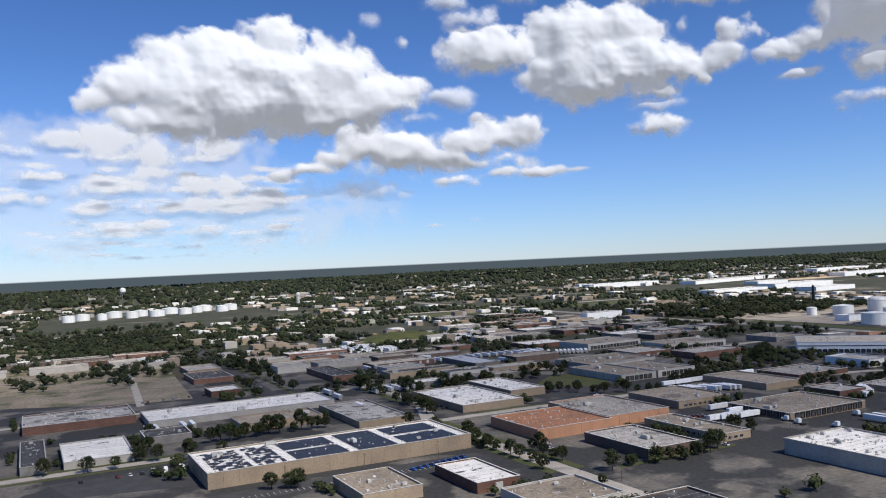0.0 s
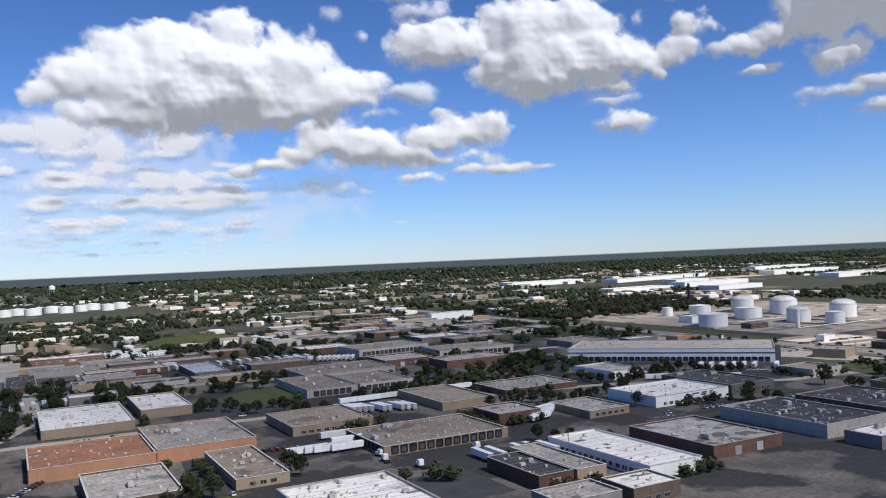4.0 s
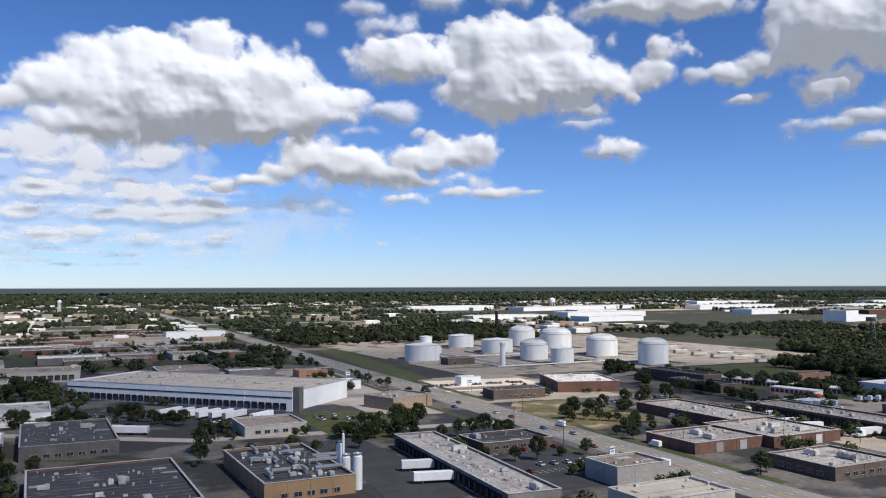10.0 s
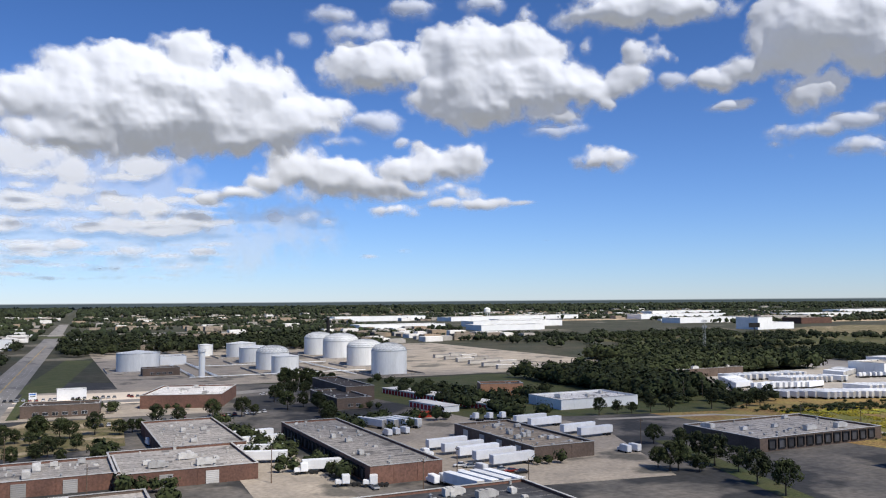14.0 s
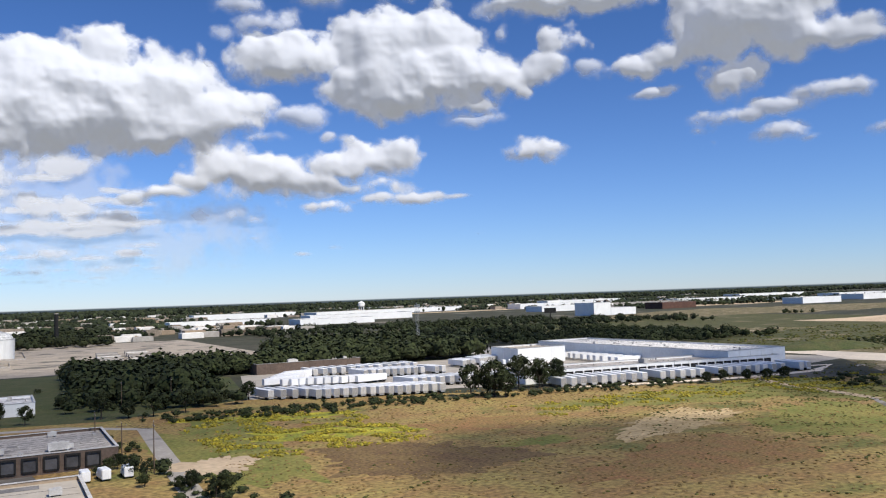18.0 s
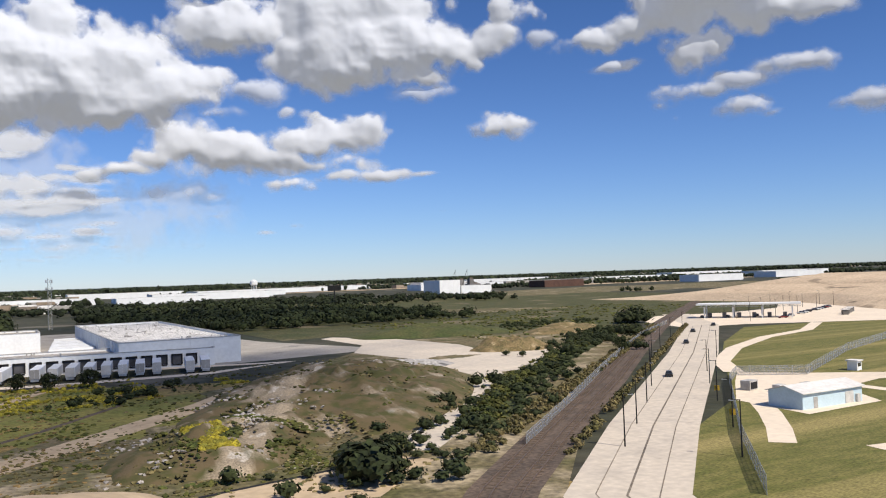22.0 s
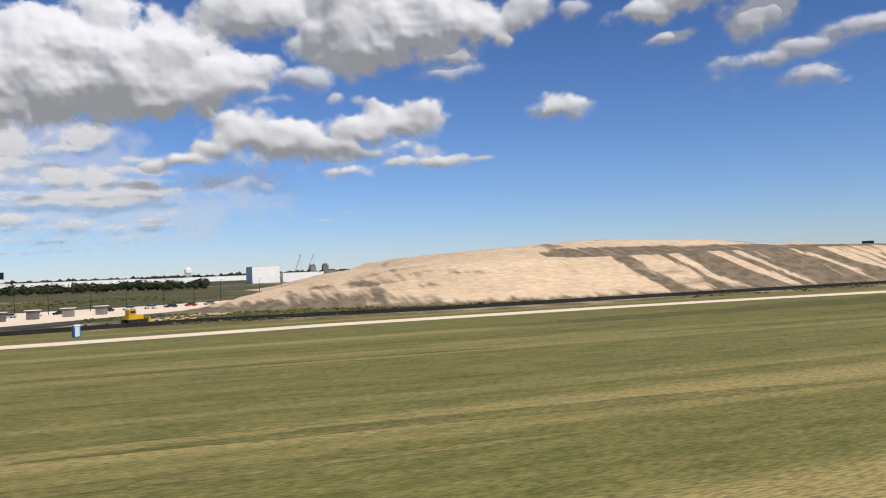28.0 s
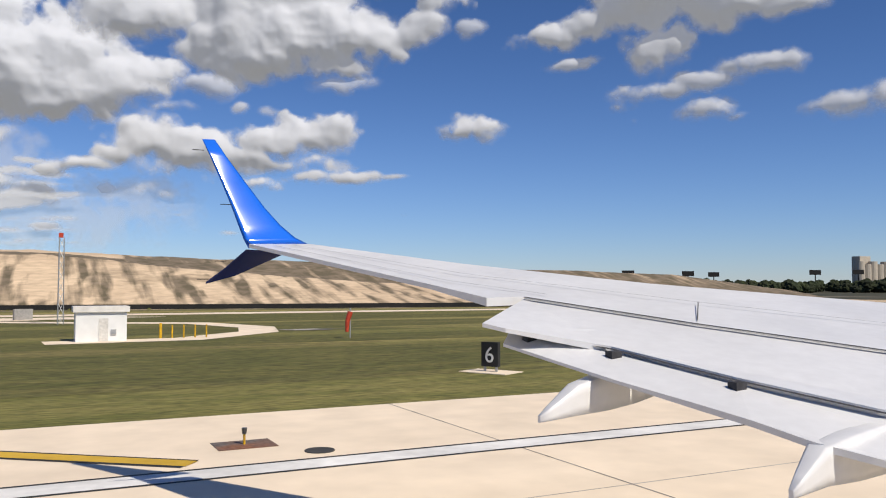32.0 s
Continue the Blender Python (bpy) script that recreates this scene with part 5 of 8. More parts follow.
def light_pole(x, y, h=9.0, turn=0.0, warn=False):
    p = thing("street_lamp", x, y, 0, turn, "dark metal street lamp standing beside the service road", "street lamp", "street lamps")
    part("post", tubes(((0, 0, 0), (0, 0, h), 0.12, 0.08), n=8), RUBBER, p)
    part("arm", boxes((-0.04, 1.2, -0.04, 0.04, h - 0.08, h)), RUBBER, p)
    part("lamp_head", boxes((0.7, 1.5, -0.2, 0.2, h - 0.16, h - 0.085)), STEEL, p)
    if warn:
        part("warning_sign", boxes((-0.5, 0.5, -0.2, -0.16, 2.0, 3.0)), PAINT_Y, p, "yellow curve warning sign")


for px, py in ((836, 290), (836, 330), (834, 420), (838, 520), (876, 262), (878, 300), (872, 380), (900, 232), (950, 236), (985, 205), (1000, 214), (1010, 190), (700, 300), (735, 290), (560, 310), (610, 312), (240, 300), (300, 312), (470, 300), (360, 310), (110, 385), (150, 385), (190, 384), (1085, 235), (1172, 240), (1176, 215), (1180, 190), (1190, 330), (1210, 338)):
    utility_pole(px, py, rng.uniform(9, 12), rng.choice((0, 90)))
for px, py in ((1497, 82), (1511, 95), (1528, 111), (1545, 128), (1564, 149), (1586, 172), (1612, 196), (1640, 220), (1672, 246)):
    light_pole(px, py, 8, -45)
for i, (px, py) in enumerate(((1505, 67), (1521, 83), (1540, 104), (1557, 122), (1574, 139), (1600, 160))):
    light_pole(px, py, 8, 135, i in (1, 2))


def netting():
    """Galvanised wire mesh, too fine to see wire by wire: mostly open."""
    m = bpy.data.materials.new("chain_link_mesh")
    m.use_nodes = True
    n, l = m.node_tree.nodes, m.node_tree.links
    n["Principled BSDF"].inputs["Base Color"].default_value = (0.3, 0.3, 0.29, 1)
    n["Principled BSDF"].inputs["Roughness"].default_value = 0.6
    gap, mix = n.new("ShaderNodeBsdfTransparent"), n.new("ShaderNodeMixShader")
    mix.inputs[0].default_value = 0.3
    l.new(gap.outputs[0], mix.inputs[1])
    l.new(n["Principled BSDF"].outputs[0], mix.inputs[2])
    l.new(mix.outputs[0], n["Material Output"].inputs[0])
    return m


NETTING = netting()


def fence(points, h, label, gap=3.0):
    f = thing("chain_link_fence", points[0][0], points[0][1], 0, 0, label, "fence")
    o = Vector((points[0][0], points[0][1], 0))
    post = mesh_of(tubes(((0, 0, 0), (0, 0, h), 0.05), n=5), "post", STEEL)
    for a, b in zip(points, points[1:]):
        a, b = Vector((*a, 0)) - o, Vector((*b, 0)) - o
        n = max(1, int((b - a).length / gap))
        for i in range(n):
            part("post", post, None, f).matrix_basis = Matrix.Translation(a.lerp(b, i / n))
        d = b - a
        net = part("netting", boxes((0, d.length, -0.012, 0.012, 0.05, h - 0.06)), NETTING, f, "grey wire netting")
        net.matrix_basis = Matrix.Translation(a) @ pose(0, 0, 0, 0, 0, math.degrees(math.atan2(d.y, d.x)))
        for z in (h * 0.12, h * 0.45, h * 0.75, h - 0.05):
            part("rail", tubes((a + Vector((0, 0, z)), b + Vector((0, 0, z)), 0.025), n=4), STEEL, f)


fence([(1492, 52), (1516, 77), (1560, 119), (1572, 128)], 2.4, "galvanised chain-link fence along the service road")
fence([(1572, 128), (1585, 118), (1640, 146), (1700, 168), (1760, 178)], 2.4, "galvanised chain-link fence round the airfield")
fence([(1486, 92), (1520, 124), (1570, 172), (1640, 236), (1700, 284)], 2.0, "chain-link fence between railway and road", 4.0)


def lattice_mast(x, y, h, w, label, red=False, name="lattice_mast", bare=False):
    m = thing(name, x, y, 0, 0, label, "mast")
    bm = bmesh.new()
    for i in range(3):
        a = i * 2.1
        p = (w * math.cos(a), w * math.sin(a))
        add_tube(bm, (*p, 0), (p[0] * 0.8, p[1] * 0.8, h), 0.06 * max(1, w), n=5)
    part("leg_frame", bm, STEEL, m)
    bm = bmesh.new()
    n = int(h / (1.2 * max(1, w)))
    for k in range(n):
        z0, z1 = h * k / n, h * (k + 1) / n
        for i in range(3):
            a, b = i * 2.1, (i + 1) * 2.1
            add_tube(bm, (w * 0.9 * math.cos(a), w * 0.9 * math.sin(a), z0), (w * 0.9 * math.cos(b), w * 0.9 * math.sin(b), z1), 0.035 * max(1, w), n=4)
    part("bracing", bm, STEEL, m)
    if red:
        part("head", boxes((-w * 0.6, w * 0.6, -w * 0.6, w * 0.6, h, h + 0.55)), RED, m)
    elif not bare:
        for k in range(2):
            for a in (0.2, 1.2, 2.3, 3.4, 4.4, 5.5):
                cx, cy = 1.3 * w * math.cos(a), 1.3 * w * math.sin(a)
                part("antenna_panel", boxes((cx - 0.2, cx + 0.2, cy - 0.2, cy + 0.2, h - 3 - 5 * k, h - 1 - 5 * k)), STEEL, m)


RED = material("red_paint", (0.5, 0.06, 0.03), None, 2, 0.5, 0)
lattice_mast(1448, 590, 34, 1.6, "grey lattice phone mast above the trees")
lattice_mast(2091, 108, 10.2, 0.42, "thin white lattice mast with a small red head", True)


def water_tower(x, y, h, r, label):
    t = thing("water_tower", x, y, 0, 0, label, "water tower")
    part("bowl", tubes(((0, 0, h - r * 1.2), (0, 0, h - r * 0.9), r * 0.75, r), ((0, 0, h - r * 0.9), (0, 0, h), r, r), ((0, 0, h), (0, 0, h + r * 0.5), r, r * 0.15), n=20), TANKM, t)
    for i in range(6):
        a = i * math.pi / 3
        part("leg", tubes(((r * 0.8 * math.cos(a), r * 0.8 * math.sin(a), 0), (r * 0.7 * math.cos(a), r * 0.7 * math.sin(a), h - r), 0.5), n=6), TANKM, t)
    part("riser", tubes(((0, 0, 0), (0, 0, h - r), 1.0), n=8), TANKM, t)


water_tower(1985, 2000, 30, 9, "white legged water tower beyond the woods")
water_tower(430, 4300, 45, 14, "white water tower near the horizon")
water_tower(700, 2300, 34, 5, "slim white water tower among far trees")


# ---- truck terminal, meadow, mounds ----
sheet("truck_yard", [(1236, 318), (1350, 284), (1480, 258), (1545, 270), (1520, 350), (1500, 520), (1440, 520), (1420, 440), (1262, 430)], 0.03, ROADM, "grey concrete yard of a trucking terminal", "pavement")
terminal = building(1414, 283, 134, 22, 5, -9, WHITEW, GRAVEL, units=6, docks="S", label="long low white cross-dock terminal lined with trailers")
building(1416, 384, 32, 28, 8, 0, WHITEW, TANROOF, label="white truck workshop with a tan roof")
building(1300, 440, 60, 26, 5, 0, BROWNW, GRAVEL, units=8)
building(1380, 470, 70, 30, 5, 0, GREY, GRAVEL, units=5)
strip("road", [(1460, 262), (1500, 250), (1470, 236), (1432, 238), (1400, 246), (1350, 262)], 6, 0.05, CONCRETE, "pale gravel track beside the terminal")
strip("road", [(1432, 238), (1420, 215), (1414, 190), (1406, 162)], 4.5, 0.09, SANDY, "pale gravel path into the meadow")
strip("road", [(1406, 164), (1380, 136), (1340, 93), (1300, 50)], 2.4, 0.09, GRAVEL, "narrow grey gravel track through the meadow")
strip("road", [(1111, 297), (1167, 284), (1189, 264), (1183, 159), (1176, 90)], 5, 0.05, ROADM, "pale lane between warehouse and meadow")
FLOWERS = material("yellow_flowers", (0.42, 0.37, 0.03), (0.17, 0.19, 0.03), 7, 0.95, 0.5, fine=0.5)
STRAW = material("straw_grass", (0.48, 0.36, 0.19), (0.34, 0.25, 0.115), 12, 0.95, 0.4)
BROWNW_M = material("brown_weeds", (0.13, 0.08, 0.036), (0.17, 0.115, 0.045), 8, 0.95, 0.5, fine=0.5)
RUSTM = material("rust_weeds", (0.24, 0.13, 0.052), (0.21, 0.145, 0.05), 7, 0.95, 0.5, fine=0.5)
GREENM = material("green_meadow", (0.14, 0.15, 0.032), (0.22, 0.19, 0.05), 10, 0.95, 0.5)


def blot(name, cx, cy, rx, ry, z, mat, label, seed, category="meadow", turn=0.0, rag=1.0):
    """A patch with an uneven outline."""
    r = random.Random(seed)
    ph = [r.uniform(0, 6.28) for _ in range(4)]
    pts = []
    for i in range(140):
        a = 2 * math.pi * i / 140
        k = 1 + rag * (0.07 * math.sin(14 * a + ph[2]) + 0.06 * math.sin(23 * a + ph[1])) + 0.16 * math.sin(2 * a + ph[0]) + 0.13 * math.sin(3 * a + ph[1]) + 0.09 * math.sin(5 * a + ph[2]) + 0.06 * math.sin(9 * a + ph[3])
        x, y = rx * k * math.cos(a), ry * k * math.sin(a)
        t = radians(turn)
        pts.append((cx + x * math.cos(t) - y * math.sin(t), cy + x * math.sin(t) + y * math.cos(t)))
    return sheet(name, pts, z, mat, label, category)


blot("meadow_patch", 1228, 262, 26, 9, 0.04, FLOWERS, "bright yellow flowering goldenrod", 1, turn=-25)
blot("meadow_patch", 1203, 215, 20, 50, 0.04, GREENM, "green and yellow meadow grass", 2)
blot("meadow_patch", 1350, 212, 38, 14, 0.045, GREENM, "green meadow grass with yellow flowers", 5, turn=-15)
blot("meadow_patch", 1362, 142, 22, 34, 0.042, GREENM, "green and yellow meadow grass", 14, turn=-20)
blot("meadow_patch", 1324, 170, 27, 13, 0.055, STRAW, "bleached straw-coloured grass", 21, turn=20)
blot("meadow_patch", 1232, 218, 24, 10, 0.057, FLOWERS, "bright yellow flowering goldenrod", 22, turn=-30)
blot("meadow_patch", 1276, 205, 22, 12, 0.052, RUSTM, "rust-brown seeding weeds", 23, turn=-20)
blot("meadow_patch", 1290, 128, 40, 14, 0.053, RUSTM, "rust-brown seeding weeds", 24, turn=10)
blot("meadow_patch", 1274, 168, 10, 6, 0.058, GREENM, "green meadow grass", 25, turn=10)
blot("meadow_patch", 1400, 210, 40, 22, 0.043, GREENM, "green scrubby meadow below a terminal", 15, turn=-15)
blot("meadow_patch", 1378, 130, 22, 30, 0.05, GREENM, "green meadow grass beside a track", 6, turn=-30)
blot("meadow_patch", 1425, 175, 26, 40, 0.045, GREENM, "green scrubby grass", 7, turn=-30)
blot("meadow_patch", 1238, 168, 24, 22, 0.05, BROWNW_M, "dark brown seeding weeds", 10)
blot("meadow_patch", 1194, 190, 9, 12, 0.06, SANDY, "bare stony patch", 8)
blot("sand_ground", 1412, 84, 22, 12, 0.09, SANDY, "bare pale sand", 9, "ground", turn=-30, rag=0.15)
strip("dirt_track", [(1364, 80), (1384, 93), (1420, 132), (1455, 171), (1475, 200)], 7, 0.07, SANDY, "pale dirt track along a scrubby bank", "track")
strip("ditch", [(1356, 82), (1378, 106), (1422, 158), (1440, 185)], 1.6, 0.065, SOIL, "dark wet ditch beside a dirt track", "ditch")
sheet("scrub_bank", [(1400, 60), (1460, 50), (1500, 96), (1600, 196), (1660, 262), (1600, 300), (1560, 300), (1478, 205), (1440, 180), (1384, 90)], 0.03, SCRUB, "scrubby grass and bare soil", "ground")
sheet("dirt_lot", [(1526, 176), (1546, 176), (1576, 206), (1584, 222), (1566, 236), (1572, 262), (1568, 310), (1552, 345), (1544, 340), (1544, 292), (1528, 262), (1533, 230)], 0.06, PAVED, "pale dusty concrete lot", "pavement")
blot("scrub_island", 1545, 222, 9, 5, 0.09, SCRUB, "scrubby island in a dusty lot", 12, "ground", turn=20)
blot("scrub_island", 1528, 166, 7, 4, 0.09, GREENM, "green scrubby island in a dusty lot", 13, "ground", turn=50)
strip("dirt_track", [(1470, 100), (1482, 112), (1497, 130), (1512, 146), (1524, 162), (1536, 186)], 8, 0.065, PAVED, "pale concrete lane below a mound", "track")
strip("dirt_track", [(1580, 215), (1600, 225), (1640, 250)], 8, 0.065, SANDY, "pale dirt lane", "track")
sheet("sand_ground", [(1430, 84), (1455, 78), (1470, 92), (1466, 99), (1456, 95), (1440, 92)], 0.07, SANDY, "pale sandy corner below a mound", "ground")


def weedy(m, brown=(0.19, 0.15, 0.105, 1), deep=(0.115, 0.095, 0.06, 1)):
    """Turn bare earth into brown overgrown soil where the mesh carries the mark 'weedy'."""
    n, l = m.node_tree.nodes, m.node_tree.links
    b = n["Principled BSDF"]
    old = b.inputs["Base Color"].links[0].from_socket
    at = n.new("ShaderNodeAttribute")
    at.attribute_name = "weedy"
    g = n.new("ShaderNodeNewGeometry")
    sep = n.new("ShaderNodeMapping")
    sep.inputs["Scale"].default_value = (1.0 / SIZE, 0.12 / SIZE, 0.12 / SIZE)
    l.new(g.outputs["Position"], sep.inputs[0])
    streak = n.new("ShaderNodeTexNoise")
    streak.inputs["Scale"].default_value, streak.inputs["Detail"].default_value = 0.35, 8
    l.new(sep.outputs[0], streak.inputs[0])
    add = n.new("ShaderNodeMath")
    add.operation = "MULTIPLY_ADD"
    add.inputs[1].default_value = 1.5
    l.new(streak.outputs[0], add.inputs[0])
    l.new(at.outputs["Fac"], add.inputs[2])
    r = n.new("ShaderNodeMapRange")
    r.inputs[1].default_value, r.inputs[2].default_value = 1.0, 1.35
    l.new(add.outputs[0], r.inputs[0])
    tone = n.new("ShaderNodeTexNoise")
    tone.inputs["Scale"].default_value, tone.inputs["Detail"].default_value = 0.3 / SIZE, 7
    l.new(g.outputs["Position"], tone.inputs[0])
    t2 = n.new("ShaderNodeMapRange")
    t2.inputs[1].default_value, t2.inputs[2].default_value = 0.42, 0.6
    l.new(tone.outputs[0], t2.inputs[0])
    dark = n.new("ShaderNodeMix")
    dark.data_type = "RGBA"
    dark.inputs["A"].default_value, dark.inputs["B"].default_value = brown, deep
    l.new(t2.outputs[0], dark.inputs["Factor"])
    x = n.new("ShaderNodeMix")
    x.data_type = "RGBA"
    l.new(r.outputs[0], x.inputs["Factor"])
    l.new(old, x.inputs["A"])
    l.new(dark.outputs["Result"], x.inputs["B"])
    l.new(x.outputs["Result"], b.inputs["Base Color"])


def mound(name, cx, cy, rx, ry, h, mat, label, seed, turn=0.0, rough=0.25, cat="mound", n=36, m=12):
    """A heap of earth with an uneven surface."""
    bm = bmesh.new()
    off = Vector((seed * 7.1, seed * 3.3, 0))
    prev = None
    top = bm.verts.new((0, 0, h))
    for j in range(1, m + 1):
        q = j / m
        ring = []
        for i in range(n):
            a = 2 * math.pi * i / n
            k = 1 + 0.18 * noise.noise(Vector((2 * math.cos(a), 2 * math.sin(a), seed)))
            x, y = rx * k * q * math.cos(a), ry * k * q * math.sin(a)
            z = h * (1 - q * q) ** 0.8 if q < 1 else 0
            z *= 1 + rough * noise.fractal(Vector((x, y, 0)) * 0.12 + off, 0.8, 2.0, 4)
            ring.append(bm.verts.new((x, y, z)))
        for i in range(n):
            if prev:
                bm.faces.new((prev[i], ring[i], ring[(i + 1) % n], prev[(i + 1) % n]))
            else:
                bm.faces.new((top, ring[i], ring[(i + 1) % n]))
        prev = ring
    for f in bm.faces:
        f.smooth = True
    ob = part(name, bm, mat, None, label)
    ob.matrix_world = pose(cx, cy, 0, 0, 0, turn)
    return tagged(ob, "", cat, "", "structure")


BRUSHY = material("brushy_soil", (0.2, 0.145, 0.07), (0.115, 0.095, 0.04), 3, 0.95, 0.9, fine=0.6, patch=(0.3, 0.23, 0.13), patch_size=4, patch_cut=0.58)
EARTH = material("rubbly_earth", (0.36, 0.29, 0.2), (0.26, 0.21, 0.145), 2.6, 0.95, 0.8, fine=0.4, patch=(0.44, 0.39, 0.32), patch_size=3, patch_cut=0.58)
weedy(EARTH, (0.135, 0.1, 0.05, 1), (0.075, 0.074, 0.024, 1))
for ob in (mound("earth_mound", 1486, 166, 58, 30, 5.5, EARTH, "overgrown earth mound with bare sandy tracks", 1, 58, 0.35, n=110, m=44),
           mound("earth_mound", 1448, 122, 26, 15, 3.6, EARTH, "low overgrown earth mound with pale rubble", 2, 52, 0.5, n=80, m=30)):
    marks = []
    for v in ob.data.vertices:
        p = ob.matrix_world @ v.co
        x, y = p.x, p.y
        wander = 2.5 * noise.noise(Vector((x * 0.1, y * 0.1, 5.0)))
        off = abs(x + wander - float(np.interp(y, (95, 103, 169, 205, 240), (1440, 1444, 1476, 1502, 1514))))
        bare = 0.62 * max(0.0, min(1.0, (5.5 - off) / 3.0))
        bare = max(bare, 0.9 * max(0.0, noise.fractal(Vector((x * 0.07, y * 0.07, 2.0)), 0.8, 2.0, 4) - 0.05))
        marks.append(0.8 - bare)
    ob.data.attributes.new("weedy", "FLOAT", "POINT").data.foreach_set("value", marks)
strip("mound_fence_line", [(1436, 91), (1456, 95), (1472, 105), (1490, 126), (1508, 148), (1517, 164)], 0.9, 0.08, RUBBER, "black silt cloth round the foot of a mound", "silt cloth")
mound("grass_mound", 1592, 322, 38, 20, 4.0, VERGE, "low rough grassy mound on waste ground", 7, -10, 0.4)
mound("grass_mound", 1642, 288, 26, 13, 3.2, BRUSHY, "low rough grassy mound on waste ground", 8, 20, 0.4)
mound("brush_mound", 1574, 230, 15, 9, 4.2, BRUSHY, "brown brushy mound on a dusty lot", 3, -20, 0.6, n=60, m=20)
mound("rubble_mound", 1520, 206, 18, 7, 1.8, PATCHY, "low heap of broken concrete", 4, 0, 0.8)
mound("grass_mound", 440, 1000, 75, 34, 13, VERGE, "green grassy mound", 5)
mound("sand_mound", 1410, 83, 24, 15, 4.2, SANDY, "smooth pale sand heap", 6, 20, 0.04)


def mound_height(x, y):
    z = 0.0
    for cx, cy, rx, ry, h, turn in ((1486, 166, 58, 30, 5.5, 58), (1448, 122, 26, 15, 3.6, 52)):
        a = radians(turn)
        u, v = (x - cx) * math.cos(a) + (y - cy) * math.sin(a), -(x - cx) * math.sin(a) + (y - cy) * math.cos(a)
        q = (u / rx) ** 2 + (v / ry) ** 2
        if q < 1:
            z = max(z, h * (1 - q) ** 0.8)
    return z


def tufts(name, n, boxes_, seed, rmin, rmax, label, mat, cut=-1.0, flat=0.8):
    """Tussocks strewn over ground and mounds, in uneven groups."""
    r = random.Random(seed)
    spots, tries = [], 0
    while len(spots) < n and tries < n * 30:
        tries += 1
        x0, x1, y0, y1 = r.choice(boxes_)
        x, y = r.uniform(x0, x1), r.uniform(y0, y1)
        off_road = ((x - 1512) * 84 - (y - 92) * 95) / 126
        if noise.noise((x / 9, y / 9, seed)) > cut and not (x > 1440 and -23 < off_road < 12) and not (1184 < x < 1196 and y < 260):
            s = r.uniform(rmin, rmax)
            spots.append((x, y, s, s * flat * 2, mound_height(x, y)))
    bm = bmesh.new()
    bmesh.ops.create_icosphere(bm, subdivisions=1, radius=1)
    base = np.array([v.co[:] for v in bm.verts])
    tri = np.array([[v.index for v in f.verts] for f in bm.faces])
    bm.free()
    gen = np.random.default_rng(seed)
    vs, fs = [], []
    for i, (x, y, s, h, z) in enumerate(spots):
        k = base * gen.uniform(0.5, 1.3, (len(base), 1))
        vs.append(k * (s, s, h * 0.5) + (x, y, z + h * 0.2))
        fs.append(tri + i * len(base))
    me = bpy.data.meshes.new(name)
    me.from_pydata(np.concatenate(vs).tolist(), [], np.concatenate(fs).tolist())
    me.materials.append(mat)
    tagged(new(name, me), label, "vegetation", "", "stuff")


BRUSH = material("dry_brush", (0.16, 0.125, 0.055), (0.1, 0.09, 0.032), 4, 0.95, 0.3, fine=0.5, island=0.45)
WEEDS = material("green_weeds", (0.055, 0.068, 0.016), (0.09, 0.085, 0.02), 4, 0.95, 0.3, fine=0.5, island=0.45)
GOLD = material("goldenrod", (0.3, 0.24, 0.02), (0.16, 0.15, 0.025), 3, 0.95, 0.2, fine=0.4, island=0.4)
STONE = material("broken_concrete", (0.42, 0.38, 0.33), (0.3, 0.27, 0.24), 2, 0.9, 0.3, fine=0.3, island=0.3)
tufts("brush_tussocks", 2200, ((1420, 1530, 92, 250), (1415, 1470, 80, 140)), 61, 0.15, 0.55, "dry brown brush on an overgrown mound", BRUSH, -0.05, 0.5)
tufts("weed_tussocks", 1500, ((1420, 1520, 92, 240), (1436, 1460, 96, 130), (1380, 1470, 110, 230)), 62, 0.2, 0.7, "low green weeds on rough ground", WEEDS, 0.12, 0.55)
tufts("goldenrod_tufts", 5200, ((1206, 1256, 200, 235), (1198, 1256, 190, 280), (1198, 1256, 190, 280), (1405, 1450, 185, 235), (1436, 1446, 108, 124), (1462, 1474, 205, 222), (1300, 1390, 200, 230)), 63, 0.25, 0.7, "yellow flowering goldenrod in tufts", GOLD, 0.05, 0.8)
tufts("rubble_stones", 600, ((1426, 1458, 98, 138), (1500, 1524, 178, 238), (1500, 1524, 178, 238), (1450, 1475, 130, 165)), 64, 0.15, 0.6, "pale broken concrete lumps on a mound", STONE, 0.15, 0.5)
DRY = material("dry_tussock", (0.22, 0.145, 0.058), (0.16, 0.11, 0.04), 4, 0.95, 0.2, fine=0.4, island=0.4)
tufts("meadow_tussocks", 9000, ((1190, 1430, 70, 285),), 65, 0.15, 0.5, "straw-brown tussocks of a wild meadow", DRY, -0.3, 0.45)
tufts("meadow_weeds", 2800, ((1190, 1430, 70, 285), (1310, 1450, 90, 225), (1310, 1450, 90, 225)), 67, 0.15, 0.55, "olive weeds of a wild meadow", WEEDS, 0.15, 0.5)


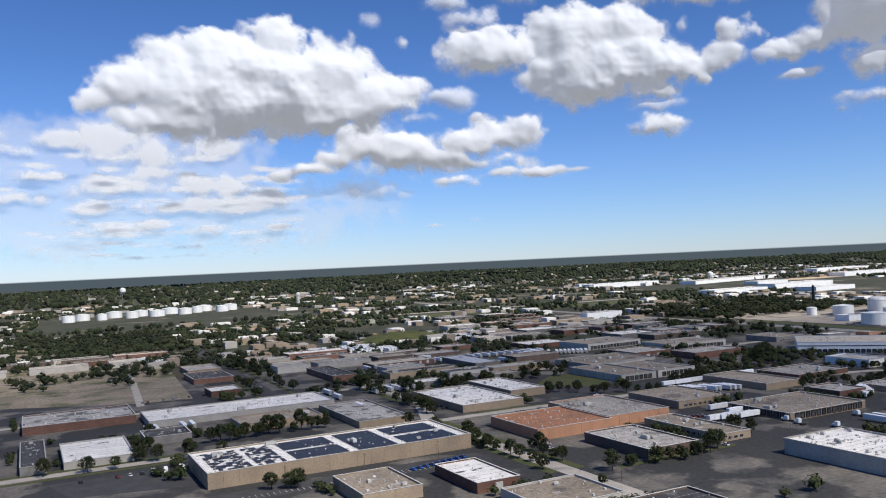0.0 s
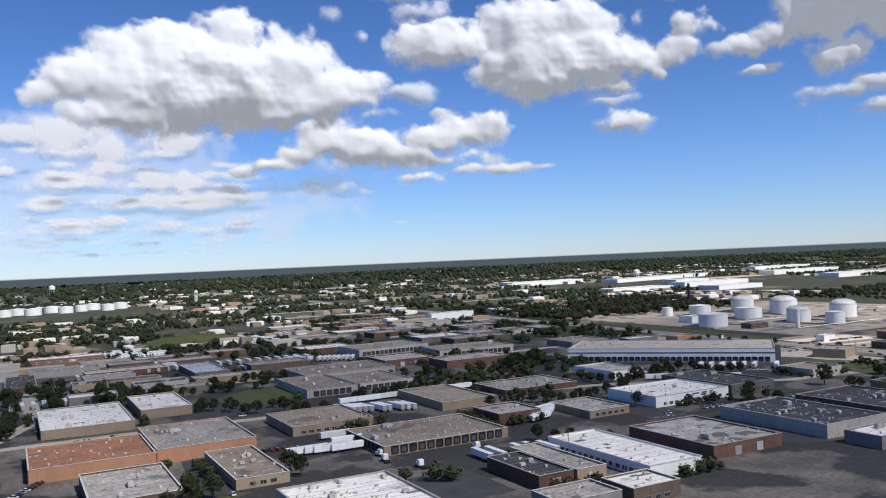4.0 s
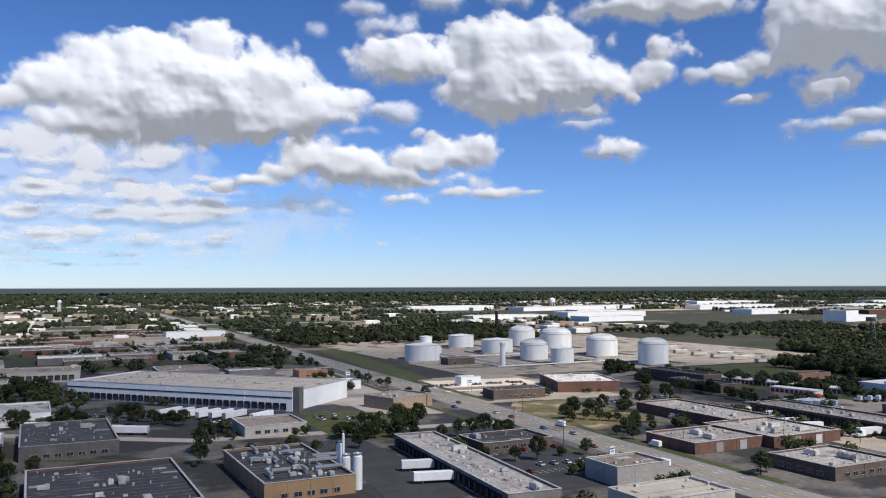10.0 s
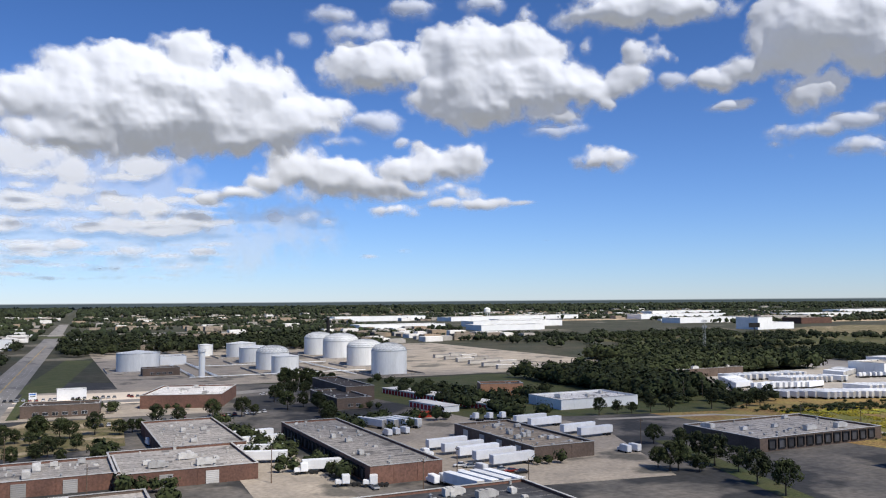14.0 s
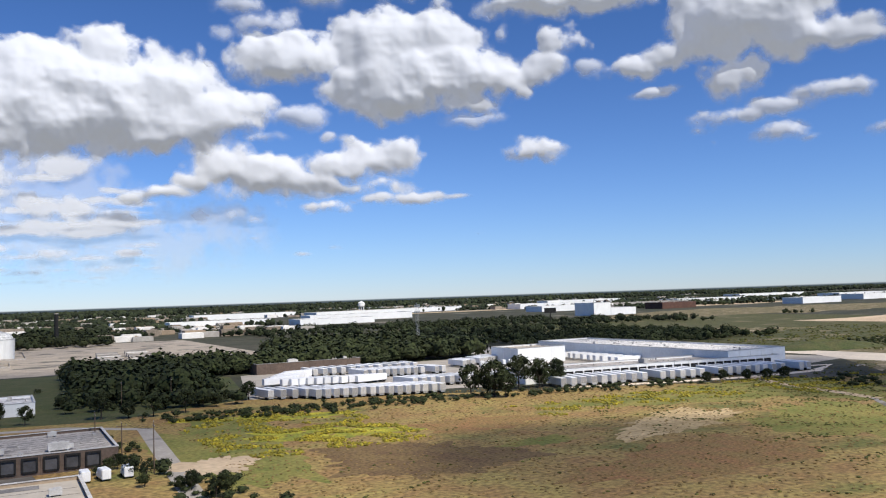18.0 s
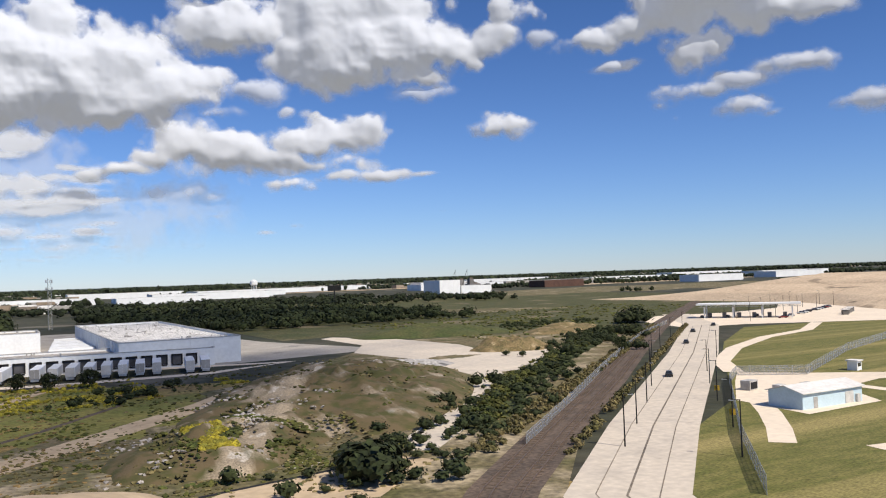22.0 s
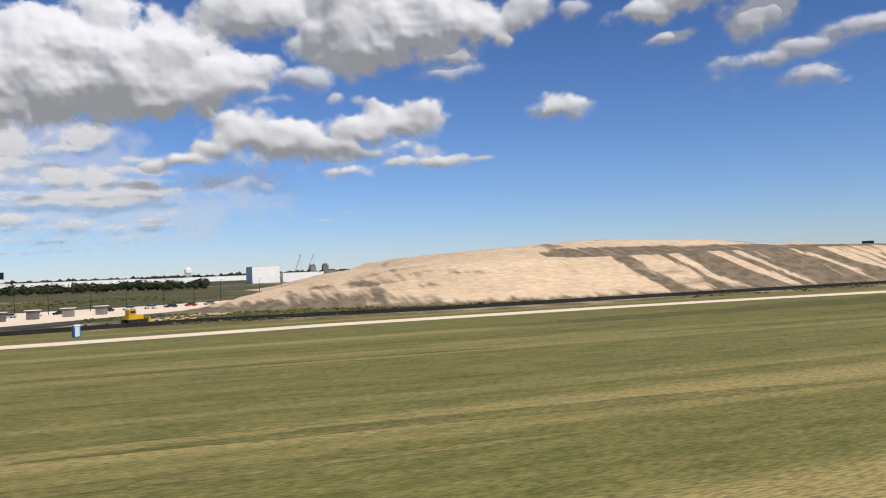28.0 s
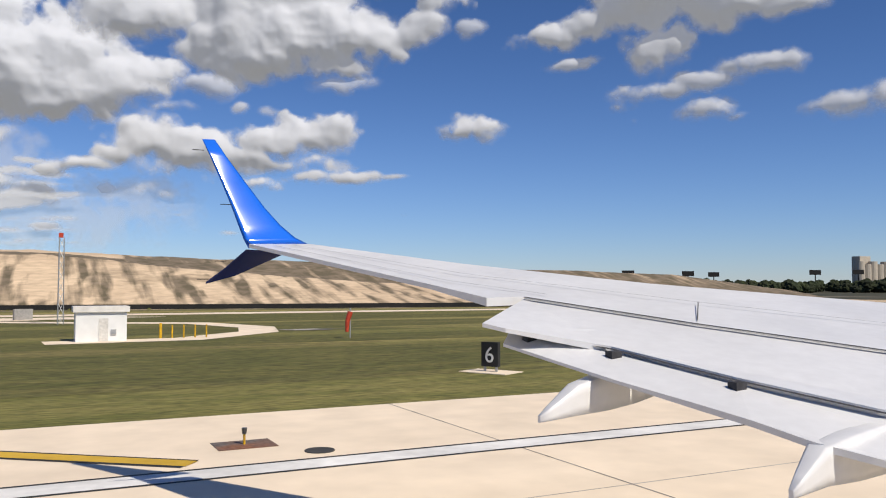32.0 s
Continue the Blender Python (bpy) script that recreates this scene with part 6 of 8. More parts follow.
# ---- railway ----
RUSTY = material("rusty_rail", (0.13, 0.09, 0.065), (0.09, 0.07, 0.055), 1, 0.6, 0.1, fine=0.2)
RAIL_LINE = [(1420, 16), (1469, 72), (1497, 99), (1545, 143), (1590, 186), (1700, 288), (1900, 460)]
strip("railway_bed", RAIL_LINE, 9, 0.1, SOIL, "dark ballast of a double-track railway", "railway")
for k in (-2.6, -1.2, 1.2, 2.6):
    pts = []
    for i, p in enumerate(RAIL_LINE):
        a, b = Vector(RAIL_LINE[max(i - 1, 0)]), Vector(RAIL_LINE[min(i + 1, len(RAIL_LINE) - 1)])
        d = (b - a).normalized()
        pts.append((p[0] - d.y * k, p[1] + d.x * k))
    bm = bmesh.new()
    for p, q in zip(pts, pts[1:]):
        d = (Vector(q) - Vector(p)).normalized() * 0.08
        v = [bm.verts.new((x, y, z)) for x, y in ((p[0] - d.y, p[1] + d.x), (p[0] + d.y, p[1] - d.x), (q[0] + d.y, q[1] - d.x), (q[0] - d.y, q[1] + d.x)) for z in (0.1, 0.28)]
        for f in ((0, 2, 3, 1), (2, 4, 5, 3), (4, 6, 7, 5), (6, 0, 1, 7), (1, 3, 5, 7)):
            bm.faces.new([v[i] for i in f])
    tagged(part("rail", bm, RUSTY, None, "worn steel rail"), "", "rail", "", "structure")
sleeper = boxes((-1.3, 1.3, -0.12, 0.12, 0.1, 0.16))
sleeper = mesh_of(sleeper, "sleeper", WOOD)
ties = thing("sleepers", 1469, 72, 0, 0, "dark wooden railway sleepers on ballast", "sleepers")
for (ax, ay), (bx_, by_) in zip(RAIL_LINE[1:4], RAIL_LINE[2:5]):
    d = Vector((bx_ - ax, by_ - ay))
    for i in range(int(d.length / 1.6)):
        c = Vector((ax, ay)) + d * (i * 1.6 / d.length)
        for k in (-1.9, 1.9):
            o = part("sleeper", sleeper, None, ties)
            u = d.normalized()
            o.matrix_basis = pose(c.x - u.y * k - 1469, c.y + u.x * k - 72, 0, 0, 0, math.degrees(math.atan2(u.y, u.x)) - 90)

# shrubs along the railway and the meadow's edge
shrubs = []
for (ax, ay), (bx_, by_), n, spread in (((1480, 108), (1640, 262), 140, 4), ((1452, 84), (1490, 112), 70, 6), ((1198, 279), (1300, 262), 200, 6), ((1300, 262), (1400, 238), 90, 4), ((1172, 250), (1190, 130), 90, 4), ((1430, 190), (1460, 210), 30, 5), ((1100, 130), (1150, 120), 25, 6), ((1660, 285), (1560, 190), 90, 5), ((1690, 342), (1614, 319), 110, 8), ((1665, 272), (1600, 222), 120, 5), ((1500, 118), (1560, 178), 60, 4)):
    for i in range(n):
        u = rng.random()
        x, y = ax + (bx_ - ax) * u + rng.gauss(0, spread), ay + (by_ - ay) * u + rng.gauss(0, spread)
        s = rng.uniform(0.6, 1.7)
        shrubs.append((x, y, s, s * rng.uniform(1.0, 1.6)))
brush = []
for i in range(900):
    u, k = rng.random(), rng.choice((-9.2, -9.2, -21, -22.5, -24))
    x, y = 1492 + 210 * u, 74.5 + 186 * u
    k += rng.uniform(-0.7, 0.7)
    s = rng.uniform(0.35, 0.9)
    brush.append((x + 0.663 * k, y - 0.749 * k, s, s * 1.7))
grove("roadside_brush", brush, "tall dry brush between railway and road", BRUSH, 30, 58)
grove("shrubs", shrubs, "dark green shrubs and brush along banks", LEAF, 70, 57)
tree(1458, 86, 0.55, 1)
tree(1463, 92, 0.5, 3)
tree(1590, 190, 0.5, 2)
grove("woods", far_spots(520, 1480, 1680, 430, 640, 15, -0.25, 2.4, 4.4), "belt of dark green trees beyond a dusty lot", LEAF, 70, 59)
grove("woods", far_spots(380, 1500, 2100, 640, 1000, 16, 0.12, 2, 4), "dark scattered trees on waste ground", LEAF, 44, 60)

thicket = []
for cx_, cy_, n, spread, low, high in ((1695, 303, 16, 4.5, 2.2, 4.4), (1457.5, 87, 16, 2.4, 1.8, 3.4), (1518, 153, 4, 1.5, 1.2, 2.2), (1494, 133, 3, 1.2, 1.2, 2.0), (1574, 198, 3, 1.4, 1.2, 2.0), (1599, 197, 4, 1.8, 1.3, 2.2), (1645, 250, 14, 6.0, 1.2, 2.6), (1612, 238, 8, 5.0, 1.0, 2.0)):
    for _ in range(n):
        k = rng.uniform(low, high)
        thicket.append((cx_ + rng.gauss(0, spread), cy_ + rng.gauss(0, spread), k, k * rng.uniform(1.4, 1.9)))
grove("thickets", thicket, "dark green bushes on waste ground beside a railway", LEAF, 110, 62)
band = []
for i in range(420):
    u = rng.random()
    x, y = float(np.interp(u, (0, 0.3, 0.5, 1), (1490, 1523, 1552, 1640))), float(np.interp(u, (0, 0.3, 0.5, 1), (113, 153, 181, 260)))
    k = rng.uniform(0.5, 1.2)
    band.append((x + rng.uniform(-4.5, 4.5) * 0.7, y - rng.uniform(-4.5, 4.5) * 0.7, k, k * rng.uniform(1.0, 1.5)))
strip("brush_verge", [(1486, 108), (1523, 152), (1552, 180), (1640, 259)], 11, 0.048, VERGE, "rank green verge beside a railway", "grass")
grove("verge_brush", band, "low rank green brush beside a railway", WEEDS, 44, 63)

# ---- airfield buildings ----
SIDING = material("pale_blue_siding", (0.5, 0.62, 0.68), (0.46, 0.58, 0.64), 3, 0.6, 0.03, fine=0.06)


def gabled_shed(x, y, w, d, h, rise, turn, wall, roof, label):
    s = thing("equipment_shed", x, y, 0, turn, label, "shed")
    bm = bmesh.new()
    a = [bm.verts.new(p) for p in ((-w / 2, -d / 2, 0), (-w / 2, d / 2, 0), (-w / 2, d / 2, h), (-w / 2, 0, h + rise), (-w / 2, -d / 2, h))]
    b = [bm.verts.new((-v.co.x, v.co.y, v.co.z)) for v in a]
    bm.faces.new(a)
    bm.faces.new(b[::-1])
    for i in (1, 4):
        bm.faces.new((a[i], b[i], b[(i + 1) % 5], a[(i + 1) % 5]))
    part("wall", bm, wall, s)
    bm = bmesh.new()
    for sgn in (-1, 1):
        v = [bm.verts.new(p) for p in ((-w / 2 - 0.4, sgn * (d / 2 + 0.5), h - 0.1), (w / 2 + 0.4, sgn * (d / 2 + 0.5), h - 0.1), (w / 2 + 0.4, 0, h + rise + 0.06), (-w / 2 - 0.4, 0, h + rise + 0.06))]
        u = [bm.verts.new(p.co + Vector((0, 0, 0.14))) for p in v]
        for f in ((v[0], v[1], v[2], v[3]), (u[3], u[2], u[1], u[0]), (v[0], u[0], u[1], v[1]), (v[1], u[1], u[2], v[2]), (v[3], u[3], u[0], v[0])):
            bm.faces.new(f)
    part("roof", bm, roof, s)
    part("door", boxes((-w / 2 + 3.0, -w / 2 + 4.1, -d / 2 - 0.06, -d / 2 - 0.003, 0, 2.1)), UNITM, s)
    part("door", boxes((w / 2 - 5.0, w / 2 - 2.6, -d / 2 - 0.06, -d / 2 - 0.003, 0, 2.3)), UNITM, s)
    part("cabinet", boxes((w / 2 - 2.0, w / 2 - 1.2, -d / 2 - 0.5, -d / 2 - 0.003, 0, 1.6)), UNITM, s)
    return s


gabled_shed(1551, 90, 17, 7.5, 3.0, 1.0, 0, SIDING, WHITE, "long pale blue shed with a white gabled roof")
sheet("gravel_pad", [(1540, 83), (1562, 84), (1570, 96), (1580, 101), (1590, 103), (1605, 97), (1614, 109), (1601, 109), (1589, 119), (1577, 132), (1564, 121), (1543, 102)], 0.05, CONCRETE, "pale gravel pad round a shed", "pavement")
for ax, ay, s in ((1558, 104, 1.2), (1563, 101, 1.4), (1569, 99, 1.0), (1556, 110, 1.6), (1565, 93, 0.9)):
    c = thing("air_conditioner", ax, ay, 0, 10, "grey air-conditioning cabinet on a gravel pad", "cabinet", "cabinets")
    part("body", boxes((-s, s, -s * 0.7, s * 0.7, 0.1, s * 1.3)), UNITM, c)
    part("grille", boxes((-s * 0.8, s * 0.8, -s * 0.72, -s * 0.705, 0.3, s * 1.1)), RUBBER, c)
booth = thing("guard_booth", 1600, 116, 0, 10, "small white guard booth in mown grass", "booth")
part("wall", boxes((-1.2, 1.2, -1.2, 1.2, 0, 2.3)), WHITEW, booth)
part("window", boxes((-0.8, 0.8, -1.25, -1.203, 1.0, 1.9)), GLASSM, booth)
part("roof", boxes((-1.5, 1.5, -1.5, 1.5, 2.3, 2.55)), WHITE, booth)
strip("perimeter_road", [(1596, 104), (1612, 103), (1642, 101), (1680, 108), (1725, 126), (1755, 141), (1785, 149), (1815, 150), (1862, 155), (1925, 154), (1965, 151), (2042, 141), (2250, 138)], 8.5, 0.075, CONCRETE, "pale unpaved airport perimeter road", "road")
strip("perimeter_road", [(1728, 134), (1750, 149), (1766, 160), (1782, 174)], 11, 0.065, CONCRETE, "pale unpaved access lane", "road")
strip("access_road", [(1577, 133), (1593, 152), (1625, 176), (1665, 197), (1702, 208), (1740, 232)], 5, 0.06, CONCRETE, "pale narrow access road along a fence", "road")
strip("dark_road", [(1700, 160), (1745, 178), (1790, 205), (1830, 235), (1870, 285)], 8, 0.05, ASPHALT, "dark asphalt lane below a toll plaza", "road")
BARRED = material("weathered_boards", (0.5, 0.44, 0.35), (0.36, 0.32, 0.26), 1.5, 0.8, 0.1, fine=0.25)
for i in range(7):
    b = thing("barricade", 1619 + i * 4.4, 95.6 + 0.35 * i, 0, 4 + 3 * math.sin(i * 2.1), "low weathered barricade beside an airport road", "barricade", "barricades")
    for k in (-1.3, 0.0, 1.3):
        part("leg", boxes((k - 0.06, k + 0.06, -0.35, 0.35, 0, 0.09), (k - 0.05, k + 0.05, -0.05, 0.05, 0.09, 0.85)), BARRED, b)
    for z in (0.3, 0.66):
        part("board", boxes((-1.6, 1.6, -0.09, -0.053, z, z + 0.2)), BARRED, b)
# toll plaza canopy
plaza = thing("toll_canopy", 1756, 284, 0, -52, "white flat canopy of a toll plaza on columns", "canopy")
part("roof", boxes((-25, 25, -7, 7, 7.0, 7.45)), WHITEW, plaza)
part("fascia", boxes((-25.1, 25.1, -7.25, -7.003, 6.8, 7.6)), WHITEW, plaza)
for i in range(20):
    part("truss", tubes(((-24 + i * 2.5, -5.5, 6.98), (-22.75 + i * 2.5, -5.5, 5.9), 0.09), ((-22.75 + i * 2.5, -5.5, 5.9), (-21.5 + i * 2.5, -5.5, 6.98), 0.09), n=5), STEEL, plaza)
part("lower_chord", boxes((-24, 25, -5.62, -5.38, 5.75, 5.9)), STEEL, plaza)
for i in range(4):
    for s in (-5.5, 5.0):
        part("column", boxes((-21 + i * 14 - 0.35, -21 + i * 14 + 0.35, s - 0.35, s + 0.35, 0, 5.75 if s < 0 else 7.0)), WHITEW, plaza)
for i in range(6):
    part("booth", boxes((-19 + i * 7.3 - 0.9, -19 + i * 7.3 + 0.9, -2, 2, 0, 2.6)), GREY, plaza)
sheet("toll_pavement", [(1684, 256), (1715, 250), (1738, 236), (1770, 216), (1800, 226), (1861, 282), (1945, 380), (1922, 400), (1840, 335), (1790, 325), (1740, 335), (1700, 300)], 0.055, CONCRETE, "pale concrete apron of a toll plaza", "pavement")
for i in range(14):
    light_pole(1732 + i * 12, 262 + i * 5 + (i % 3) * 14, 9, rng.uniform(0, 360))
car_row(1752, 262, 1870, 318, 18, 60, 0.35)
for bx_, by_ in ((1794, 256), (1802, 261), (1811, 266), (1820, 271)):
    c = thing("toll_gantry_booth", bx_, by_, 0, -30, "small dark roadside booth on pale concrete", "booth", "roadside booths")
    part("wall", boxes((-1.4, 1.4, -1, 1, 0, 2.6)), GREY, c)
    part("roof", boxes((-1.8, 1.8, -1.4, 1.4, 2.6, 2.8)), WHITE, c)
# far white hall, cranes, plant
building(2000, 1060, 34, 50, 20, 0, WHITEW, WHITE, label="tall white windowless hall")
building(2048, 1062, 52, 44, 11, 0, WHITEW, WHITE, label="low white annexe beside a tall white hall")
for tx_, ty_, th_, tw_ in ((2085, 1150, 20, 4), (2103, 1150, 21, 4), (2112, 1160, 13, 9)):
    tower = thing("grain_elevator", tx_, ty_, 0, 0, "dark grey concrete plant tower beyond a white hall", "tower", "plant towers")
    part("shaft", boxes((-tw_, tw_, -tw_, tw_, 0, th_)), GREY, tower)
    part("head", boxes((-tw_ * 0.7, tw_ * 0.7, -tw_ * 0.7, tw_ * 0.7, th_, th_ + 2)), BROWNW, tower)
for cx_, cy_, lean in ((2052, 1130, 12), (2066, 1120, 14)):
    crane = thing("mobile_crane", cx_, cy_, 0, 0, "thin dark crane boom raised beyond a white hall", "crane", "cranes")
    part("boom", tubes(((0, 0, 2), (lean, 0, 36), 0.45, 0.25), n=6), RUBBER, crane)
    part("carrier", boxes((-5, 5, -1.5, 1.5, 0, 3.5)), DARK, crane)
    part("cable", tubes(((lean, 0, 36), (lean + 0.4, 0, 16), 0.1), n=4), RUBBER, crane)
building(2050, 1980, 470, 60, 10, 12, WHITEW, TANROOF, label="very long low white warehouse beyond the woods")
building(1900, 1700, 120, 50, 8, 0, WHITEW, WHITE, label="long low white warehouse")
building(1640, 1300, 130, 60, 9, 0, WHITEW, WHITE, label="long low white warehouse")
building(2500, 1500, 240, 60, 10, 0, PALE, TANROOF)
building(2900, 1700, 260, 70, 10, 0, WHITEW, WHITE)
building(2350, 1250, 90, 50, 12, 0, BRICK, BROWN)
for fx, fy, fw, fd, fh in ((1480, 1420, 170, 50, 10), (1760, 1480, 210, 55, 11), (2240, 1440, 190, 60, 11), (2480, 1800, 300, 60, 12), (3300, 1500, 260, 70, 12), (2650, 1150, 120, 50, 12), (3000, 1250, 160, 60, 12), (3500, 2000, 320, 70, 13), (2850, 2200, 300, 60, 13), (1700, 2100, 260, 60, 12)):
    building(fx, fy, fw, fd, fh, 0, WHITEW, WHITE, label="long white distribution warehouse far beyond the trees")
blot("far_earthworks", 2250, 1820, 320, 50, 0.1, SANDY, "pale bare earthworks in the distance", 31, "ground")
blot("far_earthworks", 2700, 1350, 300, 60, 0.1, SANDY, "pale bare earthworks in the distance", 32, "ground")
blot("far_earthworks", 1700, 520, 90, 40, 0.08, SCRUB, "rough scrubby ground", 33, "ground")
OLIVE = material("rough_grassland", (0.052, 0.06, 0.018), (0.085, 0.078, 0.03), 16, 0.95, 0.6, fine=0.45, patch=(0.15, 0.125, 0.07), patch_size=40, patch_cut=0.6)
sheet("rough_grassland", [(1588, 240), (1640, 262), (1700, 310), (1790, 330), (1850, 345), (1930, 410), (2050, 560), (2100, 900), (1600, 900), (1580, 450), (1592, 340)], 0.03, OLIVE, "rough olive grassland with bare patches", "grass")
tufts("grass_tussocks", 1500, ((1590, 1700, 250, 420), (1650, 1850, 350, 500)), 66, 0.4, 1.3, "olive tussocks on rough grassland", WEEDS, 0.0, 0.5)
blot("far_field", 2300, 900, 420, 160, 0.06, SCRUB, "rough grassland", 34, "ground")

# ---- spoil hill ----
SPOIL = material("spoil_sand", (0.58, 0.45, 0.31), (0.5, 0.38, 0.26), 9, 0.95, 0.4, fine=0.18, patch=(0.3, 0.23, 0.155), patch_size=16, patch_cut=0.62, stretch=(0.35, 0.5, 2.2))
weedy(SPOIL)


def ease(x, *knots):
    xs, ys = zip(*knots)
    return float(np.interp(x, xs, ys))


def spoil_hill():
    """Two tiers: a steep sand face up to a weedy bench, and a broad upper heap set back behind it."""
    bm = bmesh.new()
    xs = np.arange(1836, 2332, 1.75)
    ys = [197, 200, 203, 206, 209, 212, 215, 218, 221, 224, 227, 230, 233, 236, 240, 245, 250, 255, 260, 266, 274, 290, 320, 360, 420, 480, 540, 560]
    rows = []
    for x in xs:
        front = ease(x, (1836, 0), (1851, 4.2), (1871, 7.4), (1894, 10.4), (1910, 12), (2090, 12.6), (2125, 9), (2170, 5.5), (2260, 2.5), (2330, 0))
        upper = ease(x, (1836, 0), (1851, 6.2), (1871, 9), (1894, 11.6), (1903, 14), (1922, 15.8), (1960, 17.6), (1981, 18.6), (2047, 17.3), (2069, 15.5), (2109, 13.8), (2135, 12.9), (2209, 10.7), (2285, 9), (2330, 4))
        base = ease(x, (1836, 246), (1870, 230), (1900, 213), (1935, 200), (2060, 197), (2120, 186), (2200, 160), (2330, 150)) - 197
        row = []
        for y in ys:
            k = ease(y, (197, 0), (231, 1), (240, 1.03))
            z = front * k if y <= 240 else front * 1.03 + (upper - front * 1.03) * ease(y, (240, 0), (264, 0.95), (290, 1.0), (420, 1.0), (560, 0))
            z *= ease(y, (420, 1), (560, 0))
            n = noise.fractal(Vector((x * 0.05, y * 0.05, 0)), 0.8, 2.0, 4)
            rill = 0.35 * noise.noise(Vector((x * 0.4 + y * 0.08, 4.0, 2.0))) if 199 < y < 232 else 0.0
            row.append(bm.verts.new((x + min(120.0, max(0.0, y - 205)) * 0.6 * max(0.0, 1 - (x - 1836) / 200), y + base + 2.5 * n + 1.5 * rill, max(0.0, z * (1 + 0.04 * n) + rill) if 197 < y < 560 else 0.0)))
        rows.append(row)
    for a, b in zip(rows, rows[1:]):
        for i in range(len(ys) - 1):
            bm.faces.new((a[i], b[i], b[i + 1], a[i + 1])).smooth = True
    marks = []
    for i, v in enumerate(bm.verts):
        x, y = xs[i // len(ys)], ys[i % len(ys)]
        wander = 3.0 * noise.noise(Vector((x * 0.11, y * 0.09, 3.0)))
        mark = 0.0
        if y < 233:
            lean = x + 5 * ((y - 197) / 35 - 0.5) + wander
            for mid, half in ((1978, 4.0), (1996, 1.5), (2011, 7.0), (2026, 2.0), (2043, 12.0), (2063, 5.0)):
                mark = max(mark, 0.8 * max(0.0, min(1.0, (half + 1.2 - abs(lean - mid)) / 2.0)))
            if lean > 2072:
                mark = max(mark, 0.3 + 0.75 * noise.noise(Vector((lean * 0.42, y * 0.03, 6.0))))
            mark = max(mark, (1.0 if x < 1890 else 0.75) * max(0.0, 1 - (y - 197) / (24 if x < 1890 else 5)))
            if x < 1925:
                mark = max(mark, 0.5 * max(0.0, 1 - abs(x - 1893) / 30) + 0.45 * noise.noise(Vector((x * 0.05, y * 0.5, 8.0))))
        elif y < 251:
            mark = 0.72 if x > 1952 + wander * 4 else 0.0
        elif x > 2110 + wander * 5:
            mark = 0.62
        elif noise.noise(Vector((x * 0.06, y * 0.06, 9.0))) > 0.45:
            mark = 0.4
        marks.append(mark)
    hill = part("spoil_hill", bm, SPOIL, None, "broad sandy spoil hill with a dark rilled soil face")
    tagged(hill, "", "hill", "", "structure")
    hill.data.attributes.new("weedy", "FLOAT", "POINT").data.foreach_set("value", marks)


spoil_hill()
strip("haul_road", [(1826, 200), (1848, 232), (1880, 280), (1920, 335), (2000, 440)], 14, 0.07, SANDY, "pale sandy haul road beside a spoil hill", "track")
sheet("hill_skirt", [(1800, 184), (1900, 172), (2060, 168), (2300, 146), (2330, 190), (2120, 200), (1945, 206), (1910, 224), (1880, 246), (1850, 264), (1826, 240)], 0.04, SCRUB, "scrubby ground below a spoil hill", "ground")
sheet("hill_verge", [(1806, 188), (1842, 196), (1880, 188), (1925, 187), (1928, 198), (1898, 214), (1870, 233), (1850, 246), (1838, 216)], 0.05, VERGE, "rank green verge below a spoil hill", "grass")
tufts("hill_weeds", 2400, ((1815, 1880, 190, 240), (1845, 1900, 190, 226), (1835, 1960, 186, 206), (1960, 2200, 170, 200)), 68, 0.25, 0.8, "weeds along the foot of a spoil hill", WEEDS, -0.1, 0.5)
silt = thing("silt_fence", 1802, 184, 0, 0, "low black silt fence along the foot of a spoil hill", "fence")
line = [(1802, 184), (1840, 192), (1900, 184), (2000, 183), (2060, 182), (2130, 168), (2230, 150)]
for i, (a, b) in enumerate(zip(line, line[1:])):
    d = Vector((b[0] - a[0], b[1] - a[1]))
    o = part("panel", boxes((0, d.length, -0.05, 0.05, 0, 1.0)), RUBBER, silt)
    o.matrix_basis = pose(a[0] - 1802, a[1] - 184, 0, 0, 0, math.degrees(math.atan2(d.y, d.x)))
potty = thing("portable_toilet", 1817, 166, 0, 20, "blue portable toilet with a white roof beside a dirt road", "portable toilet")
part("cabin", boxes((-0.6, 0.6, -0.6, 0.6, 0.1, 2.1)), CAR_PAINTS[4], potty)
part("roof", boxes((-0.62, 0.62, -0.62, 0.62, 2.1, 2.35)), WHITEW, potty)
part("door", boxes((-0.4, 0.4, -0.64, -0.603, 0.2, 2.0)), SIDING, potty)
DOZER = material("machine_yellow", (0.6, 0.36, 0.02), None, 2, 0.5, 0.03)
dozer = thing("bulldozer", 1828, 204, 0, -60, "yellow bulldozer on bare soil", "bulldozer")
bm = boxes((-1.2, 1.2, -2.2, 1.6, 1.0, 2.1), (-0.9, 0.9, -1.9, 0.0, 2.1, 3.3))
bmesh.ops.bevel(bm, geom=bm.edges[:], offset=0.1, segments=2, affect="EDGES")
part("body", bm, DOZER, dozer)
part("blade", boxes((-1.9, 1.9, 2.6, 2.9, 0.2, 1.5)), DOZER, dozer)
for s in (-1.4, 1.4):
    part("track", boxes((s - 0.35, s + 0.35, -2.4, 2.2, 0, 1.0)), RUBBER, dozer)
part("cab_glass", boxes((-0.92, 0.92, -1.6, -0.3, 2.5, 3.1)), GLASSM, dozer)

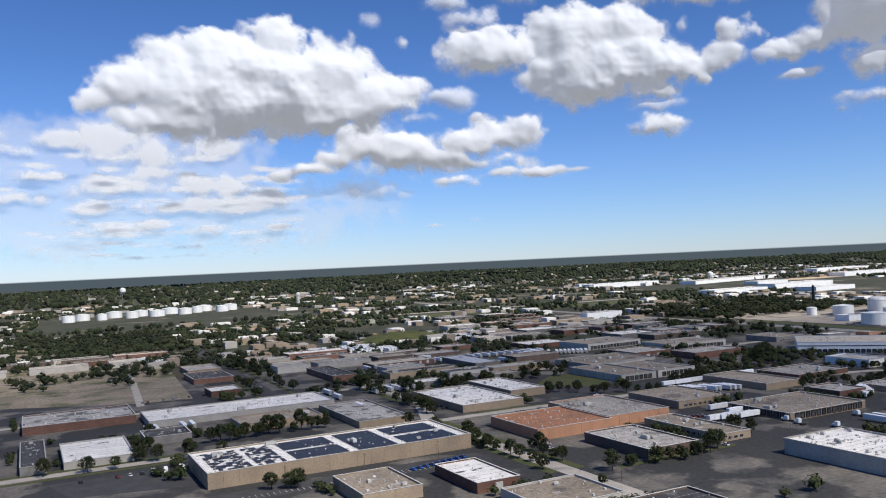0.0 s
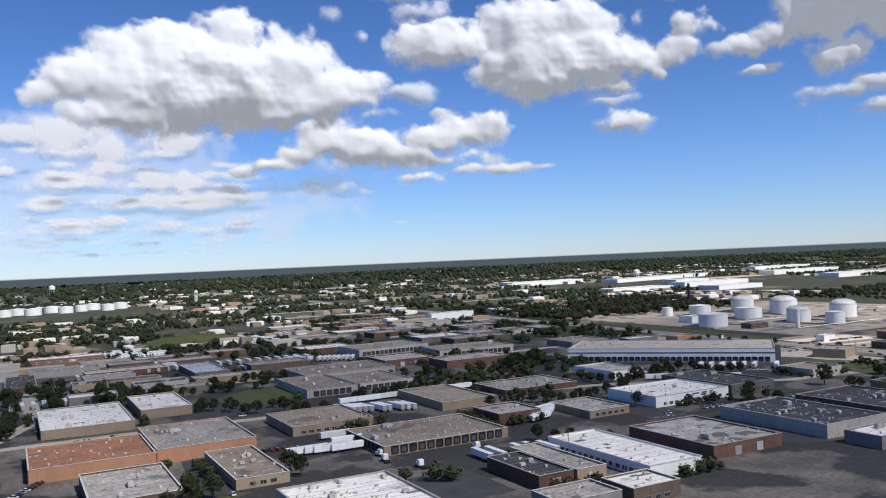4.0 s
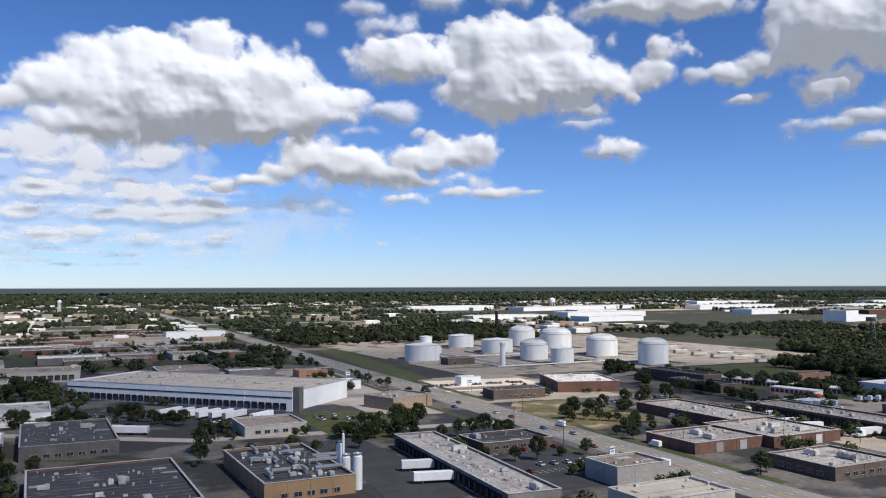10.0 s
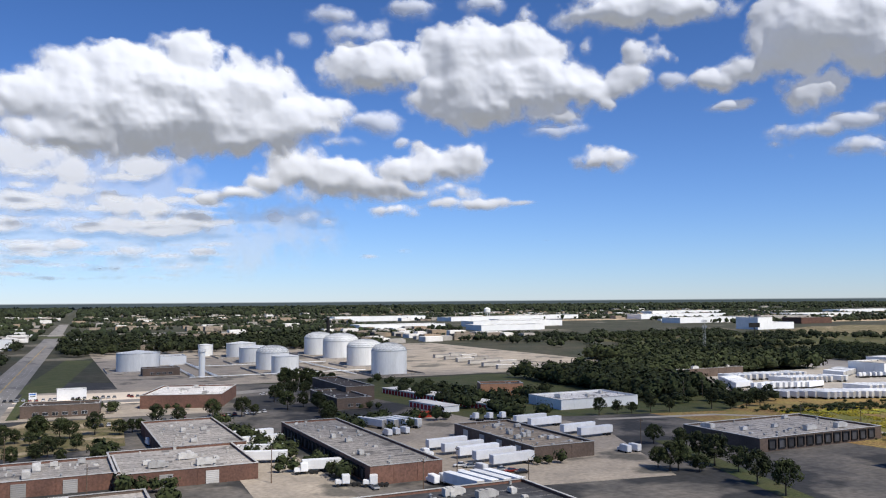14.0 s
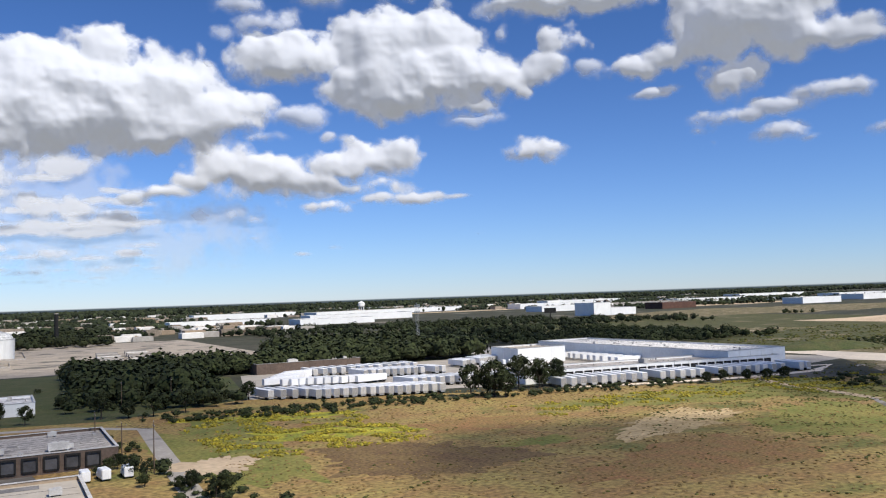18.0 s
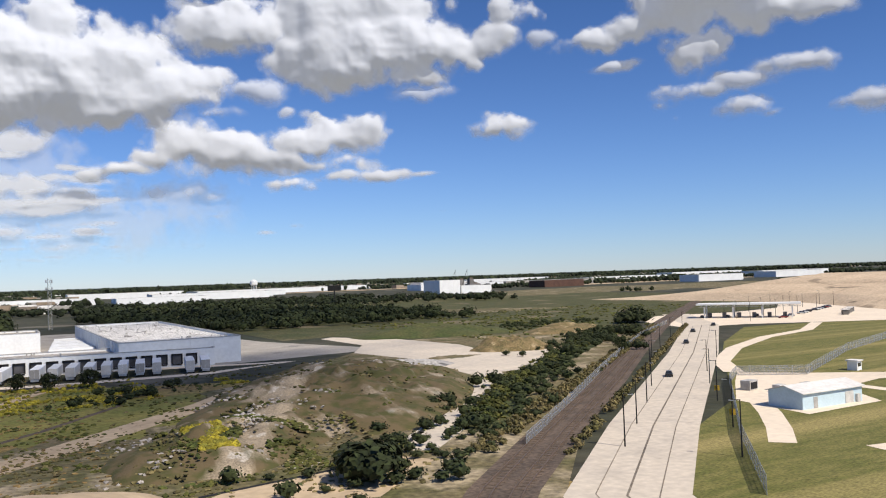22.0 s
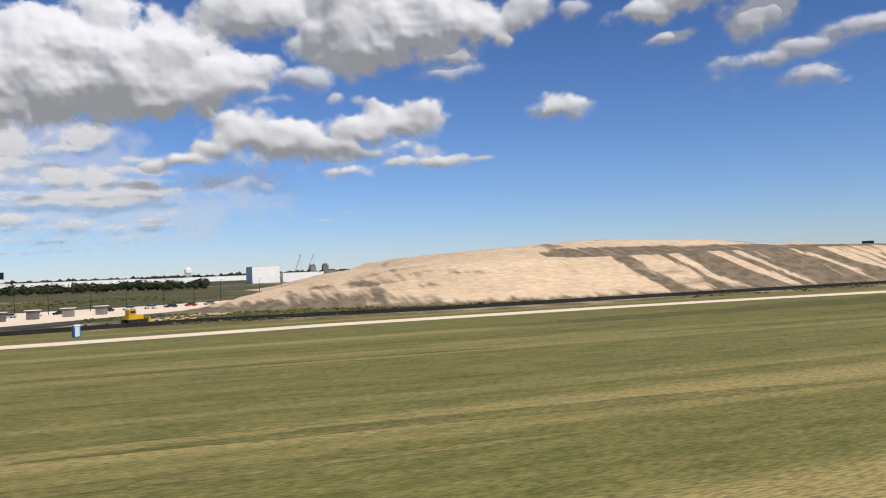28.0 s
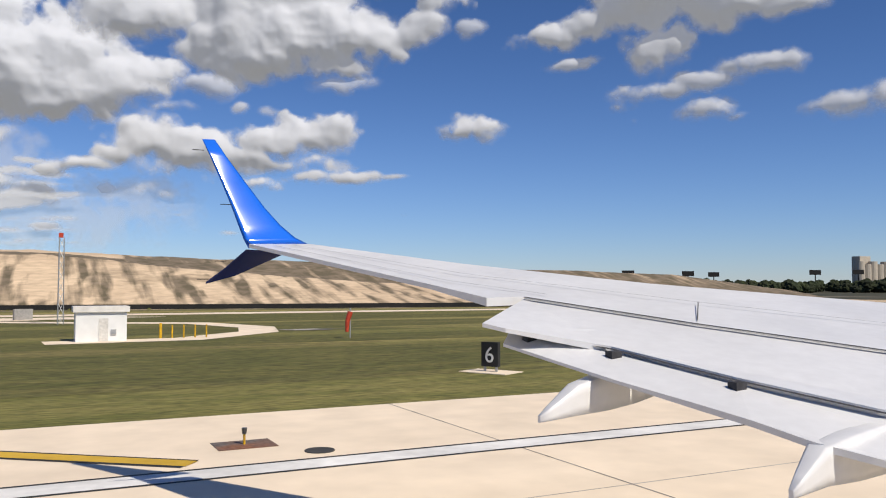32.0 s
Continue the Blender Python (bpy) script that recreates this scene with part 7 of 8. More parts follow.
# ---- runway and its furniture ----
TURF_G = material("greener_turf", (0.07, 0.074, 0.018), (0.115, 0.105, 0.03), 1.8, 0.95, 0.4, fine=0.6, patch=(0.165, 0.14, 0.05), patch_size=9, patch_cut=0.53, patch_stretch=(0.05, 1, 1), patch_soft=0.16, stretch=(0.25, 1, 1))
for i in range(16):
    blot("turf_band", 1955 + (i * 67) % 230, 36 + i * 6.2, rng.uniform(60, 110), rng.uniform(4.5, 8), 0.03 + 0.0015 * (i % 5), TURF_G, "darker green band of mown airfield grass", 50 + i, "grass")
TURF_M = material("dull_green_turf", (0.09, 0.093, 0.023), (0.145, 0.132, 0.04), 1.7, 0.95, 0.35, fine=0.55, patch=(0.215, 0.18, 0.065), patch_size=9, patch_cut=0.5, patch_stretch=(0.08, 1, 1), patch_soft=0.2, stretch=(0.25, 1, 1))
for i in range(20):
    blot("turf_band", 1745 + (i * 53) % 200, 40 + i * 4.8, rng.uniform(25, 80), rng.uniform(0.7, 2.2), 0.03 + 0.0015 * (i % 5), TURF_M, "darker green band of mown airfield grass", 90 + i, "grass", turn=-4)
strip("edge_stripe", [(1862, 21.15), (2600, 21.15)], 0.95, 0.08, PAINT_W, "white runway edge stripe", "marking")
for yy in (20.59, 21.71):
    strip("stripe_border", [(1862, yy), (2600, yy)], 0.13, 0.078, PAINT_K, "black border of a white stripe", "marking")
for i in range(12):
    x = 1881.3 + i * 25.35
    strip("shoulder_marking", [(x, 28.5), (x + 7.8, 22.4)], 0.62, 0.08, PAINT_Y, "yellow diagonal shoulder marking with black edges", "marking")
    strip("marking_border", [(x - 0.15, 28.65), (x + 7.75, 22.4)], 0.9, 0.076, PAINT_K, "black edge of a yellow marking", "marking")
for yy in (24.4, 16.0, 8.0):
    strip("slab_joint", [(1868, yy), (2600, yy)], 0.05, 0.07, GRAVEL, "dark joint between concrete slabs", "joint")
for i in range(24):
    strip("slab_joint", [(1872.2 + i * 15.2, -60), (1872.2 + i * 15.2, 29.8)], 0.05, 0.068, GRAVEL, "thin dark joint across the concrete", "joint")
RUST = material("rusty_plate", (0.2, 0.09, 0.05), (0.12, 0.1, 0.09), 1.2, 0.8, 0.05)
for x, y in ((1945.2, 24.5), (1995.2, 24.5), (2045.2, 24.5), (2093.6, 24.3), (2142, 24.4)):
    e = thing("runway_edge_light", x, y, 0.085, 0, "runway edge light on a short stalk over a steel plate", "runway light", "runway lights")
    part("plate", boxes((-0.8, 0.8, -0.6, 0.6, 0, 0.012)), RUST, e)
    part("stalk", tubes(((0, 0, 0.012), (0, 0, 0.3), 0.035), n=8), DOZER, e)
    part("lens", tubes(((0, 0, 0.3), (0, 0, 0.46), 0.06, 0.08), n=10), GLASSM, e)
    part("cover", tubes(((1.6, -1.7, 0), (1.6, -1.7, 0.02), 0.4), n=16), ASPHALT, e)


def lettered(text, size, mat, parent, m):
    c = bpy.data.curves.new("lettering", "FONT")
    c.body, c.size, c.align_x, c.extrude = text, size, "CENTER", 0.01
    tmp = new("lettering", c)
    me = bpy.data.meshes.new_from_object(tmp.evaluated_get(bpy.context.evaluated_depsgraph_get()))
    bpy.data.objects.remove(tmp)
    me.materials.clear()
    me.materials.append(mat)
    o = part("lettering", me, None, parent, f"white characters {text}")
    o.matrix_basis = m


def runway_sign(x, y, text, w, turn, label):
    s = thing("runway_sign", x, y, 0.02, turn, label, "sign", "runway signs")
    part("panel", boxes((-w / 2, w / 2, -0.12, 0.12, 0.3, 1.55)), PAINT_K, s)
    part("pad", boxes((-w / 2 - 0.9, w / 2 + 0.9, -0.9, 0.9, 0, 0.05)), CONCRETE, s)
    for k in (-w / 2 + 0.15, w / 2 - 0.15):
        part("leg", boxes((k - 0.05, k + 0.05, -0.05, 0.05, 0.05, 0.3)), STEEL, s)
    lettered(text, 1.15, PAINT_W, s, pose(0, -0.135, 0.52, 90, 0, 0))
    return s


runway_sign(2109.4, 38.5, "6", 1.0, -62, "black runway distance sign with a white 6")
runway_sign(1893.2, 34.0, "9L", 1.5, -86, "black runway sign with white 9L")
sock = thing("windsock", 2112.4, 67.9, 0, 0, "orange windsock hanging limp from a short pole", "windsock")
part("pole", tubes(((0, 0, 0), (0, 0, 2.6), 0.05), n=8), STEEL, sock)
part("sock", tubes(((0, 0, 2.3), (-0.25, 0, 1.5), 0.24, 0.2), ((-0.25, 0, 1.5), (-0.3, 0, 0.6), 0.2, 0.14), n=12), RED, sock)
eshed = thing("equipment_shed", 2093.2, 74.3, 0, 0, "white flat-roofed equipment shed on airfield grass", "shed")
part("wall", boxes((-1.9, 1.9, -1.4, 1.4, 0, 2.4)), WHITEW, eshed)
part("roof", boxes((-2.1, 2.1, -1.6, 1.6, 2.4, 2.85)), WHITE, eshed)
part("door", boxes((-0.2, 0.5, -1.44, -1.403, 0.1, 1.9)), UNITM, eshed)
part("vent", boxes((0.7, 1.1, -1.5, -1.403, 0.6, 1.0)), STEEL, eshed)
for i in range(5):
    b = thing("bollard", 2098.0 + i * 0.95, 75.1, 0, 0, "yellow steel bollard on a gravel pad", "bollard", "bollards")
    part("post", tubes(((0, 0, 0), (0, 0, 1.1 if i else 1.3), 0.12 if i == 0 else 0.07), n=10), DOZER, b)
    part("cap", tubes(((0, 0, 1.1 if i else 1.3), (0, 0, 1.16 if i else 1.36), 0.1, 0.04), n=10), DOZER, b)
strip("gravel_path", [(2089, 72.7), (2100, 73.3), (2108, 81.7), (2110, 91), (2106, 104), (2092, 112), (2078, 122)], 4.0, 0.05, CONCRETE, "pale gravel path to a shed", "path")
blot("gravel_pad", 2072, 128, 24, 8, 0.055, CONCRETE, "pale gravel pad", 41, "pavement")
blot("stone_patch", 2113.5, 83.2, 3.2, 1.2, 0.07, PATCHY, "patch of loose pale stones in grass", 42, "ground")
for i in range(2):
    v = thing("utility_cabinet", 2082 + i * 5, 124, 0, 10, "grey utility cabinet on a gravel pad", "cabinet", "cabinets")
    part("body", boxes((-1.1, 1.1, -0.6, 0.6, 0.1, 1.5)), UNITM, v)
    part("plinth", boxes((-1.2, 1.2, -0.7, 0.7, 0, 0.1)), CONCRETE, v)


def billboard(x, y, h, turn):
    b = thing("billboard", x, y, 0, turn, "dark roadside billboard on a single post beyond trees", "billboard", "billboards")
    part("post", tubes(((0, 0, 0), (0, 0, h - 5), 0.7), n=8), RUBBER, b)
    part("panel", boxes((-7, 7, -0.4, 0.4, h - 5, h + 1)), RUBBER, b)


for x, y, h in ((2700, 760, 22), (2790, 760, 22), (2960, 720, 24), (3040, 720, 25), (2870, 800, 22), (1730, 800, 20)):
    billboard(x, y, h, -30)
lumps("woods", far_spots(1500, 2400, 3600, 380, 800, 17, -0.4, 3, 5.5), "dark tree line beyond the airfield", LEAF_FAR, 3, (0.75, 1.15))
plant_t = thing("concrete_plant", 3190, 830, 0, 0, "pale concrete plant with silos beyond trees", "plant")
for i in range(5):
    part("silo", tubes(((i * 14, 0, 0), (i * 14, 0, 42 - 4 * (i % 2)), 6.5), n=14), TANROOF, plant_t)
part("tower", boxes((10, 34, 8, 22, 0, 50)), TANROOF, plant_t)


# ---- aircraft wing ----
WING_PAINT = material("wing_grey", (0.66, 0.67, 0.68), (0.6, 0.61, 0.62), 1.5, 0.35, 0.01, fine=0.04, spec=0.5)
WINGLET = material("winglet_blue", (0.008, 0.12, 0.62), (0.01, 0.13, 0.66), 1.5, 0.14, 0, fine=0.03, spec=0.4)
WINGLET_D = material("winglet_dark_blue", (0.008, 0.015, 0.08), None, 1.5, 0.25, 0, fine=0.05, spec=0.5)
wing = thing("aircraft_wing", 2088.4, 1.44, 0, 0, "grey swept airliner wing with flaps down and a blue split winglet", "aircraft wing")


def slab(top, thick):
    """A closed plate under a top outline."""
    bm = bmesh.new()
    a = [bm.verts.new(p) for p in top]
    b = [bm.verts.new((p[0], p[1], p[2] - thick * (1.0 if 0 < i < len(top) - 1 else 0.6))) for i, p in enumerate(top)]
    bm.faces.new(a)
    bm.faces.new(b[::-1])
    for i in range(len(top)):
        bm.faces.new((a[i], b[i], b[(i + 1) % len(top)], a[(i + 1) % len(top)]))
    bmesh.ops.recalc_face_normals(bm, faces=bm.faces)
    return bm


lift = lambda y: 2.55 + 0.17 * y  # noqa: E731
top = lambda *pts: [(x, y, lift(y) + dz) for x, y, dz in pts]  # noqa: E731
part("upper_skin", slab(top((3.62, 15.7, 0), (4.75, 15.5, 0.05), (6.63, 12.64, 0.1), (9.0, 10.59, 0.1), (12.27, 8.76, 0.1), (17.0, 6.6, 0.1), (13.2, 2.4, 0), (9.06, 6.47, 0), (7.66, 8.11, 0), (6.25, 10.06, 0), (5.6, 9.99, 0), (5.26, 11.12, 0)), 0.12), WING_PAINT, wing)
part("outer_flap", slab(top((4.78, 8.63, -0.05), (6.3, 10.1, -0.03), (7.72, 8.15, -0.03), (9.15, 6.5, -0.03), (12.5, 2.6, -0.03), (10.0, 1.4, -0.2), (7.02, 5.11, -0.15), (6.46, 6.29, -0.15), (5.97, 7.71, -0.15), (4.94, 8.36, -0.06)), 0.08), WING_PAINT, wing, "extended grey outer flap")
part("aft_flap", slab(top((5.06, 8.62, -0.3), (5.4, 9.0, -0.2), (5.95, 7.68, -0.2), (6.43, 6.25, -0.2), (7.0, 5.05, -0.2), (10.0, 1.3, -0.26), (8.4, 0.6, -0.5), (6.11, 4.5, -0.3), (5.92, 4.91, -0.3), (5.84, 5.51, -0.3), (5.71, 6.0, -0.3), (5.43, 6.88, -0.3)), 0.06), WING_PAINT, wing, "extended grey aft flap")
for (tx, ty, tz), (mx, my, mz), (ex, ey, ez) in (((4.65, 7.2, 3.04), (5.15, 7.3, 3.2), (6.6, 7.75, 3.33)), ((5.4, 4.7, 2.75), (5.9, 4.86, 2.9), (7.4, 5.15, 2.95))):
    bm = bmesh.new()
    rings = []
    for k, (wide, deep) in zip(range(7), ((0.03, 0.04), (0.07, 0.09), (0.1, 0.14), (0.13, 0.19), (0.15, 0.24), (0.16, 0.26), (0.16, 0.24))):
        u = k / 6
        p = Vector((tx, ty, tz)).lerp(Vector((mx, my, mz)), u * 2) if u < 0.5 else Vector((mx, my, mz)).lerp(Vector((ex, ey, ez)), u * 2 - 1)
        rings.append([bm.verts.new(p + Vector((0, wide * max(-0.8, min(0.8, 1.3 * math.cos(a))), deep * max(-0.85, min(0.85, 1.3 * math.sin(a)))))) for a in [2 * math.pi * (q + 0.5) / 14 for q in range(14)]])
    for a, b in zip(rings, rings[1:]):
        for q in range(14):
            bm.faces.new((a[q], b[q], b[(q + 1) % 14], a[(q + 1) % 14])).smooth = True
    bm.faces.new(rings[0])
    bm.faces.new(rings[-1][::-1])
    bmesh.ops.recalc_face_normals(bm, faces=bm.faces)
    part("flap_fairing", bm, WING_PAINT, wing)


def blade(sections, thick):
    """A smooth blade through (trailing, leading) chord ends."""
    bm = bmesh.new()
    rows = []
    n = 10
    for a, b in sections:
        a, b = Vector(a), Vector(b)
        across = Vector((0, 1, 0.15)).normalized()
        loop = []
        for k in range(n + 1):
            u = k / n
            loop.append(a.lerp(b, u) + across * thick * (b - a).length * math.sqrt(max(0.0, u * (1 - u))) * 1.0)
        for k in range(n - 1, 0, -1):
            u = k / n
            loop.append(a.lerp(b, u) - across * thick * (b - a).length * math.sqrt(max(0.0, u * (1 - u))) * 1.0)
        rows.append([bm.verts.new(p) for p in loop])
    for p, q in zip(rows, rows[1:]):
        m = len(p)
        for k in range(m):
            bm.faces.new((p[k], p[(k + 1) % m], q[(k + 1) % m], q[k])).smooth = True
    bm.faces.new(rows[0][::-1])
    bm.faces.new(rows[-1])
    bmesh.ops.recalc_face_normals(bm, faces=bm.faces)
    return bm


part("upper_winglet", blade([((3.62, 15.75, 5.14), (4.84, 15.88, 5.25)), ((3.56, 15.9, 5.32), (4.6, 15.98, 5.38)), ((3.48, 16.02, 5.6), (4.34, 16.1, 5.62)), ((3.36, 16.15, 6.0), (4.04, 16.22, 5.98)), ((3.2, 16.36, 6.5), (3.72, 16.4, 6.46)), ((3.02, 16.54, 7.0), (3.38, 16.56, 6.96)), ((2.89, 16.66, 7.33), (3.14, 16.66, 7.34))], 0.045), WINGLET, wing, "glossy blue upper winglet")
SEAM = material("dark_seam", (0.05, 0.05, 0.055), None, 1, 0.8, 0)


def seam(name, pts, width, label):
    bm = bmesh.new()
    rows = []
    for i, (x, y, dz) in enumerate(pts):
        a, b = Vector(pts[max(i - 1, 0)][:2]), Vector(pts[min(i + 1, len(pts) - 1)][:2])
        d = (b - a).normalized() * width / 2
        rows.append([bm.verts.new((x - d.y, y + d.x, lift(y + d.x) + dz)), bm.verts.new((x + d.y, y - d.x, lift(y - d.x) + dz))])
    for p, q in zip(rows, rows[1:]):
        bm.faces.new((p[1], q[1], q[0], p[0]))
    part(name, bm, SEAM, wing, label)


seam("panel_seam", [(4.35, 15.3, 0.05), (6.1, 11.63, 0.085), (8.57, 9.11, 0.085), (10.44, 7.45, 0.085), (14.0, 4.4, 0.09)], 0.016, "thin dark seam between wing panels")
seam("panel_seam", [(4.0, 15.3, 0.03), (5.6, 11.2, 0.045), (6.6, 10.0, 0.045)], 0.014, "thin dark seam between wing panels")
seam("panel_seam", [(7.75, 8.2, 0.02), (8.57, 9.05, 0.09)], 0.014, "thin dark seam between wing panels")
seam("flap_gap", [(6.22, 10.0, 0.004), (7.62, 8.05, 0.004), (9.02, 6.41, 0.004), (13.1, 2.34, 0.004)], 0.08, "dark gap between wing and flap")
seam("flap_gap", [(5.3, 8.78, -0.165), (5.92, 7.66, -0.165), (6.41, 6.25, -0.165), (6.98, 5.06, -0.165), (9.95, 1.35, -0.22)], 0.07, "dark gap between two flaps")
for x, y in ((5.36, 8.5), (5.84, 7.5), (6.33, 6.15)):
    part("flap_bracket", boxes((x - 0.07, x + 0.07, y - 0.06, y + 0.06, lift(y) - 0.27, lift(y) - 0.15)), SEAM, wing)
part("lower_winglet", slab([(3.6, 15.85, 5.12), (4.4, 15.95, 5.1), (3.5, 16.3, 4.66), (2.95, 16.4, 4.5), (3.25, 16.2, 4.75)], 0.04), WINGLET_D, wing, "dark blue lower winglet blade")
for x, y, z in ((2.92, 16.6, 7.1), (3.38, 16.15, 6.0), (3.3, 16.2, 4.9), (3.0, 16.38, 4.55)):
    part("static_wick", tubes(((x, y, z), (x - 0.22, y + 0.01, z), 0.008), n=5), RUBBER, wing)

part("landing_gear_leg", tubes(((13.2, 2.9, 2.95), (13.2, 2.9, 0.62), 0.14), n=12), STEEL, wing, "steel main landing gear leg")
for k in (-0.45, 0.45):
    part("landing_wheel", tubes(((13.2, 2.9 + k - 0.18, 0.63), (13.2, 2.9 + k + 0.18, 0.63), 0.56), n=24), RUBBER, wing, "black rubber main wheel")

# ---- unseen clouds added overhead, which shade the warehouses and other ground ----
def shade_cloud(cx, cy, cz, rx, ry, seed, dense, turn=0.0, grain=420):
    us, vs_ = np.linspace(-rx, rx, 120), np.linspace(-ry, ry, 120)
    u, v = np.meshgrid(us, vs_, indexing="ij")
    d = 1 - np.sqrt((u / rx) ** 2 + (v / ry) ** 2)
    rag = fractal(u + 5000, v + 5000, grain, seed, 5)
    cover = d * 1.1 + (rag - 0.5) * 1.5
    puff = billow(u + 5000, v + 5000, 260, seed + 9, 4)
    c, q = math.cos(radians(turn)), math.sin(radians(turn))
    co = np.stack([cx + u * c - v * q, cy + u * q + v * c, cz + 120 * puff * np.clip(cover, 0, 1)], -1).reshape(-1, 3)
    ids = np.arange(u.size).reshape(u.shape)
    keep = cover > 0.0
    quad = keep[:-1, :-1] & keep[1:, :-1] & keep[:-1, 1:] & keep[1:, 1:]
    f = np.stack([ids[:-1, :-1][quad], ids[1:, :-1][quad], ids[1:, 1:][quad], ids[:-1, 1:][quad]], 1)
    used, back = np.unique(f, return_inverse=True)
    me = bpy.data.meshes.new("cloud")
    me.from_pydata(co[used].tolist(), [], back.reshape(-1, 4).tolist())
    at = me.attributes.new("cover", "FLOAT", "POINT")
    at.data.foreach_set("value", np.clip(0.75 * cover.ravel()[used], 0, 1).astype(np.float32))
    me.attributes.new("dense", "FLOAT", "POINT").data.foreach_set("value", np.full(len(used), dense, np.float32))
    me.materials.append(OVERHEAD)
    tagged(new("cloud", me), "broad white cloud drifting overhead", "cloud", "", "structure")


shade_cloud(880, -425, 1300, 1040, 1000, 77, 0.5)
# smaller unseen clouds, sized and turned to shade mound, woods, meadow and lots
shade_cloud(1856, -846, 1300, 140, 92, 78, 0.85, 55, 110)
shade_cloud(1955, -480, 1300, 240, 210, 83, 0.66)
shade_cloud(1668, -910, 1300, 95, 62, 81, 0.6)
shade_cloud(1503, -695, 1300, 160, 270, 79, 0.5)


# ---- scrub between the works and the truck yard ----
sheet("scrub_ground", [(1064, 322), (1180, 292), (1238, 322), (1256, 430), (1180, 520), (1090, 520), (1046, 470)], 0.034, VERGE, "dark green rough scrub beside warehouses", "grass")
scrub_spots = [p for p in far_spots(240, 1070, 1262, 300, 520, 17, -0.35, 1.8, 4.6) if p[1] > 318 + 0.25 * (1180 - p[0])]
grove("scrub_trees", scrub_spots, "dark green trees on rough scrub beside a truck yard", LEAF, 110, 61)


# ---- lots, verges and yards of the industrial streets ----
VACANT = material("vacant_dirt", (0.25, 0.205, 0.15), (0.16, 0.14, 0.095), 26, 0.95, 0.4, fine=0.35, patch=(0.075, 0.08, 0.036), patch_size=34, patch_cut=0.53, patch_soft=0.12)
sheet("vacant_lot", [(-25, 765), (82, 706), (124, 702), (143, 974), (98, 968), (64, 1120), (-25, 1090)], 0.03, VACANT, "bare brown vacant lot with green weed patches", "ground")
strip("dirt_track", [(101, 992), (94, 850), (82, 690)], 6, 0.06, ROADM, "pale lane across a vacant lot", "track")
sheet("car_park", [(739, 345), (766, 348), (764, 240), (740, 236)], 0.036, ASPHALT, "dark asphalt yard beside a long terminal", "car park")
sheet("car_park", [(792, 270), (832, 276), (830, 224), (790, 226)], 0.04, ASPHALT, "dark asphalt car park with planted islands", "car park")
sheet("car_park", [(742, 372), (760, 362), (800, 436), (770, 462), (741, 446)], 0.037, ASPHALT, "dark asphalt car park beside a large warehouse", "car park")
sheet("grass_lot", [(756, 372), (772, 350), (794, 357), (807, 400), (786, 428)], 0.044, VERGE, "rough green slope between car parks", "grass")
sheet("car_park", [(556, 250), (573, 243), (580, 318), (566, 328)], 0.036, ASPHALT, "dark asphalt car park between warehouses", "car park")
sheet("car_park", [(388, 262), (418, 262), (418, 306), (391, 302)], 0.036, ASPHALT, "black freshly sealed asphalt lot", "car park")
sheet("car_park", [(313, 330), (327, 326), (330, 396), (319, 394)], 0.036, ASPHALT, "dark asphalt strip between warehouses", "car park")
sheet("car_park", [(340, 508), (368, 498), (404, 498), (392, 530), (372, 556), (343, 552)], 0.036, ASPHALT, "dark asphalt lot below a grass lot", "car park")
sheet("car_park", [(10, 462), (76, 458), (76, 414), (20, 426)], 0.036, ASPHALT, "dark asphalt vehicle yard", "car park")
sheet("grass_lot", [(357, 556), (385, 524), (438, 548), (436, 594), (404, 598)], 0.03, VERGE, "flat green grass lot beside warehouses", "grass")
sheet("grass_lot", [(859, 340), (872, 314), (917, 324), (922, 404), (884, 410), (866, 384)], 0.03, SCRUB, "overgrown corner lot beside the arterial road", "grass")
sheet("grass_lot", [(752, 346), (786, 332), (792, 404), (764, 432)], 0.03, VERGE, "green slope beside a warehouse", "grass")
sheet("grass_strip", [(872, 540), (896, 540), (930, 830), (906, 842)], 0.03, VERGE, "grass strip beside the tank farm", "grass")
sheet("car_park", [(546, 296), (572, 288), (574, 412), (552, 416)], 0.03, ASPHALT, "dark asphalt car park with white bays", "car park")
sheet("car_park", [(742, 398), (800, 418), (790, 452), (764, 450)], 0.034, ASPHALT, "dark asphalt car park beside a warehouse", "car park")
sheet("car_park", [(792, 244), (834, 240), (840, 322), (828, 330)], 0.034, ASPHALT, "dark asphalt car park with planted islands", "car park")
sheet("car_park", [(262, 575), (352, 575), (352, 604), (262, 604)], 0.034, ASPHALT, "dark asphalt yard behind warehouses", "car park")
sheet("car_park", [(76, 372), (215, 372), (215, 390), (76, 390)], 0.034, ASPHALT, "dark asphalt yard below a tan warehouse", "car park")
sheet("forecourt", [(870, 470), (950, 462), (955, 520), (880, 530)], 0.03, CONCRETE, "pale concrete forecourt of a filling station", "pavement")
sheet("forecourt", [(795, 395), (835, 392), (838, 560), (800, 570)], 0.032, ROADM, "pale concrete lot beside the arterial road", "pavement")
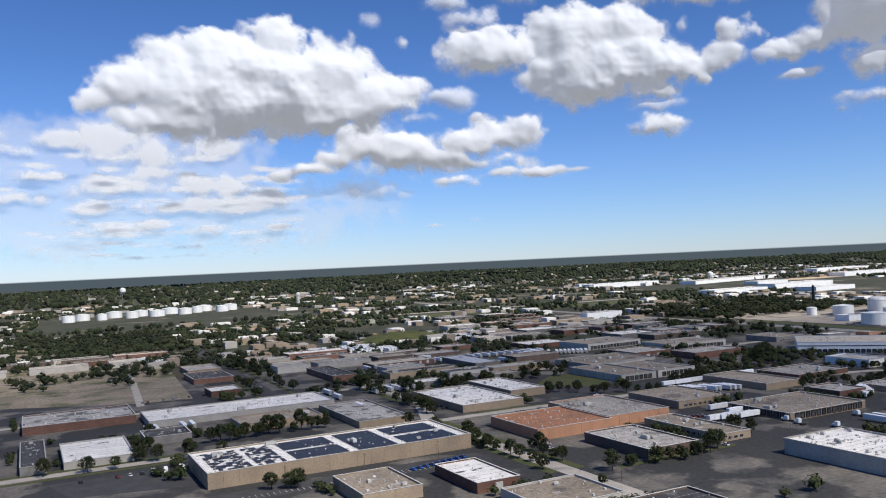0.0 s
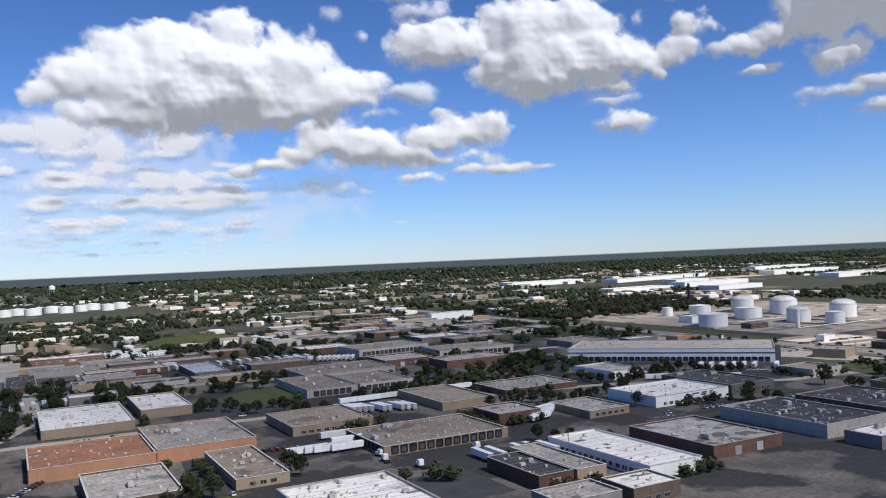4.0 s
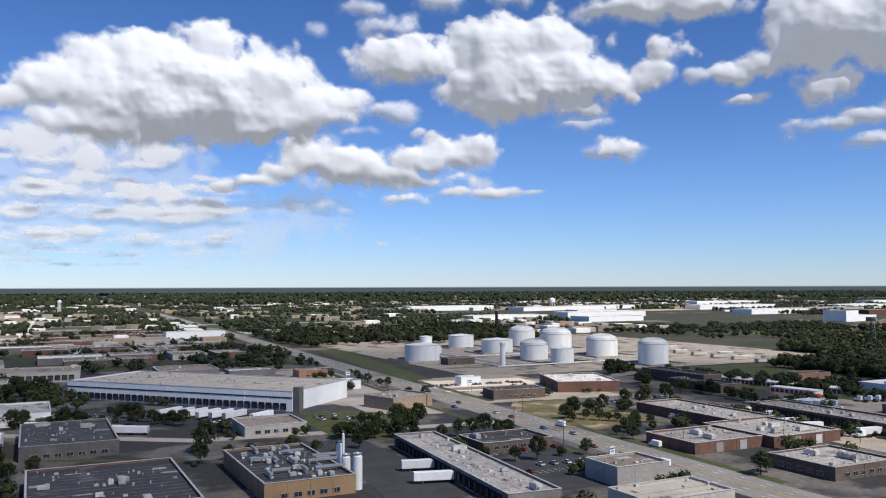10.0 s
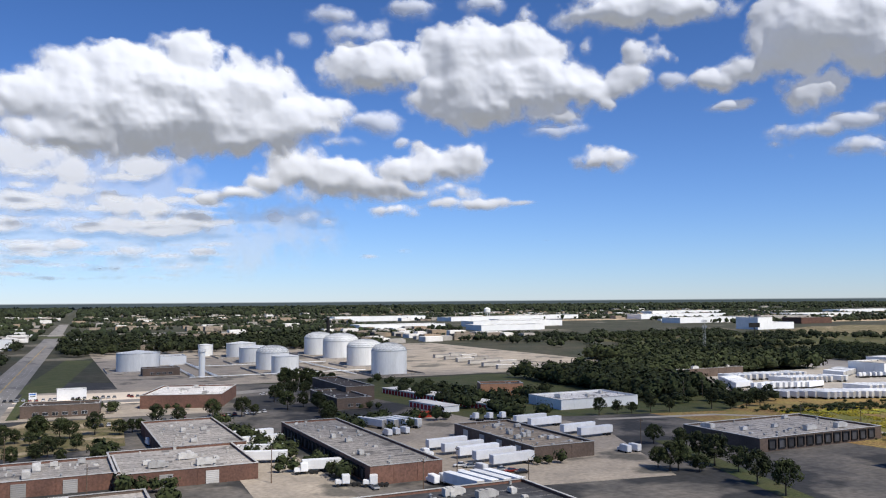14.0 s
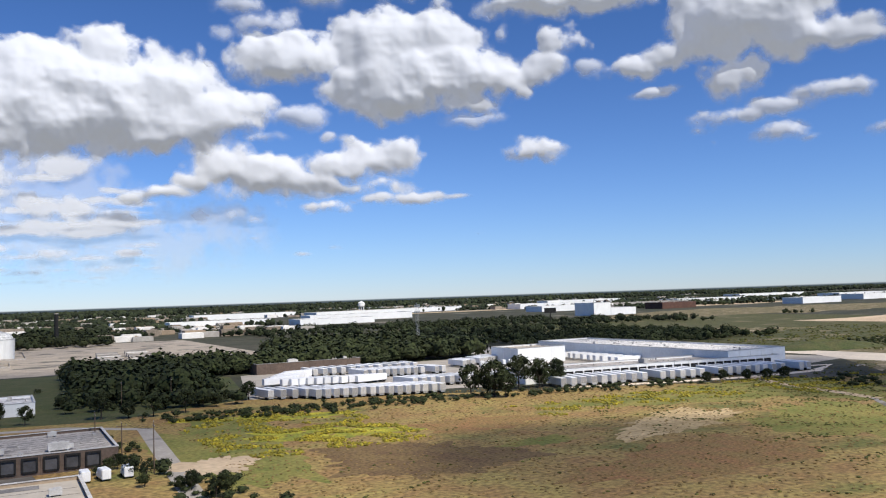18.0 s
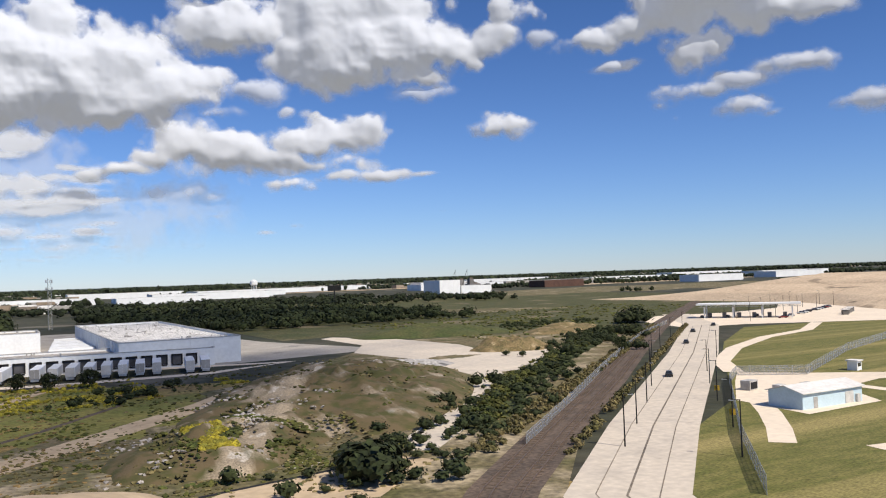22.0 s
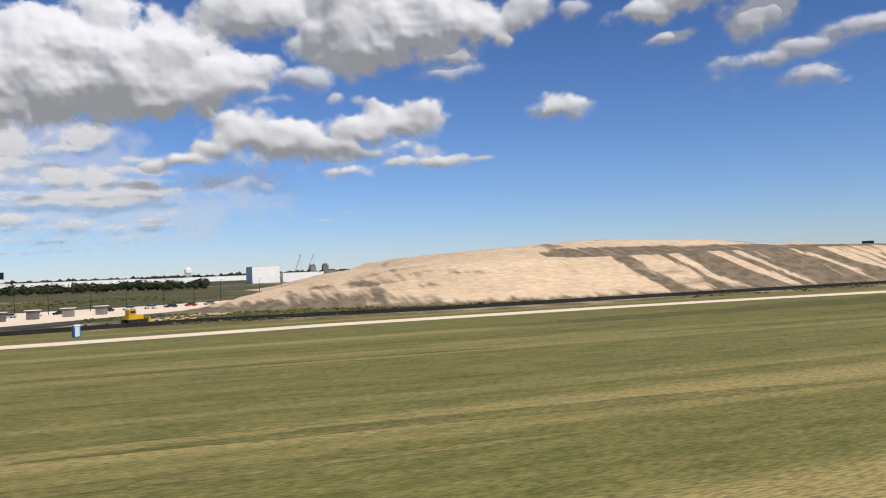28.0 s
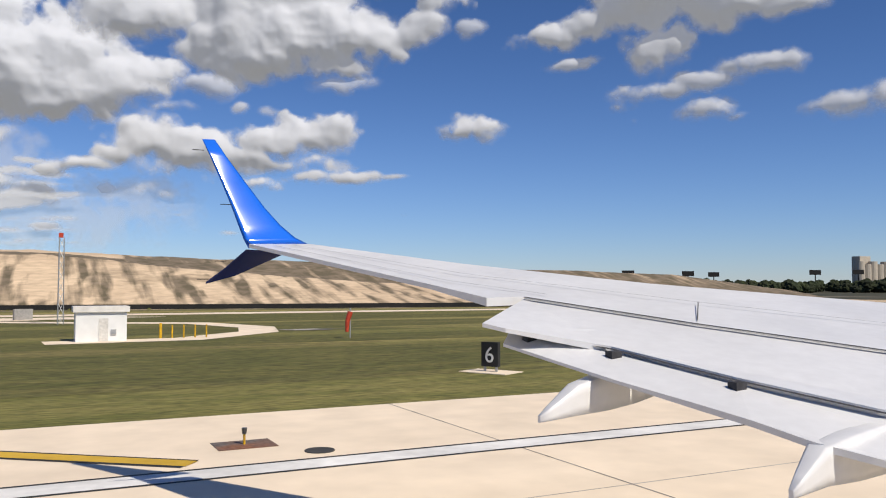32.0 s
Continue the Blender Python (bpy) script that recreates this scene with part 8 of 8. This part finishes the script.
for x0, y0, x1, y1, w in ((224, 330, 224, 478, 5), (240, 330, 240, 478, 5), (249, 560, 252, 650, 6), (276, 560, 276, 640, 6), (-100, 490, 220, 490, 5), (-100, 473, 220, 473, 4), (270, 490, 430, 485, 4), (832, 225, 834, 470, 4), (864, 200, 870, 330, 4), (876, 420, 884, 640, 5), (838, 480, 852, 900, 5), (170, 660, 182, 1000, 4), (198, 660, 210, 1000, 4), (255, 320, 330, 320, 4), (520, 420, 690, 330, 4), (560, 322, 620, 322, 3), (1060, 120, 1100, 240, 8)):
    strip("verge", [(x0, y0), ((x0 + x1) / 2, (y0 + y1) / 2), (x1, y1)], w, 0.075, VERGE, "mown grass verge beside a street", "grass")
# painted bays and lane lines
for x0, y0, nx, dx, l in ((548, 300, 9, 2.6, 5), (548, 330, 9, 2.6, 5), (796, 250, 12, 2.7, 5), (796, 285, 12, 2.7, 5), (750, 404, 14, 2.7, 5), (300, 580, 18, 2.7, 5), (80, 374, 40, 2.8, 5), (870, 494, 24, 2.8, 5)):
    bays = thing("bay_lines", x0, y0, 0.06, 0, "white painted parking bay lines on asphalt", "markings", "parking bays")
    line_mesh = mesh_of(boxes((-0.07, 0.07, 0, l, 0, 0.006)), "line", PAINT_W)
    for i in range(nx):
        part("line", line_mesh, None, bays).matrix_basis = pose(i * dx, 0, 0)
bm = bmesh.new()
for k in (-7, -3.6, 3.6, 7):
    for i in range(60):
        y = 100 + i * 11.0
        x = float(np.interp(y, (-200, 200, 480, 1150), (848, 850, 862, 890))) + k
        add_box(bm, x - 0.12, x + 0.12, y, y + 3.2, 0.086, 0.094)
tagged(part("lane_lines", bm, PAINT_W, None, "white dashed lane lines on the arterial road"), "", "markings", "", "stuff")
strip("median_line", [(848, -200), (850, 200), (862, 480), (890, 1150)], 0.5, 0.09, PAINT_Y, "double yellow middle line of a road", "marking")


def parked(name, n, x0, x1, y0, y1, seed, label, size, mat, rows=9.0, pitch=3.6):
    """Vehicles too far off to pick apart, in straight rows."""
    r = random.Random(seed)
    bm = bmesh.new()
    y, made = y0, 0
    while y < y1 and made < n:
        x = x0
        while x < x1 and made < n:
            if r.random() < 0.75 and clear(x, y, 3):
                w, d, h = size
                add_box(bm, x - w / 2, x + w / 2, y - d / 2, y + d / 2, 0.9, h)
                add_box(bm, x - w / 2 + 0.3, x + w / 2 - 0.3, y - d / 2 + 0.4, y + d / 2 - 0.4, 0, 0.898)
                made += 1
            x += pitch
        y += rows + size[1]
    tagged(part(name, bm, mat, None, label), "", "vehicles", "", "stuff")


parked("parked_trailers", 160, 290, 400, 905, 985, 71, "rows of white trailers in a distant yard", (2.6, 15, 4.0), TRAILERM)
parked("parked_trailers", 140, 90, 150, 1010, 1140, 72, "rows of white trailers in a distant yard", (2.6, 14, 4.0), TRAILERM)
parked("parked_trailers", 160, 500, 600, 960, 1060, 73, "rows of white trailers beside a grassy mound", (2.6, 14, 4.0), TRAILERM)
parked("parked_cars", 200, 640, 780, 880, 960, 74, "rows of parked pale cars in a distant lot", (1.9, 4.6, 1.6), UNITM, 3.0, 2.9)
parked("parked_cars", 200, 910, 1010, 1180, 1260, 75, "rows of parked pale cars beyond the tank farm", (1.9, 4.6, 1.6), UNITM, 3.0, 2.9)
for x0, y0, x1, y1, n, turn in ((20, 560, 60, 562, 12, 0), (90, 452, 220, 454, 26, 0), (262, 560, 262, 470, 12, 90), (300, 322, 330, 322, 8, 0), (380, 398, 440, 400, 14, 0), (372, 470, 372, 500, 8, 90), (500, 405, 530, 406, 8, 0), (548, 303, 570, 303, 8, 0), (548, 333, 570, 333, 8, 0), (796, 253, 830, 253, 10, 0)):
    car_row(x0, y0, x1, y1, n, turn, 0.8)
for x0, y0, x1, y1, n, turn in ((796, 288, 830, 288, 10, 0), (752, 407, 786, 411, 11, 0), (872, 497, 936, 497, 20, 0), (800, 470, 832, 470, 9, 0), (802, 540, 830, 540, 8, 0), (880, 452, 920, 448, 12, 0), (1000, 470, 1020, 440, 10, 60), (650, 330, 690, 320, 10, 0), (700, 215, 740, 215, 10, 0), (960, 215, 985, 215, 8, 0)):
    car_row(x0, y0, x1, y1, n, turn, 0.8)
for x0, y0, x1, y1, n, turn in ((395, 395, 395, 372, 4, 90), (215, 560, 218, 640, 4, 0), (60, 570, 100, 570, 8, 0), (250, 620, 290, 622, 7, 0), (640, 430, 676, 400, 8, 60), (700, 450, 745, 410, 9, -54)):
    trailer_row(x0, y0, x1, y1, n, turn, 0.2)
for args in ((226, 335, 226, 470, 12, 0.9), (250, 600, 250, 660, 6, 1.0), (275, 560, 278, 640, 8, 1.0), (-20, 490, 60, 490, 7, 1.0), (170, 670, 180, 960, 11, 1.1), (200, 670, 208, 960, 11, 1.1), (300, 605, 350, 605, 9, 1.0), (440, 600, 520, 612, 8, 1.0), (520, 395, 620, 330, 12, 0.7)):
    tree_row(*args)
for args in ((600, 320, 640, 318, 6, 0.6), (690, 320, 760, 322, 8, 0.8), (752, 350, 790, 335, 8, 1.0), (840, 430, 850, 600, 10, 0.8), (870, 345, 900, 330, 6, 0.6), (1020, 500, 1060, 520, 8, 1.1), (1000, 430, 1030, 470, 8, 0.9), (560, 610, 640, 600, 9, 1.0), (450, 640, 520, 650, 8, 1.0)):
    tree_row(*args)
# expressway on its bank
strip("embankment", [(-500, 1510), (435, 1480), (906, 1430), (1500, 1400)], 90, 0.05, VERGE, "grassy bank below an expressway", "bank")
strip("expressway", [(-500, 1640), (435, 1602), (653, 1558), (906, 1524), (1500, 1490)], 24, 0.1, ROADM, "pale expressway in the distance")

# loop track round the shed, bunds and pipes of the tank farm
strip("gravel_track", [(1577, 101), (1576, 90), (1573, 77), (1571, 67), (1566, 60), (1558, 56), (1544, 56), (1524, 60)], 3.4, 0.056, CONCRETE, "pale gravel loop round a shed", "track")
strip("gravel_track", [(1545, 98), (1536, 88), (1526, 78), (1517, 70)], 4.0, 0.056, CONCRETE, "pale gravel path along a fence", "track")
for cx_, cy_, a, b in ((955, 685, 24, 24), (1060, 810, 24, 20), (1057, 730, 24, 20), (1053, 625, 22, 42), (1141, 780, 26, 56), (1131, 650, 24, 24), (1117, 560, 20, 20)):
    bund = thing("bund_wall", cx_, cy_, 0, 0, "low grey concrete bund round oil tanks", "wall", "bunds")
    for box in ((-a, a, -b, -b + 0.4, 0, 1.3), (-a, a, b - 0.4, b, 0, 1.3), (-a, -a + 0.4, -b + 0.4, b - 0.4, 0, 1.3), (a - 0.4, a, -b + 0.4, b - 0.4, 0, 1.3)):
        part("wall", boxes(box), GRAVEL, bund)
for (x0, y0), (x1, y1) in (((985, 600), (985, 720)), ((1000, 590), (1000, 830)), ((980, 590), (1110, 590)), ((1000, 690), (1110, 690)), ((1092, 560), (1092, 830))):
    rack = thing("pipe_rack", x0, y0, 0, 0, "bundle of pale pipes on low supports", "pipework", "pipe racks")
    d = Vector((x1 - x0, y1 - y0, 0))
    side = Vector((-d.y, d.x, 0)).normalized()
    for k in range(4):
        part("pipe", tubes((side * k * 0.7 + Vector((0, 0, 1.2)), d + side * k * 0.7 + Vector((0, 0, 1.2)), 0.22), n=6), TANKM, rack)
    for k in range(int(d.length / 12) + 1):
        c = d.normalized() * 12 * k
        part("support", boxes((c.x - 1.4, c.x + 1.4, c.y - 1.4, c.y + 1.4, 0, 0.4), ), GRAVEL, rack)
stack = thing("vapour_stack", 990, 600, 0, 0, "slim white vapour tower beside oil tanks", "tower")
part("shaft", tubes(((0, 0, 0), (0, 0, 18), 2.2), n=16), TANKM, stack)
part("cap", tubes(((0, 0, 18), (0, 0, 20), 2.8), n=16), TANKM, stack)

sheet("forecourt", [(864, 415), (962, 404), (962, 540), (880, 548)], 0.024, DUST, "dusty pale lots beside a crossroads", "pavement")
sheet("forecourt", [(762, 440), (838, 436), (850, 650), (766, 650)], 0.024, DUST, "dusty pale lots beside the arterial road", "pavement")
sheet("truck_lot", [(1000, 200), (1062, 190), (1100, 280), (1090, 350), (1004, 352)], 0.024, DUST, "dusty pale truck lot between warehouses", "pavement")
sheet("truck_lot", [(940, 196), (968, 196), (968, 352), (948, 352)], 0.026, DUST, "dusty pale yard between brick warehouses", "pavement")
trailer_row(1014, 322, 1028, 318, 4, 20, 0.0)
trailer_row(1020, 262, 1026, 226, 5, 95, 0.1)
trailer_row(1078, 300, 1084, 250, 6, 95, 0.2)
for tx, ty, a in ((976, 296, 30), (1000, 262, 60), (1006, 250, -80), (1062, 320, 10), (1068, 318, 12), (1074, 317, 8)):
    put(TRACTOR, tx, ty, a)
for vx, vy in ((1012, 300), (1016, 301), (1020, 302), (1072, 228), (1076, 228), (960, 330)):
    put(VAN, vx, vy, rng.uniform(-10, 10))


# ---- self-storage rows, mobile homes, roadside signs ----
STORE_RED = material("red_roller_door", (0.4, 0.035, 0.03), (0.33, 0.03, 0.028), 2, 0.5, 0.05, fine=0.1)
STORE_DOOR = mesh_of(boxes((-1.2, 1.2, -0.08, -0.004, 0.05, 2.4)), "roller_door", STORE_RED)


def storage_row(x, y, length, depth, turn):
    b = thing("storage_units", x, y, 0, turn, "long low self-storage row with red doors and a white roof", "storage units", "storage rows")
    part("wall", boxes((-length / 2, length / 2, -depth / 2, depth / 2, 0, 2.9)), WHITEW, b)
    part("roof", boxes((-length / 2 - 0.3, length / 2 + 0.3, -depth / 2 - 0.3, depth / 2 + 0.3, 2.902, 3.15)), WHITE, b)
    for i in range(int(length / 3.2)):
        part("roller_door", STORE_DOOR, None, b).matrix_basis = pose(-length / 2 + 1.8 + i * 3.2, -depth / 2, 0)


storage_row(1080, 396, 96, 12, -80)
storage_row(1062, 364, 30, 9, -80)
red_box = thing("shipping_container", 1048, 340, 0, 8, "dark red steel shipping container on a lot", "container")
part("body", boxes((-6, 6, -1.25, 1.25, 0.1, 2.7)), RED, red_box)
part("door", boxes((6.003, 6.06, -1.15, 1.15, 0.2, 2.6)), RED, red_box)
for i in range(18):
    x, y = 1206 + (i % 2) * 22 + i * 1.1, 470 + i * 14
    m = thing("mobile_home", x, y, 0, rng.uniform(-6, 6), "pale long mobile home in a row between trees", "mobile home", "mobile homes")
    part("wall", boxes((-8, 8, -2.1, 2.1, 0.3, 3.1)), PALE, m)
    part("roof", boxes((-8.2, 8.2, -2.3, 2.3, 3.102, 3.35)), GRAVEL if i % 3 else WHITE, m)


def roadside_sign(x, y, h, turn, label):
    b = thing("roadside_sign", x, y, 0, turn, label, "sign", "roadside signs")
    for k in (-1.2, 1.2):
        part("post", boxes((k - 0.12, k + 0.12, -0.12, 0.12, 0, h)), STEEL, b)
    part("panel", boxes((-1.8, 1.8, -0.2, 0.2, h - 3.2, h)), WHITEW, b)
    part("sign_bar", boxes((-1.5, 1.5, -0.23, -0.203, h - 1.0, h - 0.4)), CAR_PAINTS[4], b)
    part("sign_bar", boxes((-1.2, 1.2, -0.23, -0.203, h - 2.0, h - 1.5)), GREY, b)


roadside_sign(837, 259, 4.6, 20, "white roadside sign with blue and grey bars")
roadside_sign(884, 462, 8, 10, "tall white roadside sign with blue and grey bars")
roadside_sign(838, 560, 7, 10, "white roadside sign with blue and grey bars")
mast_s = thing("chimney", 1203, 976, 0, 0, "slim dark chimney standing above trees", "chimney")
part("shaft", tubes(((0, 0, 0), (0, 0, 34), 2.4, 1.9), n=14), RUBBER, mast_s)
part("rim", tubes(((0, 0, 34), (0, 0, 35), 2.3), n=14), GRAVEL, mast_s)
for tx, ty, a in ((962, 244, 80), (968, 222, 75), (975, 218, 70)):
    put(TRACTOR, tx, ty, a)
trailer_row(970, 245, 974, 243, 1, 80, 0)
for i in range(5):
    put(VAN, 992 + i * 3.2, 214 - i * 0.6, rng.uniform(-5, 5))


# power line along the lane beside the meadow
def wires(points, heights, label):
    c = thing("power_line", points[0][0], points[0][1], 0, 0, label, "cables")
    o = Vector((points[0][0], points[0][1], 0))
    for k in (-0.9, 0.0, 0.9):
        bm = bmesh.new()
        for (a, ha), (b, hb) in zip(zip(points, heights), zip(points[1:], heights[1:])):
            p, q = Vector((a[0] + k, a[1], ha)) - o, Vector((b[0] + k, b[1], hb)) - o
            prev = p
            for i in range(1, 9):
                u = i / 8
                nxt = p.lerp(q, u) - Vector((0, 0, 4 * 0.9 * u * (1 - u)))
                add_tube(bm, prev, nxt, 0.03, n=4, caps=False)
                prev = nxt
        part("wire", bm, RUBBER, c)


wires([(1172, 240), (1176, 215), (1180, 190)], [10.4, 10.4, 10.4], "black overhead cables strung between wooden poles")

for k in (-3.7, 0.0, 3.7):
    strip("slab_joint", [(1440 - 0.67 * k, -20 + 0.74 * k), (1479 - 0.67 * k, 61 + 0.74 * k), (1512 - 0.67 * k, 92 + 0.74 * k), (1607 - 0.67 * k, 176 + 0.74 * k), (1700 - 0.67 * k, 262 + 0.74 * k)], 0.16 if k else 0.3, 0.095, BROWN, "dark worn joint along a concrete road", "joint")

sheet("rough_grassland", [(1528, 345), (1554, 350), (1570, 312), (1575, 264), (1592, 338), (1580, 450), (1600, 900), (1528, 900)], 0.028, OLIVE, "rough olive grassland behind a dusty lot", "grass")

sheet("grass_bank", [(756, 403), (773, 430), (801, 411), (797, 380), (786, 360), (767, 345), (756, 356)], 0.09, VERGE, "dark green grass bank between a car park and a street", "grass")
sheet("yard", [(735, 236), (764, 234), (767, 300), (742, 306)], 0.06, ASPHALT, "dark asphalt yard before dock bays", "pavement")
tree_row(570, 526, 650, 585, 12, 1.1, 5)
tree_row(610, 446, 700, 424, 12, 0.6, 3)
tree(698, 344, 1.3)
tree(623, 336, 1.0)
tree(636, 335, 0.8)

# yards, lots and hedges between the works
for args in ((424, 463, 460, 447, 12, 8), (430, 715, 490, 748, 16, 20), (496, 735, 530, 716, 10, -30), (352, 852, 380, 800, 12, 60), (620, 470, 640, 452, 6, 40)):
    trailer_row(*args, 0.1)
for args in ((250, 372, 262, 396, 9, 60), (520, 430, 545, 424, 9, 0), (588, 398, 604, 420, 8, 60), (640, 478, 668, 462, 10, 30), (300, 455, 330, 455, 11, 0), (330, 575, 352, 572, 8, 0), (560, 520, 600, 520, 12, 0), (462, 470, 490, 466, 9, 0)):
    car_row(*args, 0.2)
for args in ((400, 640, 452, 612, 9, 1.0), (428, 556, 532, 545, 14, 0.9), (536, 398, 600, 412, 9, 0.8), (340, 528, 372, 522, 6, 0.8)):
    tree_row(*args)


# ---- the whole model to scale ----
for ob in list(scene.objects):
    if ob.parent is None and ob.type in ("MESH", "EMPTY"):
        ob.matrix_world = Matrix.Scale(SIZE, 4) @ ob.matrix_basis
